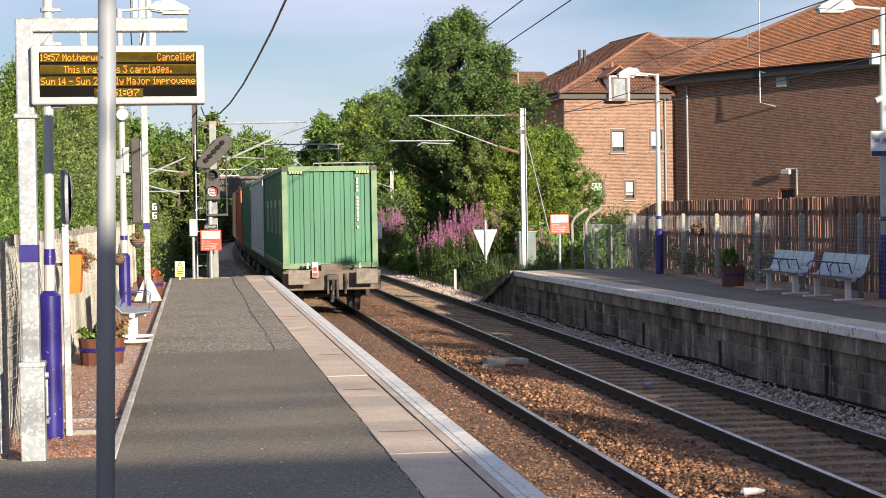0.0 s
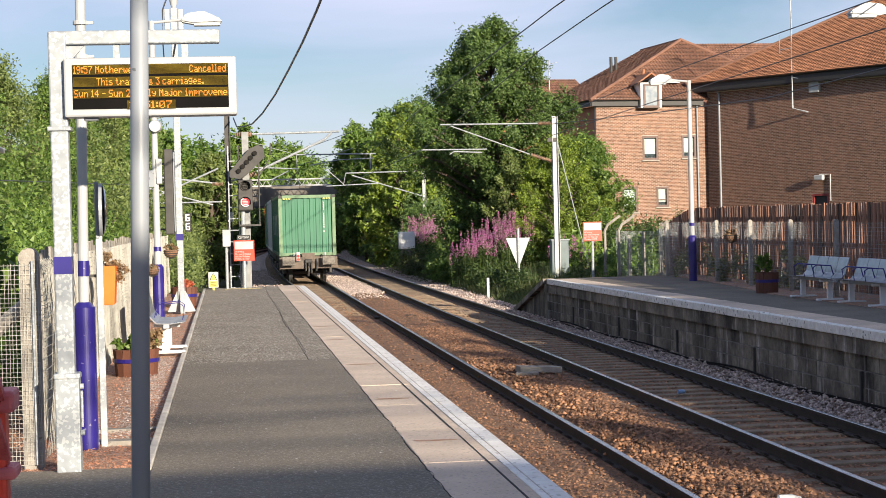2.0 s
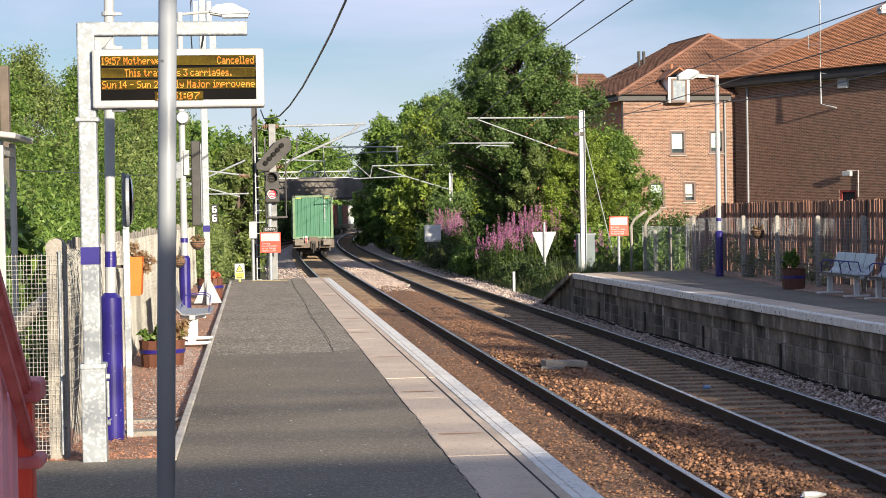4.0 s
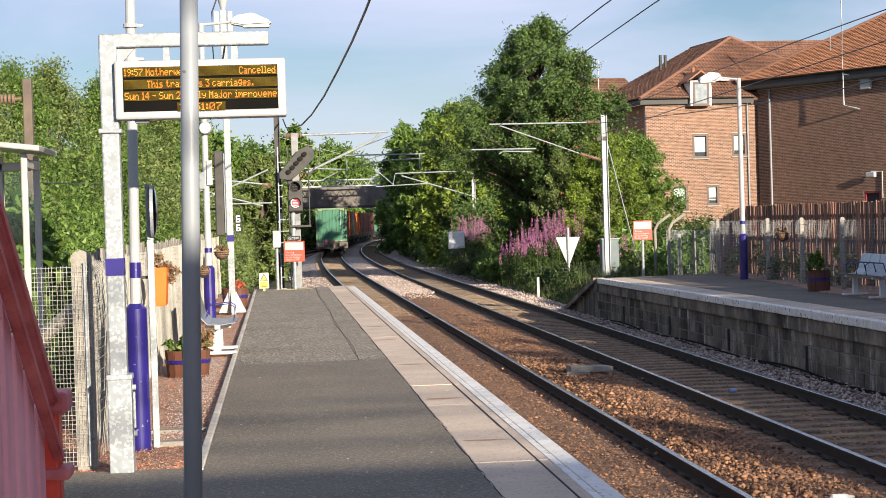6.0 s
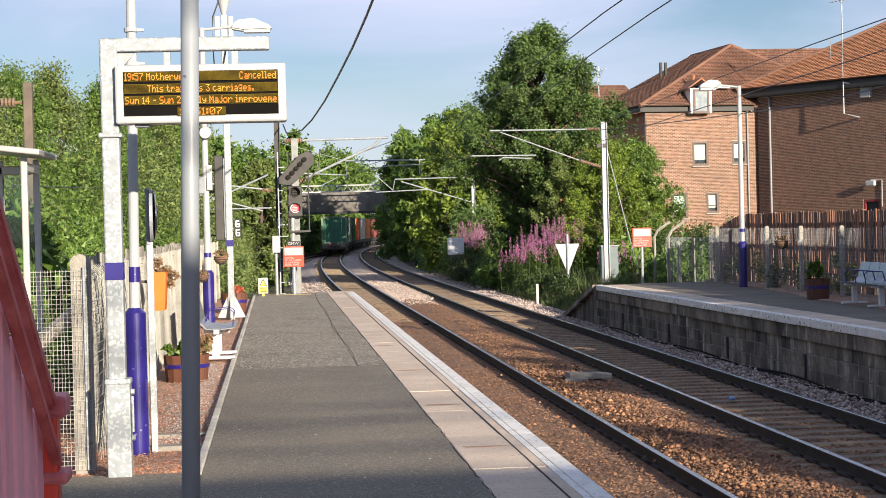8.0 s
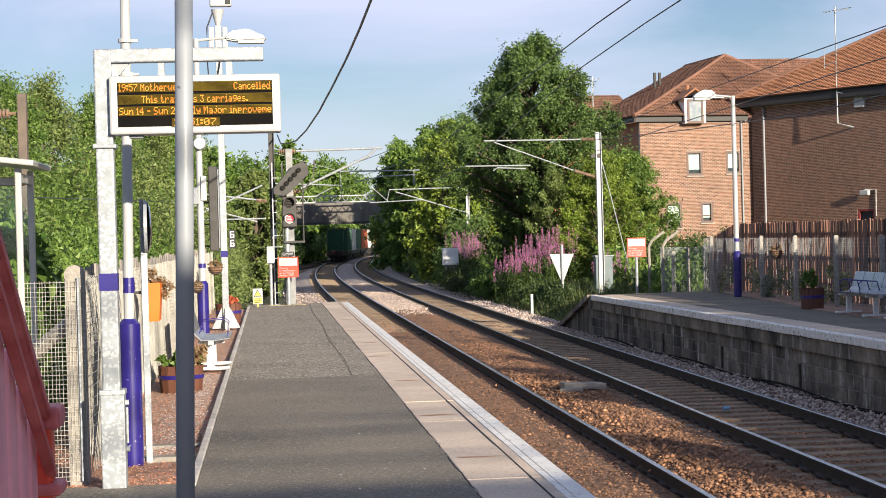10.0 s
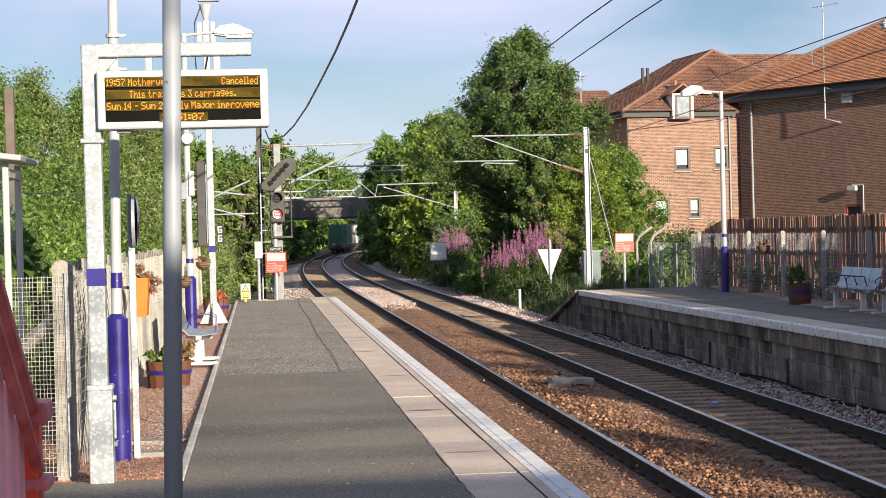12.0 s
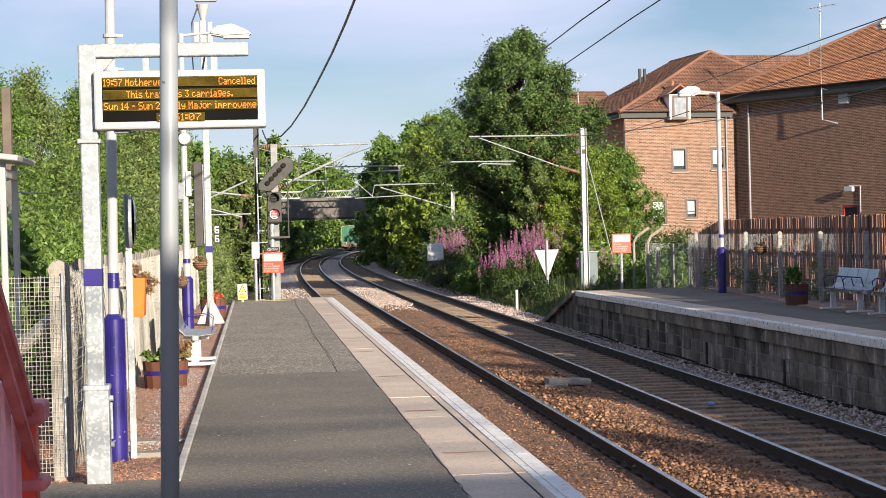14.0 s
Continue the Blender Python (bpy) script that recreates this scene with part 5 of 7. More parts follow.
lamp_post((11.27, 43.0, 0), 0.98, 4.88, 1.06, "white platform lamp post with a purple base", -1)
stn = lamp_post((11.75, 29.7, 0), 1.15, 5.0, 1.06, "white platform lamp post with purple base and cameras", -1)
cc = thing("security_camera", "white security cameras clamped to the lamp post", "security camera", (11.75, 29.7, 0))
part("housing", cyl(B(), (-0.13, 0, 4.35), (-0.13, 0, 4.62), 0.075, 0.06, 12), white_paint, cc)
part("box", box(B(), -0.14, 0, 4.12, 0.16, 0.14, 0.2, bevel=0.02), white_paint, cc)
part("dome", cyl(B(), (-0.02, 0, 3.45), (-0.16, -0.05, 3.4), 0.06, 0.045, 12), white_paint, cc)
sign = thing("station_name_sign", "white station name board with a blue lower band", "sign", (12.1, 29.6, 0))
part("board", box(B(), 0, 0, 2.67, 1.22, 0.03, 0.43), bright_white, sign)
part("band", box(B(), 0, -0.018, 2.50, 1.22, 0.006, 0.085), navy_paint, sign, "dark blue band")
letters("lettering", "Whifflet", 0.13, navy_paint, sign, pose(-0.55, -0.018, 2.67, 90, 0, 0), "LEFT", 0.002, 0.62)


def steel_bench(at, turn, seats, label, arm=0.013):
    t = thing("bench", label, "bench", at, turn)
    w = 0.56
    for i in range(seats):
        x = (i - (seats - 1) / 2) * w
        prof = [(-0.25, 0.43), (-0.05, 0.405), (0.12, 0.415), (0.20, 0.50), (0.275, 0.765), (0.295, 0.785)]
        outline = prof + [(p[0] + 0.012, p[1] - 0.012) for p in prof[::-1]]
        bm = B()
        extrude(bm, outline, "x", x - w / 2 + 0.012, x + w / 2 - 0.012)
        s = part("seat", bm, bare_steel, t, "perforated bare steel seat shell")
        if i < seats - 1:
            part("armrest", tube(B(), [(x + w / 2, -0.20, 0.42), (x + w / 2, -0.22, 0.60), (x + w / 2, -0.15, 0.65), (x + w / 2, 0.12, 0.63), (x + w / 2, 0.17, 0.45)], arm, 8), purple_paint, t, "purple tubular armrest")
    part("beam", box(B(), 0, 0.0, 0.37, seats * w, 0.08, 0.06, bevel=0.01), white_paint, t)
    for sx in (-1, 1):
        bm = B()
        box(bm, sx * (seats * w / 2 - 0.35), 0.02, 0.19, 0.075, 0.10, 0.36, bevel=0.01)
        box(bm, sx * (seats * w / 2 - 0.35), 0.02, 0.02, 0.13, 0.50, 0.04, bevel=0.012)
        box(bm, sx * (seats * w / 2 - 0.35), 0.0, 0.37, 0.09, 0.34, 0.05, bevel=0.012)
        part("leg", bm, bright_white, t, "white painted pedestal leg")
    return t


steel_bench((10.90, 32.7, 0), -90, 4, "row of four bare steel seats on white legs")
steel_bench((10.97, 30.2, 0), -90, 4, "row of four bare steel seats beside the lamp post")


def barrel_planter(at, r, h, label, plants, seed, mat_leaf, group="barrel planters", dry=False):
    t = thing("barrel_planter", label, "planter", at, group=group)
    k = 16
    for i in range(k):
        a = 2 * math.pi * i / k
        bm = B()
        for zz in (0,):
            box(bm, 0, 0, h / 2, 0.03, 2 * math.pi * r / k * 0.97, h)
        for v in bm.verts:
            f = 1 + 0.10 * math.sin(math.pi * min(1, v.co.z / h))
            v.co.x = v.co.x + r * (0.92 + 0.10 * v.co.z / h)
        st = part("stave", bm, barrel_wood, t)
        st.matrix_basis = pose(0, 0, 0, 0, 0, math.degrees(a))
    part("hoop", cyl(B(), (0, 0, h * 0.52), (0, 0, h * 0.66), r * 1.09, r * 1.10, 28), purple_paint, t, "blue painted hoop")
    part("soil", cyl(B(), (0, 0, h * 0.3), (0, 0, h * 0.9), r * 0.9, r * 0.9, 20), brown_bed, t)
    rr = np.random.default_rng(seed)
    cl = [(rr.normal(0, r * 0.4), rr.normal(0, r * 0.4), h + p * rr.uniform(0.2, 0.6), r * 0.45, r * 0.45, p * 0.35) for p in [plants] * 6]
    ob = new("shrub", leaf_mesh("shrub", crown_points(cl, 700, rr), 0.055, mat_leaf, rr))
    ob.parent = t
    if dry:
        ob = new("dry_foliage", leaf_mesh("dry_foliage", crown_points([(0.12, 0, h + 0.06, r * 0.6, r * 0.7, 0.12)], 350, rr), 0.05, dry_leaf, rr, long=3))
        ob.parent = t
    return t


barrel_planter((10.86, 35.6, 0), 0.22, 0.42, "dark wooden barrel planter with green shrub by the fence", 0.45, 130, leaf_mid)
def hanging_basket(at, r, label, seed):
    t = thing("hanging_basket", label, "basket", at, group="hanging baskets")
    bm = B()
    for i in range(5):
        a = math.pi / 2 * i / 5
        tube(bm, [(r * math.cos(a) * math.cos(q), r * math.cos(a) * math.sin(q), -r * math.sin(a)) for q in np.linspace(0, 6.283, 15)], 0.006, 4)
    part("wire_frame", bm, dark_steel, t)
    sph = bmesh.new()
    bmesh.ops.create_uvsphere(sph, u_segments=14, v_segments=8, radius=r * 0.95)
    for v in list(sph.verts):
        v.co.z = min(v.co.z, 0.02)
    part("moss_liner", sph, brown_bed, t, "brown moss liner")
    rr = np.random.default_rng(seed)
    ob = new("dry_foliage", leaf_mesh("dry_foliage", crown_points([(0, 0, r * 0.3, r * 0.8, r * 0.8, r * 0.5)], 420, rr), 0.022, dry_leaf, rr, long=2.5))
    ob.parent = t
    part("bracket", tube(B(), [(0, 0.02, r * 1.6), (0, 0.0, r * 0.2)], 0.008, 5), dark_steel, t)


hanging_basket((11.28, 39.6, 1.13), 0.17, "dried-out hanging basket on the fence", 140)

# ---- furniture of the left platform ----
disp = thing("departure_display", "white-framed amber departure display on a galvanised column", "display", (-1.12, 12.72, 0))
part("plinth", box(B(), 0.005, 0, 0.32, 0.165, 0.165, 0.68, bevel=0.008), galvanised, disp, "square galvanised plinth casing")
part("plinth_cap", box(B(), 0.005, 0, 0.655, 0.18, 0.18, 0.04, bevel=0.01), galvanised, disp)
part("column", box(B(), 0, 0, 1.84, 0.122, 0.122, 2.38, bevel=0.012), galvanised, disp, "mottled galvanised square column")
part("band", box(B(), 0, 0, 1.42, 0.127, 0.127, 0.12), purple_paint, disp, "purple painted band")
part("collar", box(B(), 0, 0, 2.36, 0.16, 0.16, 0.03, bevel=0.006), galvanised, disp)
part("arm", box(B(), 0.53, 0, 2.985, 1.16, 0.10, 0.095, bevel=0.01), galvanised, disp, "galvanised overhead arm")
part("gusset", extrude(B(), [(0.06, 2.94), (0.19, 2.94), (0.06, 2.80)], "y", -0.012, 0.012), galvanised, disp)
part("hanger", box(B(), 0.40, 0, 2.88, 0.045, 0.045, 0.12), galvanised, disp)
part("hanger", box(B(), 0.87, 0, 2.88, 0.045, 0.045, 0.12), galvanised, disp)
part("bracket", box(B(), 0.055, -0.02, 2.64, 0.05, 0.06, 0.4), galvanised, disp)
part("conduit", tube(B(), [(0.10, -0.03, 0.55), (0.10, -0.03, 0.30)], 0.010, 8), galvanised, disp)
for z in (0.58, 0.26):
    part("bolt", cyl(B(), (0.09, -0.03, z), (0.115, -0.03, z), 0.02, n=10), galvanised, disp)
case = part("casing", box(B(), 0.632, -0.02, 2.635, 1.175, 0.20, 0.405, bevel=0.015), white_paint, disp, "white display casing")
part("screen", box(B(), 0.634, -0.122, 2.638, 1.06, 0.006, 0.305), screen_mat, case, "dark display screen")
for z in (2.755, 2.672, 2.592):
    part("dim_panel", box(B(), 0.634, -0.1265, z, 1.052, 0.003, 0.064), amber_row, case, "dim amber matrix row")
part("dim_panel", box(B(), 0.634, -0.1265, 2.512, 0.33, 0.003, 0.058), amber_row, case)
# each sign is five columns of seven dots, written as five two-digit numbers
DOTS = {"0": "3E5149453E", "1": "427F40", "2": "4261514946", "3": "2141454B31", "4": "1814127F10", "5": "2745454539", "7": "0171090503", "8": "3649494936", "9": "064949291E", ":": "3636", ".": "6060", "-": "08080808", " ": "0000",
        "C": "3E41414122", "J": "2040413F01", "M": "7F020C027F", "S": "4649494931", "T": "01017F0101", "a": "2054545478", "c": "3844444420", "d": "384444487F", "e": "3854545418", "g": "0C5252523E", "h": "7F08040478", "i": "447D40",
        "j": "2040443D", "l": "417F40", "m": "7C04180478", "n": "7C08040478", "o": "3844444438", "p": "7C14141408", "r": "7C08040408", "s": "4854545420", "t": "043F444020", "u": "3C4040207C", "v": "1C2040201C", "w": "3C4030403C", "y": "0C5050503C"}


def dot_text(body, x, z, align, px, pz):
    """A line of lit dots: x is the line's end named by align, z its foot."""
    cols = []
    for ch in body:
        cols += [int(DOTS[ch][k:k + 2], 16) for k in range(0, len(DOTS[ch]), 2)] + [0]
    x -= {"LEFT": 0, "RIGHT": len(cols), "CENTER": len(cols) / 2}[align] * px
    quads = []
    for c, bits in enumerate(cols):
        for r_ in range(7):
            if bits >> r_ & 1:
                u, w = x + c * px, z + (6 - r_) * pz
                a, b = px * 0.94, pz * 0.86
                quads.append(((u, -0.1295, w), (u + a, -0.1295, w), (u + a, -0.1295, w + b), (u, -0.1295, w + b)))
    ob = new("amber_text", mesh_from("amber_text", np.array(quads), 4, len(quads), amber_glow))
    ob.parent = case
    return tagged(ob, "glowing amber dot-matrix writing", kind="stuff")


for body, x, z, align, px in (("19:57 Motherwell", 0.113, 2.730, "LEFT", 0.0053), ("Cancelled", 1.155, 2.730, "RIGHT", 0.0051), ("This train has 3 carriages.", 0.634, 2.647, "CENTER", 0.0052),
                              ("Sun 14 - Sun 28 July Major improveme", 0.113, 2.567, "LEFT", 0.0056), ("19:51:07", 0.634, 2.486, "CENTER", 0.0078)):
    dot_text(body, x, z, align, px, 0.0072)
grid_bm = B()
for z0 in (2.755, 2.672, 2.592, 2.512):
    for k in range(9):
        box(grid_bm, 0.634, -0.1318, z0 - 0.0325 + k * 0.0072, 1.052 if z0 > 2.52 else 0.33, 0.001, 0.0014)
part("dot_grid", grid_bm, screen_mat, case, "fine dark lines of the dot matrix")
part("under_sensor", box(B(), 0.22, -0.02, 2.425, 0.1, 0.08, 0.03, bevel=0.01), grey_paint, case)

post = thing("lamp_post", "slim white lamp post with a purple base sleeve", "lamp post", (-1.105, 14.2, 0))
part("sleeve", cyl(B(), (0, 0, -0.05), (0, 0, 1.06), 0.086, 0.086, 48), purple_paint, post, "glossy purple base sleeve")
part("collar", cyl(B(), (0, 0, 1.06), (0, 0, 1.10), 0.086, 0.045, 48), purple_paint, post)
part("column", cyl(B(), (0, 0, 1.08), (0.06, 0, 5.2), 0.041, 0.036, 16), white_paint, post, "white painted column")
part("band", cyl(B(), (0.004, 0, 1.30), (0.006, 0, 1.42), 0.044, 0.044, 16), purple_paint, post, "purple band")
for z in (2.98, 3.24):
    bm = cyl(B(), (0.03, 0, z), (0.03, 0, z + 0.03), 0.055, n=14)
    box(bm, 0.09, 0, z + 0.015, 0.08, 0.03, 0.02)
    part("clamp", bm, white_paint, post)
part("hatch", box(B(), 0.055, -0.04, 0.45, 0.05, 0.02, 0.2, bevel=0.004), purple_paint, post)

mir = thing("convex_mirror", "round platform mirror seen edge-on on a flat post", "mirror", (-0.985, 14.3, 0), 9)
part("post", box(B(), 0, 0, 0.78, 0.052, 0.03, 1.66, bevel=0.004), galvanised, mir)
part("back_plate", box(B(), -0.01, 0, 1.81, 0.03, 0.06, 0.44, bevel=0.006), grey_paint, mir, "dark grey back plate")
bm = B()
cyl(bm, (0.01, 0, 1.81), (0.035, -0.003, 1.81), 0.205, 0.20, 32)
part("rim", bm, grey_paint, mir)
bm = bmesh.new()
bmesh.ops.create_uvsphere(bm, u_segments=28, v_segments=14, radius=0.19)
for v in bm.verts:
    v.co = Vector((0.036 + max(0, v.co.x) * 0.15, v.co.y, v.co.z + 1.81))
mirror_mat = material("mirror_face", (0.8, 0.8, 0.8), (0.78, 0.78, 0.78), 0.04, 3, metal=1.0)
part("mirror_face", bm, mirror_mat, mir, "polished convex mirror face", smooth=True)

trough = thing("orange_planter", "bright orange tapered wall planter with dried plants", "planter", (-1.225, 19.0, 0.87))
bm = B()
extrude(bm, [(-0.062, 0.0), (0.062, 0.0), (0.082, 0.40), (-0.082, 0.40)], "y", -0.09, 0.28)
bmesh.ops.bevel(bm, geom=bm.edges[:], offset=0.008, segments=2, affect="EDGES")
part("tub", bm, orange_plastic, trough)
rr = np.random.default_rng(150)
ob = new("dry_foliage", leaf_mesh("dry_foliage", crown_points([(0.08, 0.2, 0.33, 0.11, 0.18, 0.10), (0, 0.1, 0.46, 0.07, 0.12, 0.08)], 1100, rr), 0.016, dry_leaf, rr, long=2.5))
ob.parent = trough
part("bracket", box(B(), -0.15, 0.1, 0.3, 0.2, 0.03, 0.03), dark_steel, trough)

barrel_planter((-1.06, 21.0, -0.04), 0.24, 0.31, "brown barrel planter with a blue hoop on red gravel", 0.22, 160, leaf_light, dry=True)
barrel_planter((-0.90, 38.0, -0.04), 0.25, 0.42, "brown barrel planter with red flowers by the mast", 0.16, 161, flower_red)
steel_bench((-0.80, 24.4, 0), 90, 3, "perforated steel bench on white legs on the gravel", 0.006)
hanging_basket((-1.06, 35.1, 1.18), 0.15, "dark empty hanging basket by the mast", 142)
hanging_basket((-1.30, 32.12, 0.90), 0.12, "hanging basket with pale dried flowers", 143)

lp = lamp_post((-1.21, 32.3, 0), 1.22, 5.28, 0.94, "white platform lamp post with purple base and lantern", 1)
dev = thing("loudspeaker", "round white loudspeaker on the lamp post", "loudspeaker", (-1.21, 32.3, 0))
part("speaker", cyl(B(), (0.02, -0.17, 3.42), (0.02, -0.05, 3.42), 0.10, 0.12, 20), white_paint, dev)
nb = thing("notice_panel", "narrow pale notice panel on the lamp post", "sign", (-1.21, 32.3, 0))
part("panel", box(B(), 0.07, -0.08, 2.63, 0.10, 0.03, 0.44, bevel=0.006), white_paint, nb)
part("panel_back", box(B(), -0.07, -0.08, 2.5, 0.10, 0.03, 0.3, bevel=0.006), grey_paint, nb)

mast = thing("camera_mast", "tall galvanised mast with cameras and a flared base", "mast", (-0.885, 35.2, 0))
part("column", box(B(), 0, 0, 2.9, 0.125, 0.125, 5.9, bevel=0.01), galvanised, mast)
for a in (0, 90):
    bm = B()
    extrude(bm, [(-0.27, 0.0), (0.27, 0.0), (0.08, 0.40), (-0.08, 0.40)], "y", -0.02, 0.02)
    g = part("base_plate", bm, white_paint, mast)
    g.matrix_basis = pose(0, 0, 0, 0, 0, a)
part("band", box(B(), 0, 0, 1.44, 0.14, 0.14, 0.12), purple_paint, mast, "purple band")
part("pan_tilt_head", cyl(B(), (0.0, 0, 5.84), (0.0, 0, 6.16), 0.04, 0.13, 16), white_paint, mast, "white pan and tilt head")
part("camera_body", box(B(), 0.06, 0.02, 6.30, 0.42, 0.18, 0.17, m=pose(0, 0, 0), bevel=0.03), white_paint, mast, "white camera housing")
part("camera_lens", box(B(), 0.2, -0.075, 6.30, 0.1, 0.02, 0.09, bevel=0.006), black_plastic, mast)
part("cable_loop", tube(B(), [(-0.1, -0.05, 6.1), (-0.21, -0.12, 5.8), (-0.22, -0.12, 5.2), (-0.2, -0.12, 4.8), (-0.05, -0.1, 4.75), (0.05, -0.1, 5.3)], 0.014, 6), black_plastic, mast)
for sx in (-0.13, 0.13):
    part("junction_box", box(B(), sx, -0.03, 5.62, 0.10, 0.14, 0.40, bevel=0.015), white_paint, mast)
num = thing("number_plate_board", "black board with white marks on the mast", "sign", (-0.885, 35.2, 0))
part("board", box(B(), 0.16, -0.08, 1.72, 0.12, 0.02, 0.36), black_plastic, num)
for z in (1.81, 1.64):
    for dx, dz, sx, sz in ((0, 0.055, 0.07, 0.022), (0, 0, 0.07, 0.022), (0, -0.055, 0.07, 0.022), (-0.03, 0, 0.022, 0.12), (0.03, -0.027, 0.022, 0.06)):
        part("mark", box(B(), 0.16 + dx, -0.093 - 0.001 * (sz > sx), z + dz, sx, 0.004, sz), bright_white, num)

screen = thing("driver_monitor_board", "tall dark grey monitor hood on a steel frame", "board", (-1.03, 33.4, 0))
part("hood", box(B(), 0.02, 0, 2.28, 0.16, 0.5, 1.55, bevel=0.02), dark_steel, screen)
part("front", box(B(), 0.115, 0, 2.28, 0.02, 0.42, 1.45, bevel=0.006), grey_paint, screen)
bm = B()
for z in (1.6, 2.0, 2.4, 2.8):
    box(bm, -0.13, 0.1, z, 0.2, 0.03, 0.03)
box(bm, -0.22, 0.1, 1.5, 0.04, 0.04, 3.0)
part("frame", bm, dark_steel, screen)

# the left fence: wire mesh on concrete posts, with weathered boards
lf = thing("mesh_fence", "square wire mesh fence on concrete posts beside the platform", "fence")
big = B()
box(big, 0, 0, 0.70, 0.14, 0.14, 1.62, bevel=0.02)
cyl(big, (0, -0.069, 1.50), (0, 0.069, 1.50), 0.07, n=18)
part("post", big, concrete, lf).matrix_basis = pose(-1.40, 13.15, -0.03)
part("strut", tube(B(), [(-1.42, 13.25, 1.15), (-2.5, 14.0, 0.30)], 0.055, 6), concrete, lf, "sloping concrete strut")
post2 = mesh_of("post", concrete_post(B(), 1.5, 0.11), concrete)
for i in range(13):
    piece("post", post2, lf, (-1.52 - 0.004 * i, 15.6 + i * 2.5, -0.03))
part("tension_bar", tube(B(), [(-1.37, 13.055, 1.45), (-1.37, 13.055, 0.0)], 0.011, 6), galvanised, lf)
wire_mesh("wire_mesh", -1.45, 13.2, 46.5, 0.0, 1.42, bright_wire, lf, cell=0.05, r=0.0019, sag=0.02, seed=3)
side_mesh = []
for k in range(46):
    x, q = -1.335 - k * 0.026, 0.0015
    sway = 0.006 * math.sin(k * 1.7)
    side_mesh.append(((x - q, 13.068, 0), (x + q, 13.068, 0), (x + q + sway, 13.064, 1.43), (x - q + sway, 13.064, 1.43)))
for k in range(44):
    z = k * 0.033
    side_mesh.append(((-2.5, 13.066, z - q), (-1.33, 13.066, z - q), (-1.33, 13.066, z + q), (-2.5, 13.066, z + q)))
ob = new("wire_mesh", mesh_from("wire_mesh", np.array(side_mesh), 4, len(side_mesh), bright_wire))
ob.parent = lf
tagged(ob, "galvanised welded wire mesh", kind="stuff")
bm = B()
for i in range(26):
    x, yy = -1.34 + 0.004 * i, 13.3 + 0.11 * i
    belly = 0.045 * math.sin(i * 0.5 + 0.6)
    tube(bm, [(x - 0.05, yy, 1.45), (x + 0.01 + 0.4 * belly, yy, 1.38), (x + 0.03 + belly, yy, 1.0), (x + 0.02 + 0.6 * belly, yy, 0.5), (x - 0.01, yy, 0.0)], 0.0028, 4)
for k in range(17):
    tube(bm, [(-1.33 + 0.02 * math.sin(k * 1.3 + q * 2.0) + 0.04 * q, 13.3 + 2.75 * q, 0.1 + k * 0.078) for q in (0, 0.25, 0.5, 0.75, 1.0)], 0.0026, 4)
tagged(part("loose_wire", bm, bright_wire, lf, "loose bent mesh wires"), kind="stuff")
bf = thing("board_fence", "weathered pale timber boards behind the wire mesh", "fence")
board_bm = B()
box(board_bm, 0, 0, 0.72, 0.022, 0.135, 1.5)
board_me = mesh_of("board", board_bm, weathered_wood)
brng = random.Random(5)
for i in range(200):
    y = 16.2 + i * 0.15
    p = piece("board", board_me, bf, (-1.62 + brng.uniform(-0.01, 0.01), y, brng.uniform(-0.08, 0.05)))
    p.rotation_euler = (brng.uniform(-0.02, 0.02), 0, 0)

# waiting shelter and catenary post beyond the fence
sh = thing("waiting_shelter", "glazed steel waiting shelter with a flat roof", "shelter", (-1.86, 14.6, 0))
part("roof", box(B(), -1.36, -0.35, 2.30, 2.4, 1.1, 0.045, m=pose(0, 0, 0, 0, 7, 0), bevel=0.01), brushed_steel, sh, "thin sloping metal roof")
for (x, y) in ((0, 0), (0, -0.7), (-0.28, 0), (-0.9, 0)):
    part("upright", box(B(), x - 0.02, y, 1.13, 0.05, 0.05, 2.3, bevel=0.01), brushed_steel, sh)
for z in (0.85, 2.2):
    part("rail", box(B(), -0.47, 0, z, 0.82, 0.05, 0.07, bevel=0.008), brushed_steel, sh)
    part("rail", box(B(), -0.02, -0.35, z, 0.05, 0.64, 0.07, bevel=0.008), brushed_steel, sh)
for x, w in ((-0.16, 0.22), (-0.61, 0.56)):
    pn = part("pane", box(B(), x, 0, 1.52, w, 0.008, 1.27), pane_mat, sh, "clear glass pane")
    pn.visible_shadow = False

cp = thing("catenary_post", "brown steel catenary post among the trees", "mast", (-2.97, 22.5, 0))
part("column", box(B(), 0, 0, 1.2, 0.11, 0.14, 4.7, bevel=0.01), brown_steel, cp)
bm = B()
for i in range(8):
    cyl(bm, (-0.50 + i * 0.045, 0, 3.31), (-0.475 + i * 0.045, 0, 3.31), 0.06, n=12)
tube(bm, [(-1.2, 0, 3.31), (0, 0, 3.31)], 0.02, 6)
part("insulator", bm, brown_ceramic, cp, "ribbed brown ceramic insulator")

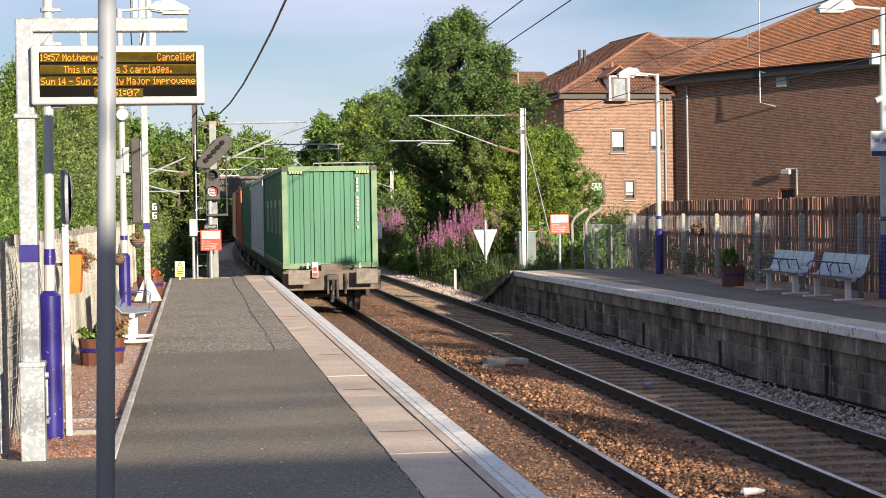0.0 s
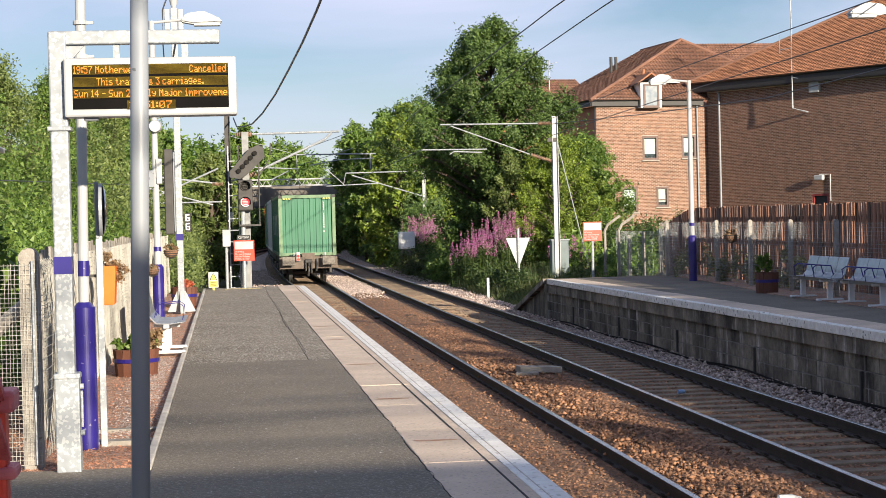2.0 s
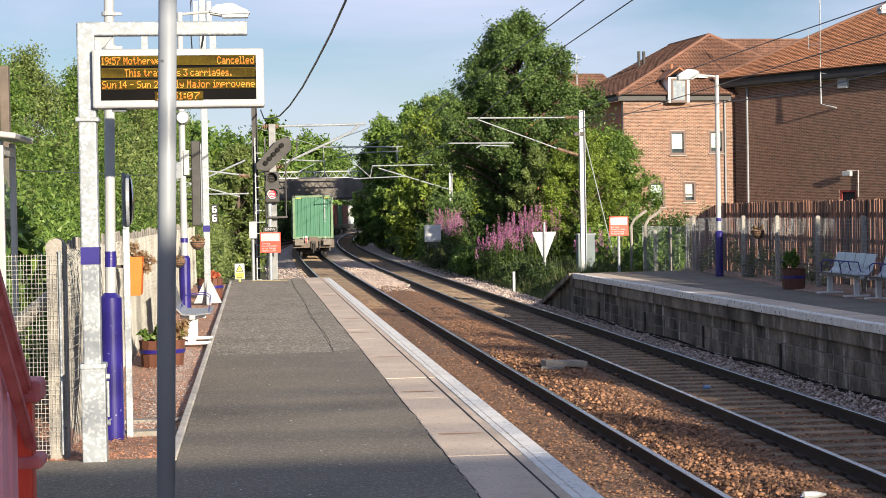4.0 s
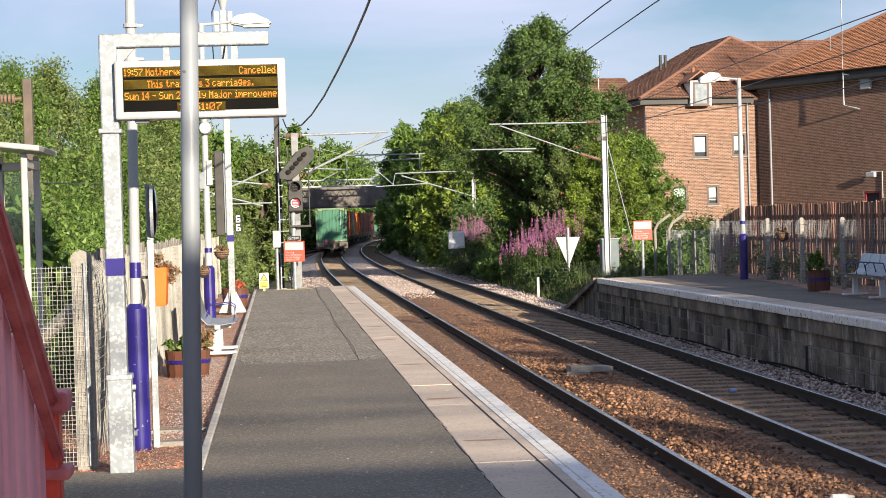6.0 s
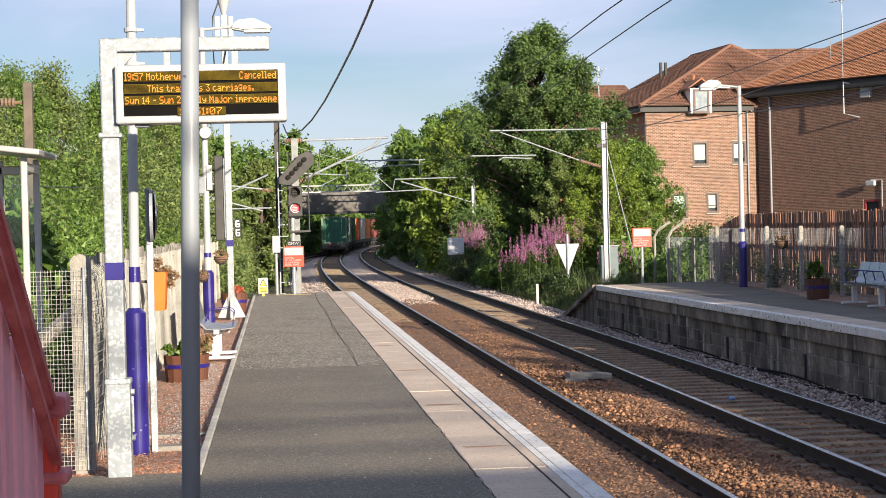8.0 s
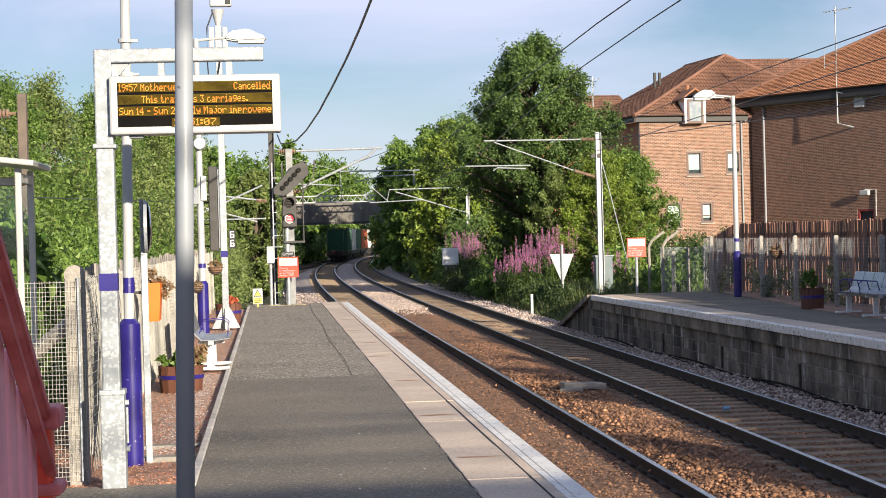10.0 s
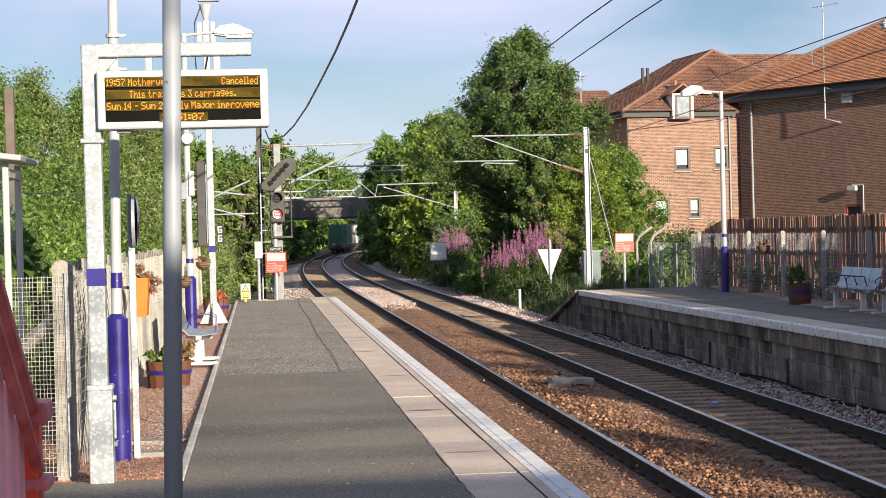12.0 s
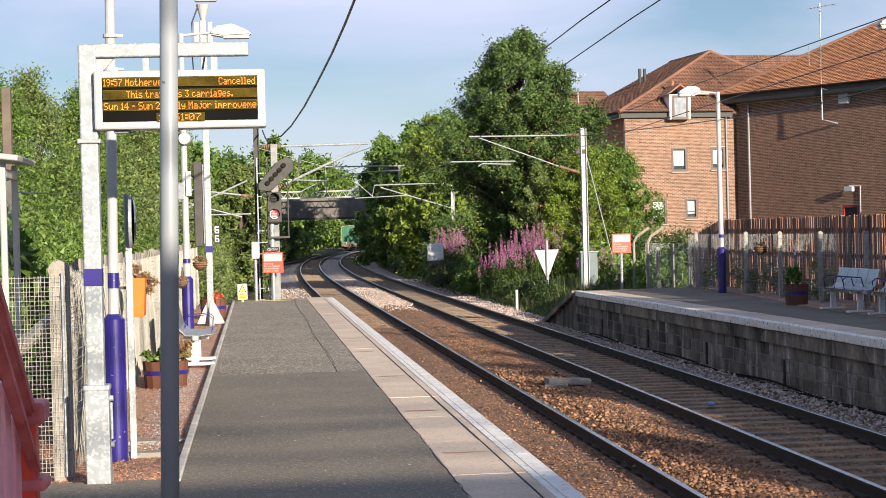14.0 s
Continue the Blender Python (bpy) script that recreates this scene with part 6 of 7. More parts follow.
# red footbridge stair close to the camera
st = thing("footbridge_stair", "red painted footbridge stair balustrade with worn handrails", "stair", (-0.64, 4.0, 0))
A0, A1 = Vector((0.0, -1.6, 2.72)), Vector((0.0, 1.0, 1.20))
def slope_bar(z_off, x, w, h, mat, name, label=""):
    bm = B()
    a, b = A0 + Vector((x, 0, z_off)), A1 + Vector((x, 0, z_off))
    extrude(bm, [(a.y, a.z - h / 2), (b.y, b.z - h / 2), (b.y, b.z + h / 2), (a.y, a.z + h / 2)], "x", x - w / 2, x + w / 2)
    bmesh.ops.bevel(bm, geom=bm.edges[:], offset=min(w, h) * 0.2, segments=2, affect="EDGES")
    return part(name, bm, mat, st, label)


slope_bar(0.0, 0.02, 0.038, 0.045, dull_red, "handrail", "worn dark red handrail")
slope_bar(-0.14, 0.03, 0.03, 0.035, dull_red, "lower_handrail", "worn lower handrail")
for i in range(14):
    y = -1.5 + i * 0.18
    top = 2.72 - (y + 1.6) * 0.585 - 0.07
    part("picket", box(B(), -0.008, y, top / 2, 0.03, 0.11, top, bevel=0.005), picket_red, st)
part("newel", box(B(), 0.0, 1.02, 0.60, 0.07, 0.09, 1.21, bevel=0.01), red_paint, st, "bright red end post")
part("newel_cap", box(B(), 0.012, 1.02, 1.215, 0.10, 0.15, 0.06, bevel=0.012), dull_red, st)
part("lower_cap", box(B(), 0.012, 1.03, 1.02, 0.10, 0.13, 0.035, bevel=0.012), dull_red, st)
part("tread", box(B(), -0.5, 0.3, 0.09, 0.9, 0.9, 0.18), dull_red, st)

# grey post close to the camera
gp = thing("grey_post", "plain grey steel post standing on the platform", "post", (-0.347, 6.6, 0))
part("column", cyl(B(), (0, 0, 0), (0.085, 0, 3.6), 0.034, 0.032, 28), grey_paint, gp, smooth=True)
part("collar", cyl(B(), (0.0, 0, 0.0), (0.004, 0, 0.03), 0.065, 0.06, 20), grey_paint, gp)

# signs at the platform end
ys = thing("warning_sign", "small yellow warning sign on a short post", "sign", (-0.35, 46.2, 0))
part("post", box(B(), 0, 0.02, 0.1, 0.05, 0.03, 0.4), yellow_paint, ys)
part("plate", box(B(), 0, 0, 0.26, 0.25, 0.012, 0.40, bevel=0.004), white_paint, ys)
part("caution_panel", box(B(), 0, -0.008, 0.155, 0.22, 0.004, 0.15), yellow_paint, ys, "yellow lower panel")
part("border", extrude(B(), [(-0.095, 0.255), (0.095, 0.255), (0.0, 0.435)], "y", -0.0095, -0.007), black_plastic, ys)
part("triangle", extrude(B(), [(-0.072, 0.268), (0.072, 0.268), (0.0, 0.405)], "y", -0.013, -0.010), yellow_paint, ys, "yellow warning triangle")
for z in (0.20, 0.15, 0.11):
    part("text_bar", box(B(), 0, -0.0115, z, 0.15, 0.003, 0.018), black_plastic, ys)
tel = thing("telephone_post", "pale telephone box on a slim post", "telephone", (0.0, 47.0, 0))
part("post", cyl(B(), (0, 0, -0.9), (0, 0, 1.1), 0.04, n=12), galvanised, tel)
part("case", box(B(), 0, -0.05, 1.30, 0.19, 0.16, 0.44, bevel=0.015), white_paint, tel)


def trespass_sign(at, h, label):
    t = thing("trespass_sign", label, "sign", at, group="red trespass warning signs")
    part("post", cyl(B(), (0, 0.055, -1.2), (0, 0.055, h), 0.04, n=12), galvanised, t)
    part("plate", box(B(), 0, 0, h - 0.26, 0.53, 0.012, 0.53, bevel=0.004), red_paint, t)
    part("panel", box(B(), 0, -0.008, h - 0.125, 0.47, 0.006, 0.20), white_paint, t, "blank white upper panel")
    for k, line in enumerate(("Warning", "Do not trespass", "on the Railway", "Penalty £1000")):
        letters("text", line, 0.066, white_paint, t, pose(-0.23, -0.008, h - 0.305 - k * 0.062, 90, 0, 0), "LEFT", 0.001, 0.95)
    return t


trespass_sign((0.45, 46.9, 0), 1.23, "red and white trespass warning sign below the signal")
trespass_sign((10.03, 49.0, 0), 1.47, "red and white trespass warning sign beyond the platform")

sig = thing("railway_signal", "railway signal showing red with a five-light route indicator", "signal", (0.55, 47.3, 0))
part("mast", box(B(), 0.0, 0.12, 1.5, 0.18, 0.18, 5.1, bevel=0.01), signal_grey, sig, "galvanised signal mast")
part("tube_post", cyl(B(), (-0.1, -0.05, -1.0), (-0.1, -0.05, 2.0), 0.06, n=14), galvanised, sig)
head = part("signal_head", box(B(), -0.03, -0.16, 2.40, 0.38, 0.14, 0.80, bevel=0.03), dark_steel, sig, "dark grey signal head")
for z, m_ in ((2.63, cable_black), (2.22, red_glow)):
    lens = part("lens", cyl(B(), (-0.03, -0.245, z), (-0.03, -0.225, z), 0.105, n=24), m_, head, "glowing red lens" if m_ is red_glow else "unlit lens")
    part("lens_rim", tube(B(), [(-0.03 + 0.112 * math.cos(a), -0.245, z + 0.112 * math.sin(a)) for a in np.linspace(0, 6.283, 25)], 0.012, 6), bright_white if m_ is red_glow else dark_steel, lens)
    for k in range(4):
        part("lens_rib", box(B(), -0.03, -0.248, z - 0.06 + k * 0.04, 0.14 if k in (1, 2) else 0.10, 0.005, 0.010), bright_white if m_ is red_glow else dark_steel, lens)
    bm = B()
    outer = [(0.15 * math.cos(a), 0.15 * math.sin(a)) for a in np.linspace(-0.3, math.pi + 0.3, 16)]
    inner = [(0.14 * math.cos(a), 0.14 * math.sin(a)) for a in np.linspace(math.pi + 0.3, -0.3, 16)]
    extrude(bm, [(x - 0.03, w + z) for x, w in outer + inner], "y", -0.40, -0.235)
    part("hood", bm, dark_steel, head)
fe = B()
extrude(fe, [(-0.42, 2.87), (-0.42, 3.02), (0.10, 3.60), (0.33, 3.70), (0.47, 3.62), (0.50, 3.38), (0.02, 2.92), (-0.15, 2.82)], "y", -0.22, -0.10)
fea = part("route_indicator", fe, dark_steel, sig, "slanted dark grey plate with five lamps")
for k in range(5):
    f = k / 4
    part("lamp", cyl(B(), (-0.18 + 0.42 * f, -0.28, 3.03 + 0.45 * f), (-0.18 + 0.42 * f, -0.21, 3.03 + 0.45 * f), 0.062, n=16), cable_black, fea)
bm = B()
box(bm, 0.08, -0.05, 1.62, 0.56, 0.3, 0.05)
for x in (-0.2, 0.33):
    tube(bm, [(x, -0.1, 1.6), (x, -0.1, 2.9), (x + 0.02, -0.05, 3.7)], 0.02, 5)
tube(bm, [(0.33, -0.1, 2.9), (0.62, -0.05, 3.3), (0.66, -0.05, 3.75)], 0.02, 5)
part("bracket", bm, dark_steel, sig, "dark steel brackets and cage")
part("id_plate", box(B(), -0.1, -0.14, 1.31, 0.34, 0.01, 0.12), black_plastic, sig)
letters("id_text", "GMW", 0.10, white_paint, sig, pose(-0.1, -0.147, 1.275, 90, 0, 0), "CENTER", 0.001, 1.1)
ladder = B()
for i in range(14):
    box(ladder, -0.32, 0.1, -0.6 + i * 0.3, 0.26, 0.02, 0.02)
for x in (-0.45, -0.19):
    box(ladder, x, 0.1, 1.4, 0.03, 0.03, 4.6)
part("ladder", ladder, galvanised, sig)
tri = thing("triangle_sign", "white triangular sign seen from behind on a post", "sign", (10.2, 62.9, 0))
part("post", cyl(B(), (0, -0.03, -1.35), (0, -0.03, 1.25), 0.045, n=12), galvanised, tri)
part("plate", extrude(B(), [(-0.43, 0.92), (0.43, 0.92), (0.05, -0.02), (-0.05, -0.02)], "y", 0.0, 0.015), galvanised, tri)
cab = thing("lineside_cabinet", "white lineside equipment cabinet on the verge", "cabinet", (9.15, 92, -1.3))
part("body", box(B(), 0, 0, 1.90, 0.8, 0.5, 0.86, bevel=0.02), bright_white, cab)
part("door", box(B(), 0, -0.26, 1.92, 0.68, 0.02, 0.72, bevel=0.006), bright_white, cab)
part("plinth", box(B(), 0, 0, 0.71, 0.6, 0.4, 1.5, bevel=0.02), stained_concrete, cab, "stained concrete plinth")
cab2 = thing("lineside_cabinet", "blue-grey cabinet beside the catenary mast", "cabinet", (11.82, 63.7, -0.9))
part("body", box(B(), 0, 0, 0.85, 0.62, 0.4, 1.7, bevel=0.02), cabinet_grey, cab2)
part("lid", box(B(), 0, 0, 1.70, 0.7, 0.46, 0.05, bevel=0.01), grey_paint, cab2)
for (x, y) in ((8.75, 60.5), (11.9, 58)):
    mk = thing("marker_post", "short white marker post on the verge", "post", (x, y, -1.3))
    part("stake", box(B(), 0, 0, 0.45, 0.09, 0.06, 0.95, bevel=0.01), white_paint, mk)
wallb = thing("brick_pier", "short red brick pier beside the track", "pier", (10.9, 103, -1.3))
part("pier", box(B(), 0, 0, 0.9, 0.7, 0.6, 1.8), brick_mat, wallb)
part("cap", box(B(), 0, 0, 1.86, 0.8, 0.7, 0.14, bevel=0.02), concrete, wallb)

# litter and boards on the tracks
bd = thing("timber_board", "weathered timber board lying between the tracks", "board", (5.23, 30.3, -1.01))
part("plank", box(B(), 0.05, 0.2, 0.02, 0.75, 0.30, 0.10, m=pose(0, 0, 0.05, 0, 3, 8), bevel=0.008), weathered_wood, bd)
part("plank", box(B(), -0.2, -0.05, -0.03, 0.38, 0.34, 0.09, m=pose(0, 0, 0.03, 0, 0, -12), bevel=0.006), weathered_wood, bd)
bottle = thing("plastic_bottle", "crushed clear plastic bottle on the ballast", "bottle", (5.05, 16.0, -0.97))
part("bottle_body", tube(B(), [(-0.11, 0, 0), (-0.10, 0, 0.01), (0.03, 0.01, 0.01), (0.08, 0.01, 0.01), (0.11, 0.015, 0.01)], [0.02, 0.038, 0.034, 0.018, 0.013], 10), lamp_glass, bottle)
part("cap", cyl(B(), (-0.135, 0, 0), (-0.115, 0, 0), 0.016), navy_paint, bottle)
can = thing("drinks_can", "crushed blue drinks can between the rails", "can", (6.75, 26.6, -1.06))
part("can_body", cyl(B(), (-0.05, 0, 0.035), (0.05, 0.02, 0.035), 0.032, 0.030, 14), can_blue, can)
for x in (3.0, 3.9):
    gr = thing("track_plate", "rusty steel plate bolted beside the rail", "plate", (x + 1.2, 49 + x * 0.4, -1.06))
    part("plate", box(B(), 0, 0, 0.03, 0.35, 0.8, 0.04, bevel=0.01), rust_rail, gr)

# ---- overhead line ----
def insulator(bm, a, b, r=0.075, k=9):
    a, b = Vector(a), Vector(b)
    pts, rad = [], []
    for i in range(k):
        for f, g in ((0.0, 0.5), (0.05, 1.0), (0.5, 0.85), (0.55, 0.5)):
            pts.append(a.lerp(b, (i + f) / k))
            rad.append(r * g)
    tube(bm, pts, rad, 10)


def catenary_mast(at, z0, z1, tubes, insulators, label, w=0.18, mat=None):
    t = thing("catenary_mast", label, "mast", at, group="catenary masts")
    bm = B()
    box(bm, 0, 0, (z0 + z1) / 2, w, 0.02, z1 - z0)
    for s in (-1, 1):
        box(bm, s * w / 2, 0, (z0 + z1) / 2, 0.02, w, z1 - z0)
    part("column", bm, mat or white_paint, t)
    for pts, r in tubes:
        part("cantilever_tube", tube(B(), pts, r, 8), galvanised, t)
    for a, b in insulators:
        bm = B()
        insulator(bm, a, b)
        part("insulator", bm, brown_ceramic, t, "ribbed brown ceramic insulator")
    return t


m1 = catenary_mast((11.6, 62.9, 0), -1.3, 5.18,
                   [([(-0.6, 0, 4.93), (-4.05, 0, 4.95)], 0.027), ([(-0.9, 0, 3.85), (-3.7, 0, 4.9)], 0.022), ([(-2.43, 0, 4.06), (-4.75, 0, 4.08)], 0.023), ([(-2.6, 0, 3.95), (-3.6, 0, 4.0), (-3.75, 0, 3.9)], 0.022), ([(0.1, 0, 4.2), (1.35, 0.3, -0.9)], 0.018)],
                   [((-0.15, 0, 4.93), (-0.6, 0, 4.93)), ((-0.15, 0, 3.6), (-0.9, 0, 3.85))], "white steel catenary mast with tube cantilever")
part("bracket", box(B(), -0.1, 0, 4.35, 0.35, 0.1, 0.14), dark_steel, m1)
catenary_mast((11.55, 105, 0), -1.3, 4.75,
              [([(-0.3, 0, 4.46), (-4.56, 0, 4.43)], 0.035), ([(-0.14, 0, 3.01), (-4.19, 0, 4.29)], 0.035), ([(-4.7, 0, 3.8), (-5.7, 0, 4.71)], 0.022), ([(-2.55, 0, 3.8), (-5.7, 0, 3.7)], 0.03), ([(-4.56, 0, 4.43), (-4.7, 0, 3.75)], 0.02)], [((-0.1, 0, 4.46), (-0.5, 0, 4.46))], "white catenary mast by the curve")
m2 = catenary_mast((0.10, 48.0, 0), -1.3, 4.6,
                   [(((0.65, 0, 4.02), (2.95, 0, 4.05)), 0.03), (((0.75, 0, 3.03), (2.55, 0, 3.84), (2.75, 0, 4.02)), 0.032), (((0.1, 0, 2.8), (0.6, 0, 2.95)), 0.02)],
                   [((0.2, 0, 4.02), (0.65, 0, 4.02)), ((0.25, 0, 2.78), (0.75, 0, 3.0))], "dark steel catenary mast at the platform end", 0.13, dark_steel)
part("plate", box(B(), 0.02, -0.08, 1.85, 0.14, 0.01, 0.26), white_paint, m2, "pale identification plate")
catenary_mast((0.2, 92, 0), -1.3, 6.2, [([(0.1, 0, 6.1), (3.44, 0, 5.08)], 0.014), ([(3.44, 0, 5.08), (7.5, 0, 5.05)], 0.035), ([(4.13, 0, 4.53), (5.6, 0, 4.78), (7.39, 0, 4.83)], 0.025), ([(7.2, 0, 5.05), (7.2, 0, 4.3)], 0.03), ([(0.1, 0, 4.55), (3.55, 0, 4.36)], 0.03), ([(2.15, 0, 3.84), (3.04, 0, 4.27)], 0.025), ([(3.44, 0, 5.08), (3.5, 0, 3.6)], 0.018)], [], "galvanised catenary mast beyond the platform", 0.24, galvanised)
catenary_mast((-2.6, 60, 0), -1.3, 4.2, [([(0.1, 0, 3.3), (2.4, 0, 3.0)], 0.03), ([(0.1, 0, 2.5), (2.4, 0, 3.5)], 0.03), ([(0.1, 0, 2.4), (2.5, 0, 2.4)], 0.025), ([(0.1, 0, 2.9), (2.2, 0, 2.3)], 0.025)], [((2.2, 0, 3.0), (2.55, 0, 2.97))], "weathered catenary post among the bushes", 0.2, brown_steel)


def wire(pts, r, name="overhead_wire", label="thin dark overhead line wire", steps=8):
    out = []
    for a, b in zip(pts, pts[1:]):
        a, b = Vector(a), Vector(b)
        for i in range(steps):
            out.append(a.lerp(b, i / steps))
    out.append(Vector(pts[-1]))
    return solid(name, tube(B(), out, r, 5), black_plastic, label, "wire", group="overhead wires")


# unseen cables added behind the camera to lay soft shadow streaks on the asphalt
for h_, dy in ((6.15, 0.0), (6.6, 0.5), (7.15, -0.4)):
    wire([(-4, -8.4, h_ + 0.1), (6, -8.2 + dy * 0.4, h_), (16, -8.4 + dy, h_ + 0.1)], 0.035, "thick_cable", "unseen thick cable added to cast a shadow streak on the platform")
wire([(6.73, -5, 6.2), (6.73, 36.3, 5.9), (6.6, 62.9, 5.3), (7.6, 105, 4.9), (9.5, 150, 4.9), (14, 230, 4.9)], 0.014)
wire([(6.73, -5, 5.9), (6.73, 31.6, 5.35), (6.73, 38.0, 5.2), (6.9, 62.9, 4.1), (7.3, 105, 3.9), (9.5, 150, 3.8), (14, 230, 3.8)], 0.012)
wire([(3.43, 48, 4.05), (3.6, 92, 5.2), (6.2, 150, 5.0), (11, 230, 5.0)], 0.010)
wire([(3.43, 48, 3.6), (3.6, 92, 4.5), (6.2, 150, 4.2), (11, 230, 4.2)], 0.010)
wire([(11.3, -5, 5.5), (11.3, 31.5, 5.29), (11.3, 48, 5.25), (11.5, 62.9, 5.1)], 0.012)
wire([(11.3, -5, 5.0), (11.3, 28.4, 4.75), (11.3, 48.1, 4.6), (11.5, 62.9, 4.5)], 0.012)
wire([(11.3, -5, 4.5), (11.3, 28.4, 4.08), (11.3, 36.8, 4.02), (11.3, 48.1, 4.36), (11.5, 62.9, 4.9)], 0.012)
wire([(-2.6, 60, 3.0), (-3.2, 22.5, 2.3)], 0.008)
wire([(0.27, 47.9, 4.45), (0.34, 46.0, 4.12), (0.49, 43.0, 3.96), (0.64, 40.0, 3.86), (0.8, 37.0, 3.9), (0.95, 33.0, 3.99), (1.08, 29.5, 4.15), (1.19, 26.5, 4.31), (1.27, 24.0, 4.47), (1.34, 22.0, 4.65), (1.41, 20.0, 4.88)], 0.018, "thick_cable", "thick black feeder cable sagging from the mast", 3)


# ---- the train ----
def plan_outline(w, l, depth=0.04, pitch=0.246):
    """A rectangle whose four sides are corrugated."""
    def side(length):
        k = max(2, int(length / pitch))
        pts = []
        for i in range(k):
            u = i / k * length
            p = length / k
            pts += [(u, 0), (u + p * 0.55, 0), (u + p * 0.63, depth), (u + p * 0.92, depth)]
        return pts
    out = []
    out += [(-w / 2 + u, v) for u, v in side(w)]
    out += [(w / 2 - v, u) for u, v in side(l)]
    out += [(w / 2 - u, l - v) for u, v in side(w)]
    out += [(-w / 2 + v, l - u) for u, v in side(l)]
    return out


CL, CW, CZ0, CZ1 = 12.19, 2.44, 0.24, 2.86


def make_container(mat, label, frame_mat=None):
    t = thing("shipping_container", label, "container", group="containers of the freight train")
    part("corrugated_shell", extrude(B(), plan_outline(CW - 0.08, CL - 0.08), "z", CZ0 + 0.12, CZ1 - 0.06), mat, t)
    fm = frame_mat or mat
    for x in (-1, 1):
        for y in (0, 1):
            part("corner_post", box(B(), x * (CW / 2 - 0.07), -0.02 + y * (CL - 0.10), (CZ0 + CZ1) / 2, 0.15, 0.15, CZ1 - CZ0 - 0.05, bevel=0.01), fm, t)
            for z in (CZ0 + 0.06, CZ1 - 0.06):
                part("corner_casting", box(B(), x * (CW / 2 - 0.08), -0.02 + y * (CL - 0.10), z, 0.178, 0.19, 0.12, bevel=0.01), dark_steel if z > 1 else fm, t)
        for z in (CZ0 + 0.06, CZ1 - 0.05):
            part("side_rail", box(B(), x * (CW / 2 - 0.05), CL / 2 - 0.05, z, 0.09, CL - 0.2, 0.12), fm, t)
    for z in (CZ0 + 0.07, CZ1 - 0.06):
        part("end_rail", box(B(), 0, -0.02, z, CW - 0.3, 0.1, 0.13), fm, t)
    return t


def make_wagon(label, tail=False):
    t = thing("flat_wagon", label, "wagon", group="wagons of the freight train")
    bm = B()
    for x in (-0.95, 0.95):
        box(bm, x, CL / 2, -0.02, 0.16, CL, 0.36)
    for i in range(7):
        box(bm, 0, 0.4 + i * 1.9, 0.0, 1.8, 0.2, 0.25)
    part("underframe", bm, dark_steel, t)
    part("deck_edge", box(B(), 0, CL / 2, 0.185, 2.3, CL, 0.1), brown_steel, t)
    for yb in (1.9, CL - 1.9):
        for dy in (-0.9, 0.9):
            for x in (-0.7525, 0.7525):
                bm = B()
                cyl(bm, (x - 0.06, yb + dy, -0.475), (x + 0.06, yb + dy, -0.475), 0.435, n=28)
                cyl(bm, (x - 0.09, yb + dy, -0.475), (x - 0.06, yb + dy, -0.475), 0.455, n=28) if x > 0 else cyl(bm, (x + 0.06, yb + dy, -0.475), (x + 0.09, yb + dy, -0.475), 0.455, n=28)
                part("wheel", bm, dark_steel, t)
            part("axle", cyl(B(), (-0.9, yb + dy, -0.475), (0.9, yb + dy, -0.475), 0.08), dark_steel, t)
        bm = B()
        for x in (-1, 1):
            box(bm, x, yb, -0.42, 0.12, 2.5, 0.24, bevel=0.03)
        box(bm, 0, yb, -0.35, 2.0, 0.4, 0.25)
        part("bogie_frame", bm, dark_steel, t)
    if tail:
        bm = B()
        box(bm, 0, -0.32, -0.06, 2.5, 0.22, 0.50, bevel=0.02)
        box(bm, 0, -0.30, 0.25, 0.55, 0.2, 0.22, bevel=0.02)
        part("buffer_beam", bm, brown_steel, t, "grimy brown steel buffer beam")
        for x in (-0.86, 0.86):
            bm = B()
            cyl(bm, (x, -0.42, 0.05), (x, -0.75, 0.05), 0.10, n=16)
            box(bm, x, -0.80, 0.04, 0.56, 0.05, 0.38, bevel=0.024)
            part("buffer", bm, buffer_steel, t, "rounded rectangular worn steel buffer")
        bm = B()
        tube(bm, [(0, -0.45, 0.05), (0.02, -0.62, -0.1), (0, -0.60, -0.42), (-0.02, -0.55, -0.6)], 0.05, 8)
        tube(bm, [(-0.12, -0.5, 0.05), (-0.12, -0.6, -0.4)], 0.035, 8)
        tube(bm, [(0.12, -0.5, 0.05), (0.12, -0.6, -0.5)], 0.035, 8)
        tube(bm, [(0.33, -0.45, 0.1), (0.36, -0.55, -0.1), (0.33, -0.52, -0.40)], 0.04, 8)
        box(bm, 0, -0.5, 0.02, 0.3, 0.2, 0.16, bevel=0.03)
        part("coupling", bm, dark_steel, t, "dark screw coupling and brake hoses")
        lamp = part("tail_lamp", box(B(), -0.44, -0.50, 0.22, 0.17, 0.14, 0.40, bevel=0.02), white_paint, t, "white tail lamp box")
        part("lens", cyl(B(), (-0.44, -0.585, 0.24), (-0.44, -0.572, 0.24), 0.06, n=16), red_glow_dim, lamp, "red lens")
        part("red_patch", box(B(), -0.44, -0.573, 0.10, 0.13, 0.006, 0.10), red_paint, lamp)
        for x in (-0.62, 0.72):
            part("lamp_iron", box(B(), x, -0.42, 0.32, 0.06, 0.05, 0.16, bevel=0.01), galvanised, t)
    return t


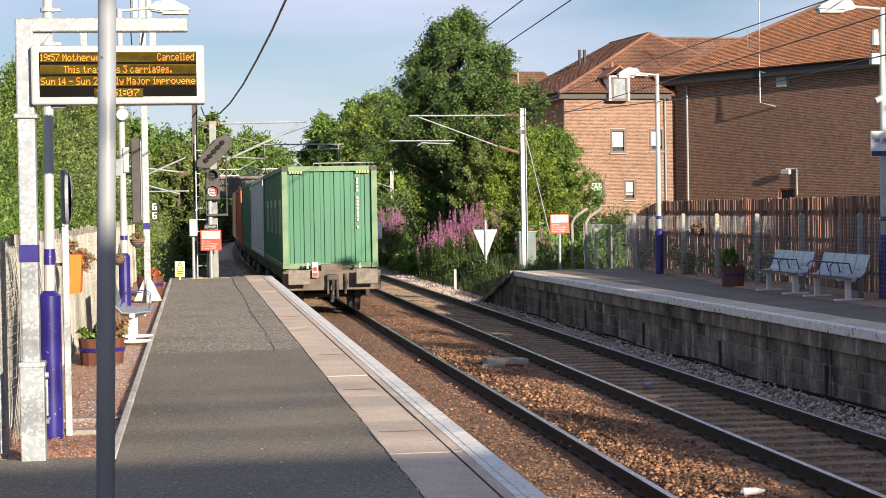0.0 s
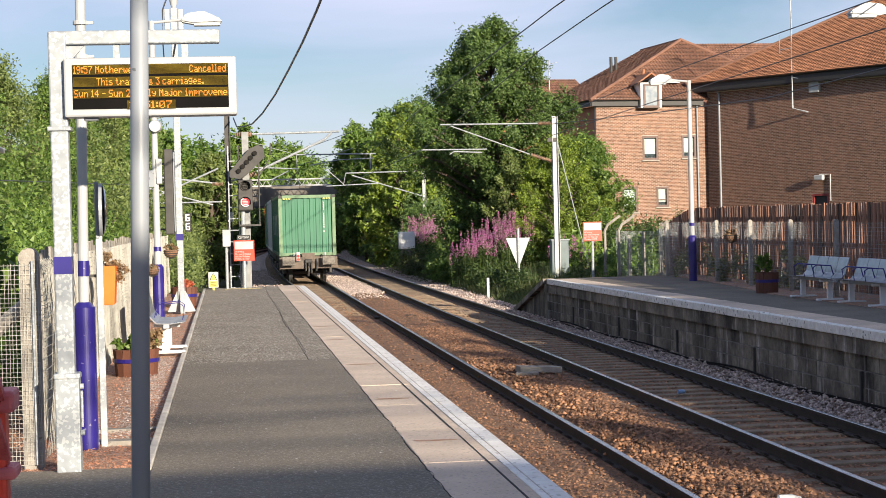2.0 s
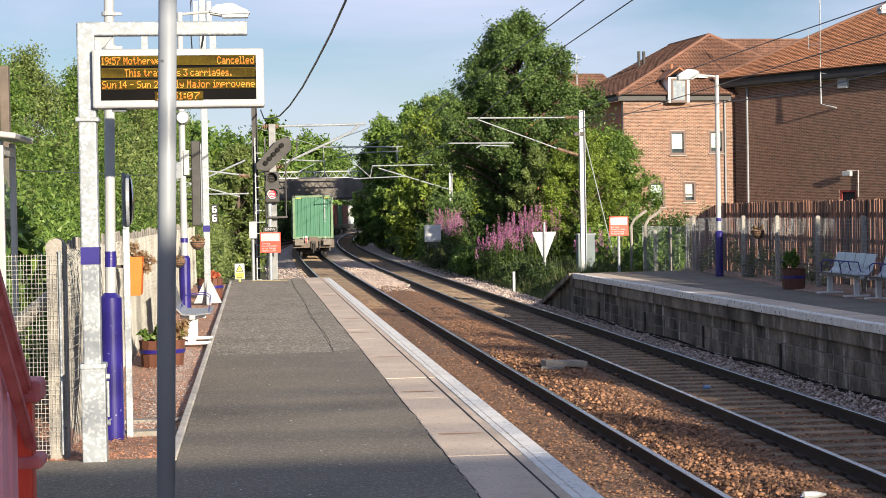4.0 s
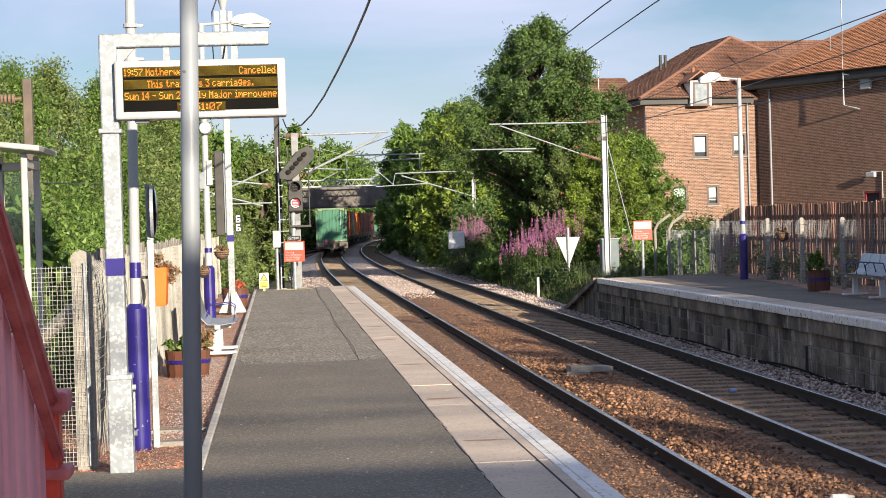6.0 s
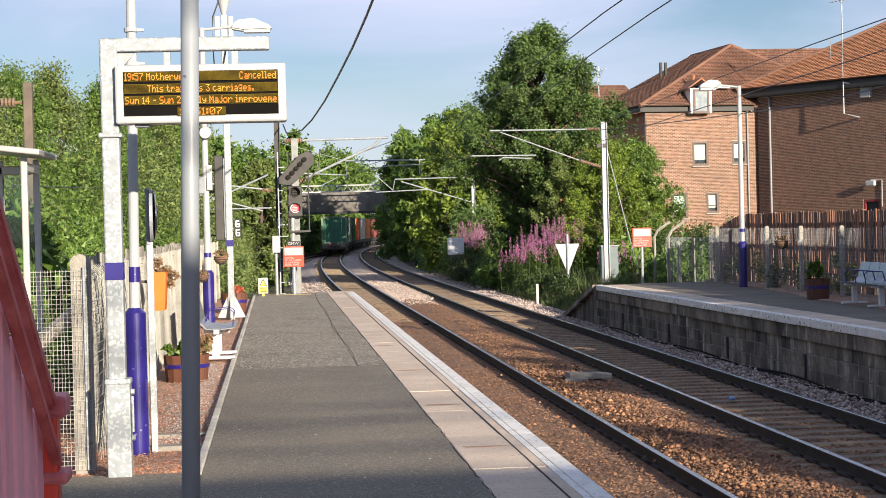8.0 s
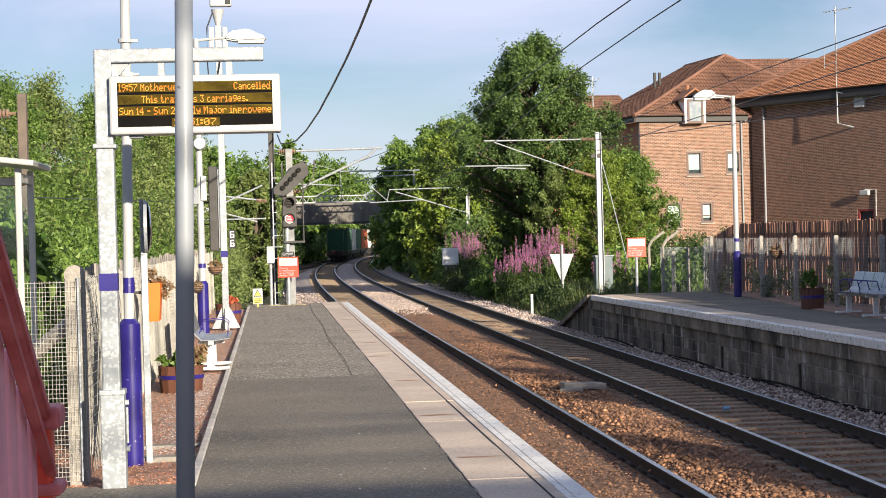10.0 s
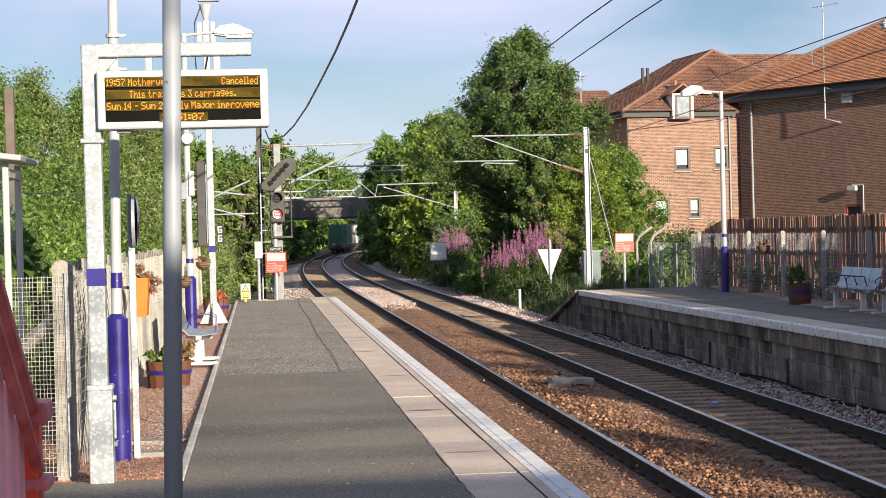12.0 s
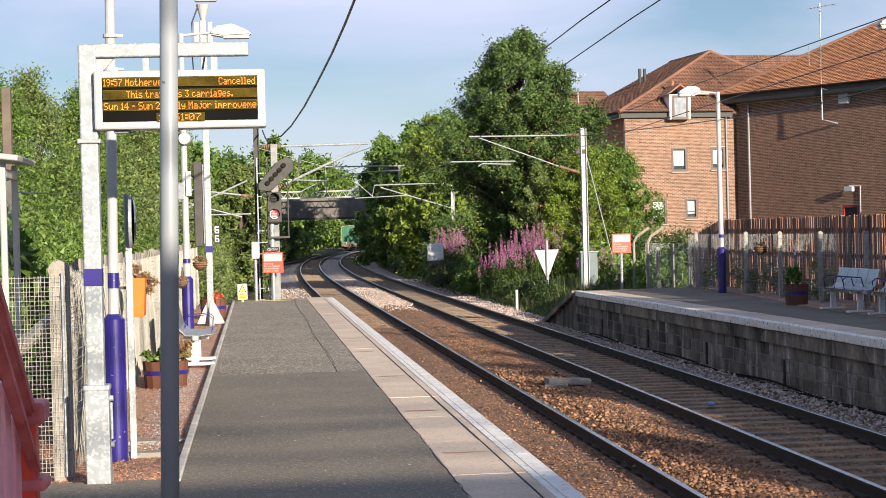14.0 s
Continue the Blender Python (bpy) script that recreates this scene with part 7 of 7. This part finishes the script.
buffer_steel = material("buffer_steel", (0.20, 0.175, 0.15), (0.11, 0.095, 0.08), 0.55, 9, bump=0.1)
red_glow_dim = glow_material("red_lens", (0.7, 0.03, 0.03), 0.4)
PITCH = 12.95
colours = [(container_green, "green"), (container_white, "white"), (container_green, "green"), (container_rust, "rust-orange"), (container_white, "white"), (container_orange, "orange"),
           (container_red, "dark red"), (container_red, "dark red"), (container_red, "dark red"), (container_green, "green"), (container_red, "dark red"), (container_white, "white")]
tail_wagon = make_wagon("last flat wagon of the train with wide buffers and tail lamp", True)
plain_wagon = make_wagon("grimy dark steel container flat wagon")
train = []
masters = {}
for i, (mat, word) in enumerate(colours):
    if i == 0:
        c = make_container(mat, "green corrugated shipping container with a pale worn edge", pale_edge)
        bm = B()
        for x in (-0.86, 0.86):
            for k in range(5):
                extrude(bm, [(x - 0.17 + k * 0.07, CZ1 - 0.185), (x - 0.135 + k * 0.07, CZ1 - 0.185), (x - 0.115 + k * 0.07, CZ1 - 0.125), (x - 0.15 + k * 0.07, CZ1 - 0.125)], "y", -0.078, -0.07)
        part("hazard_marks", bm, yellow_paint, c, "yellow and black height warning marks")
        part("hazard_back", box(B(), -0.86, -0.066, CZ1 - 0.155, 0.37, 0.006, 0.064), black_plastic, c)
        part("hazard_back", box(B(), 0.86, -0.066, CZ1 - 0.155, 0.37, 0.006, 0.064), black_plastic, c)
        for k in range(14):
            if k not in (4, 12):
                part("number_mark", box(B(), 0.72, -0.045, 2.52 - k * 0.095, 0.055, 0.006, 0.075), white_paint, c)
        for k in range(4):
            m_ = part("side_letter", extrude(B(), [(-0.5, -0.45), (-0.28, -0.45), (-0.28, 0.28), (0.28, 0.28), (0.28, -0.45), (0.5, -0.45), (0.5, 0.48), (-0.5, 0.48)], "x", -0.004, 0.004), white_paint, c, "white block letter shape")
            m_.matrix_basis = pose(-CW / 2 + 0.035, 1.9 + k * 2.6, 1.55, 0, 0, 0)
        masters[word] = c
    elif i == 2:
        c = make_container(mat, "green corrugated shipping container")
        masters["plain"] = c
    elif word in masters and i > 2 and word != "green":
        c = copy_thing(masters[word], Matrix.Identity(4))
    elif word == "green":
        c = copy_thing(masters["plain"], Matrix.Identity(4))
    else:
        c = make_container(mat, word + " corrugated shipping container on the train")
        masters[word] = c
    w = tail_wagon if i == 0 else (plain_wagon if i == 1 else copy_thing(plain_wagon, Matrix.Identity(4)))
    extra = 1.5 if i >= 3 else 0.0
    train.append((c, w, i * PITCH + extra))


def train_pose(y):
    slope = (track_x(y + 6.5) - track_x(y + 5.5))
    m = pose(track_x(y) + 0.06, y, -0.04, 0, 0, -math.degrees(math.atan((track_x(y + 11) - track_x(y + 1)) / 10)))
    return m


def motions():
    for c, w, behind in train:
        rows = [(0.5 * k, train_pose(TAIL + SPEED * 0.5 * k + behind)) for k in range(29)]
        walk(c, rows)
        walk(w, rows)


TAIL, SPEED = 46.5, 15.9
motions()
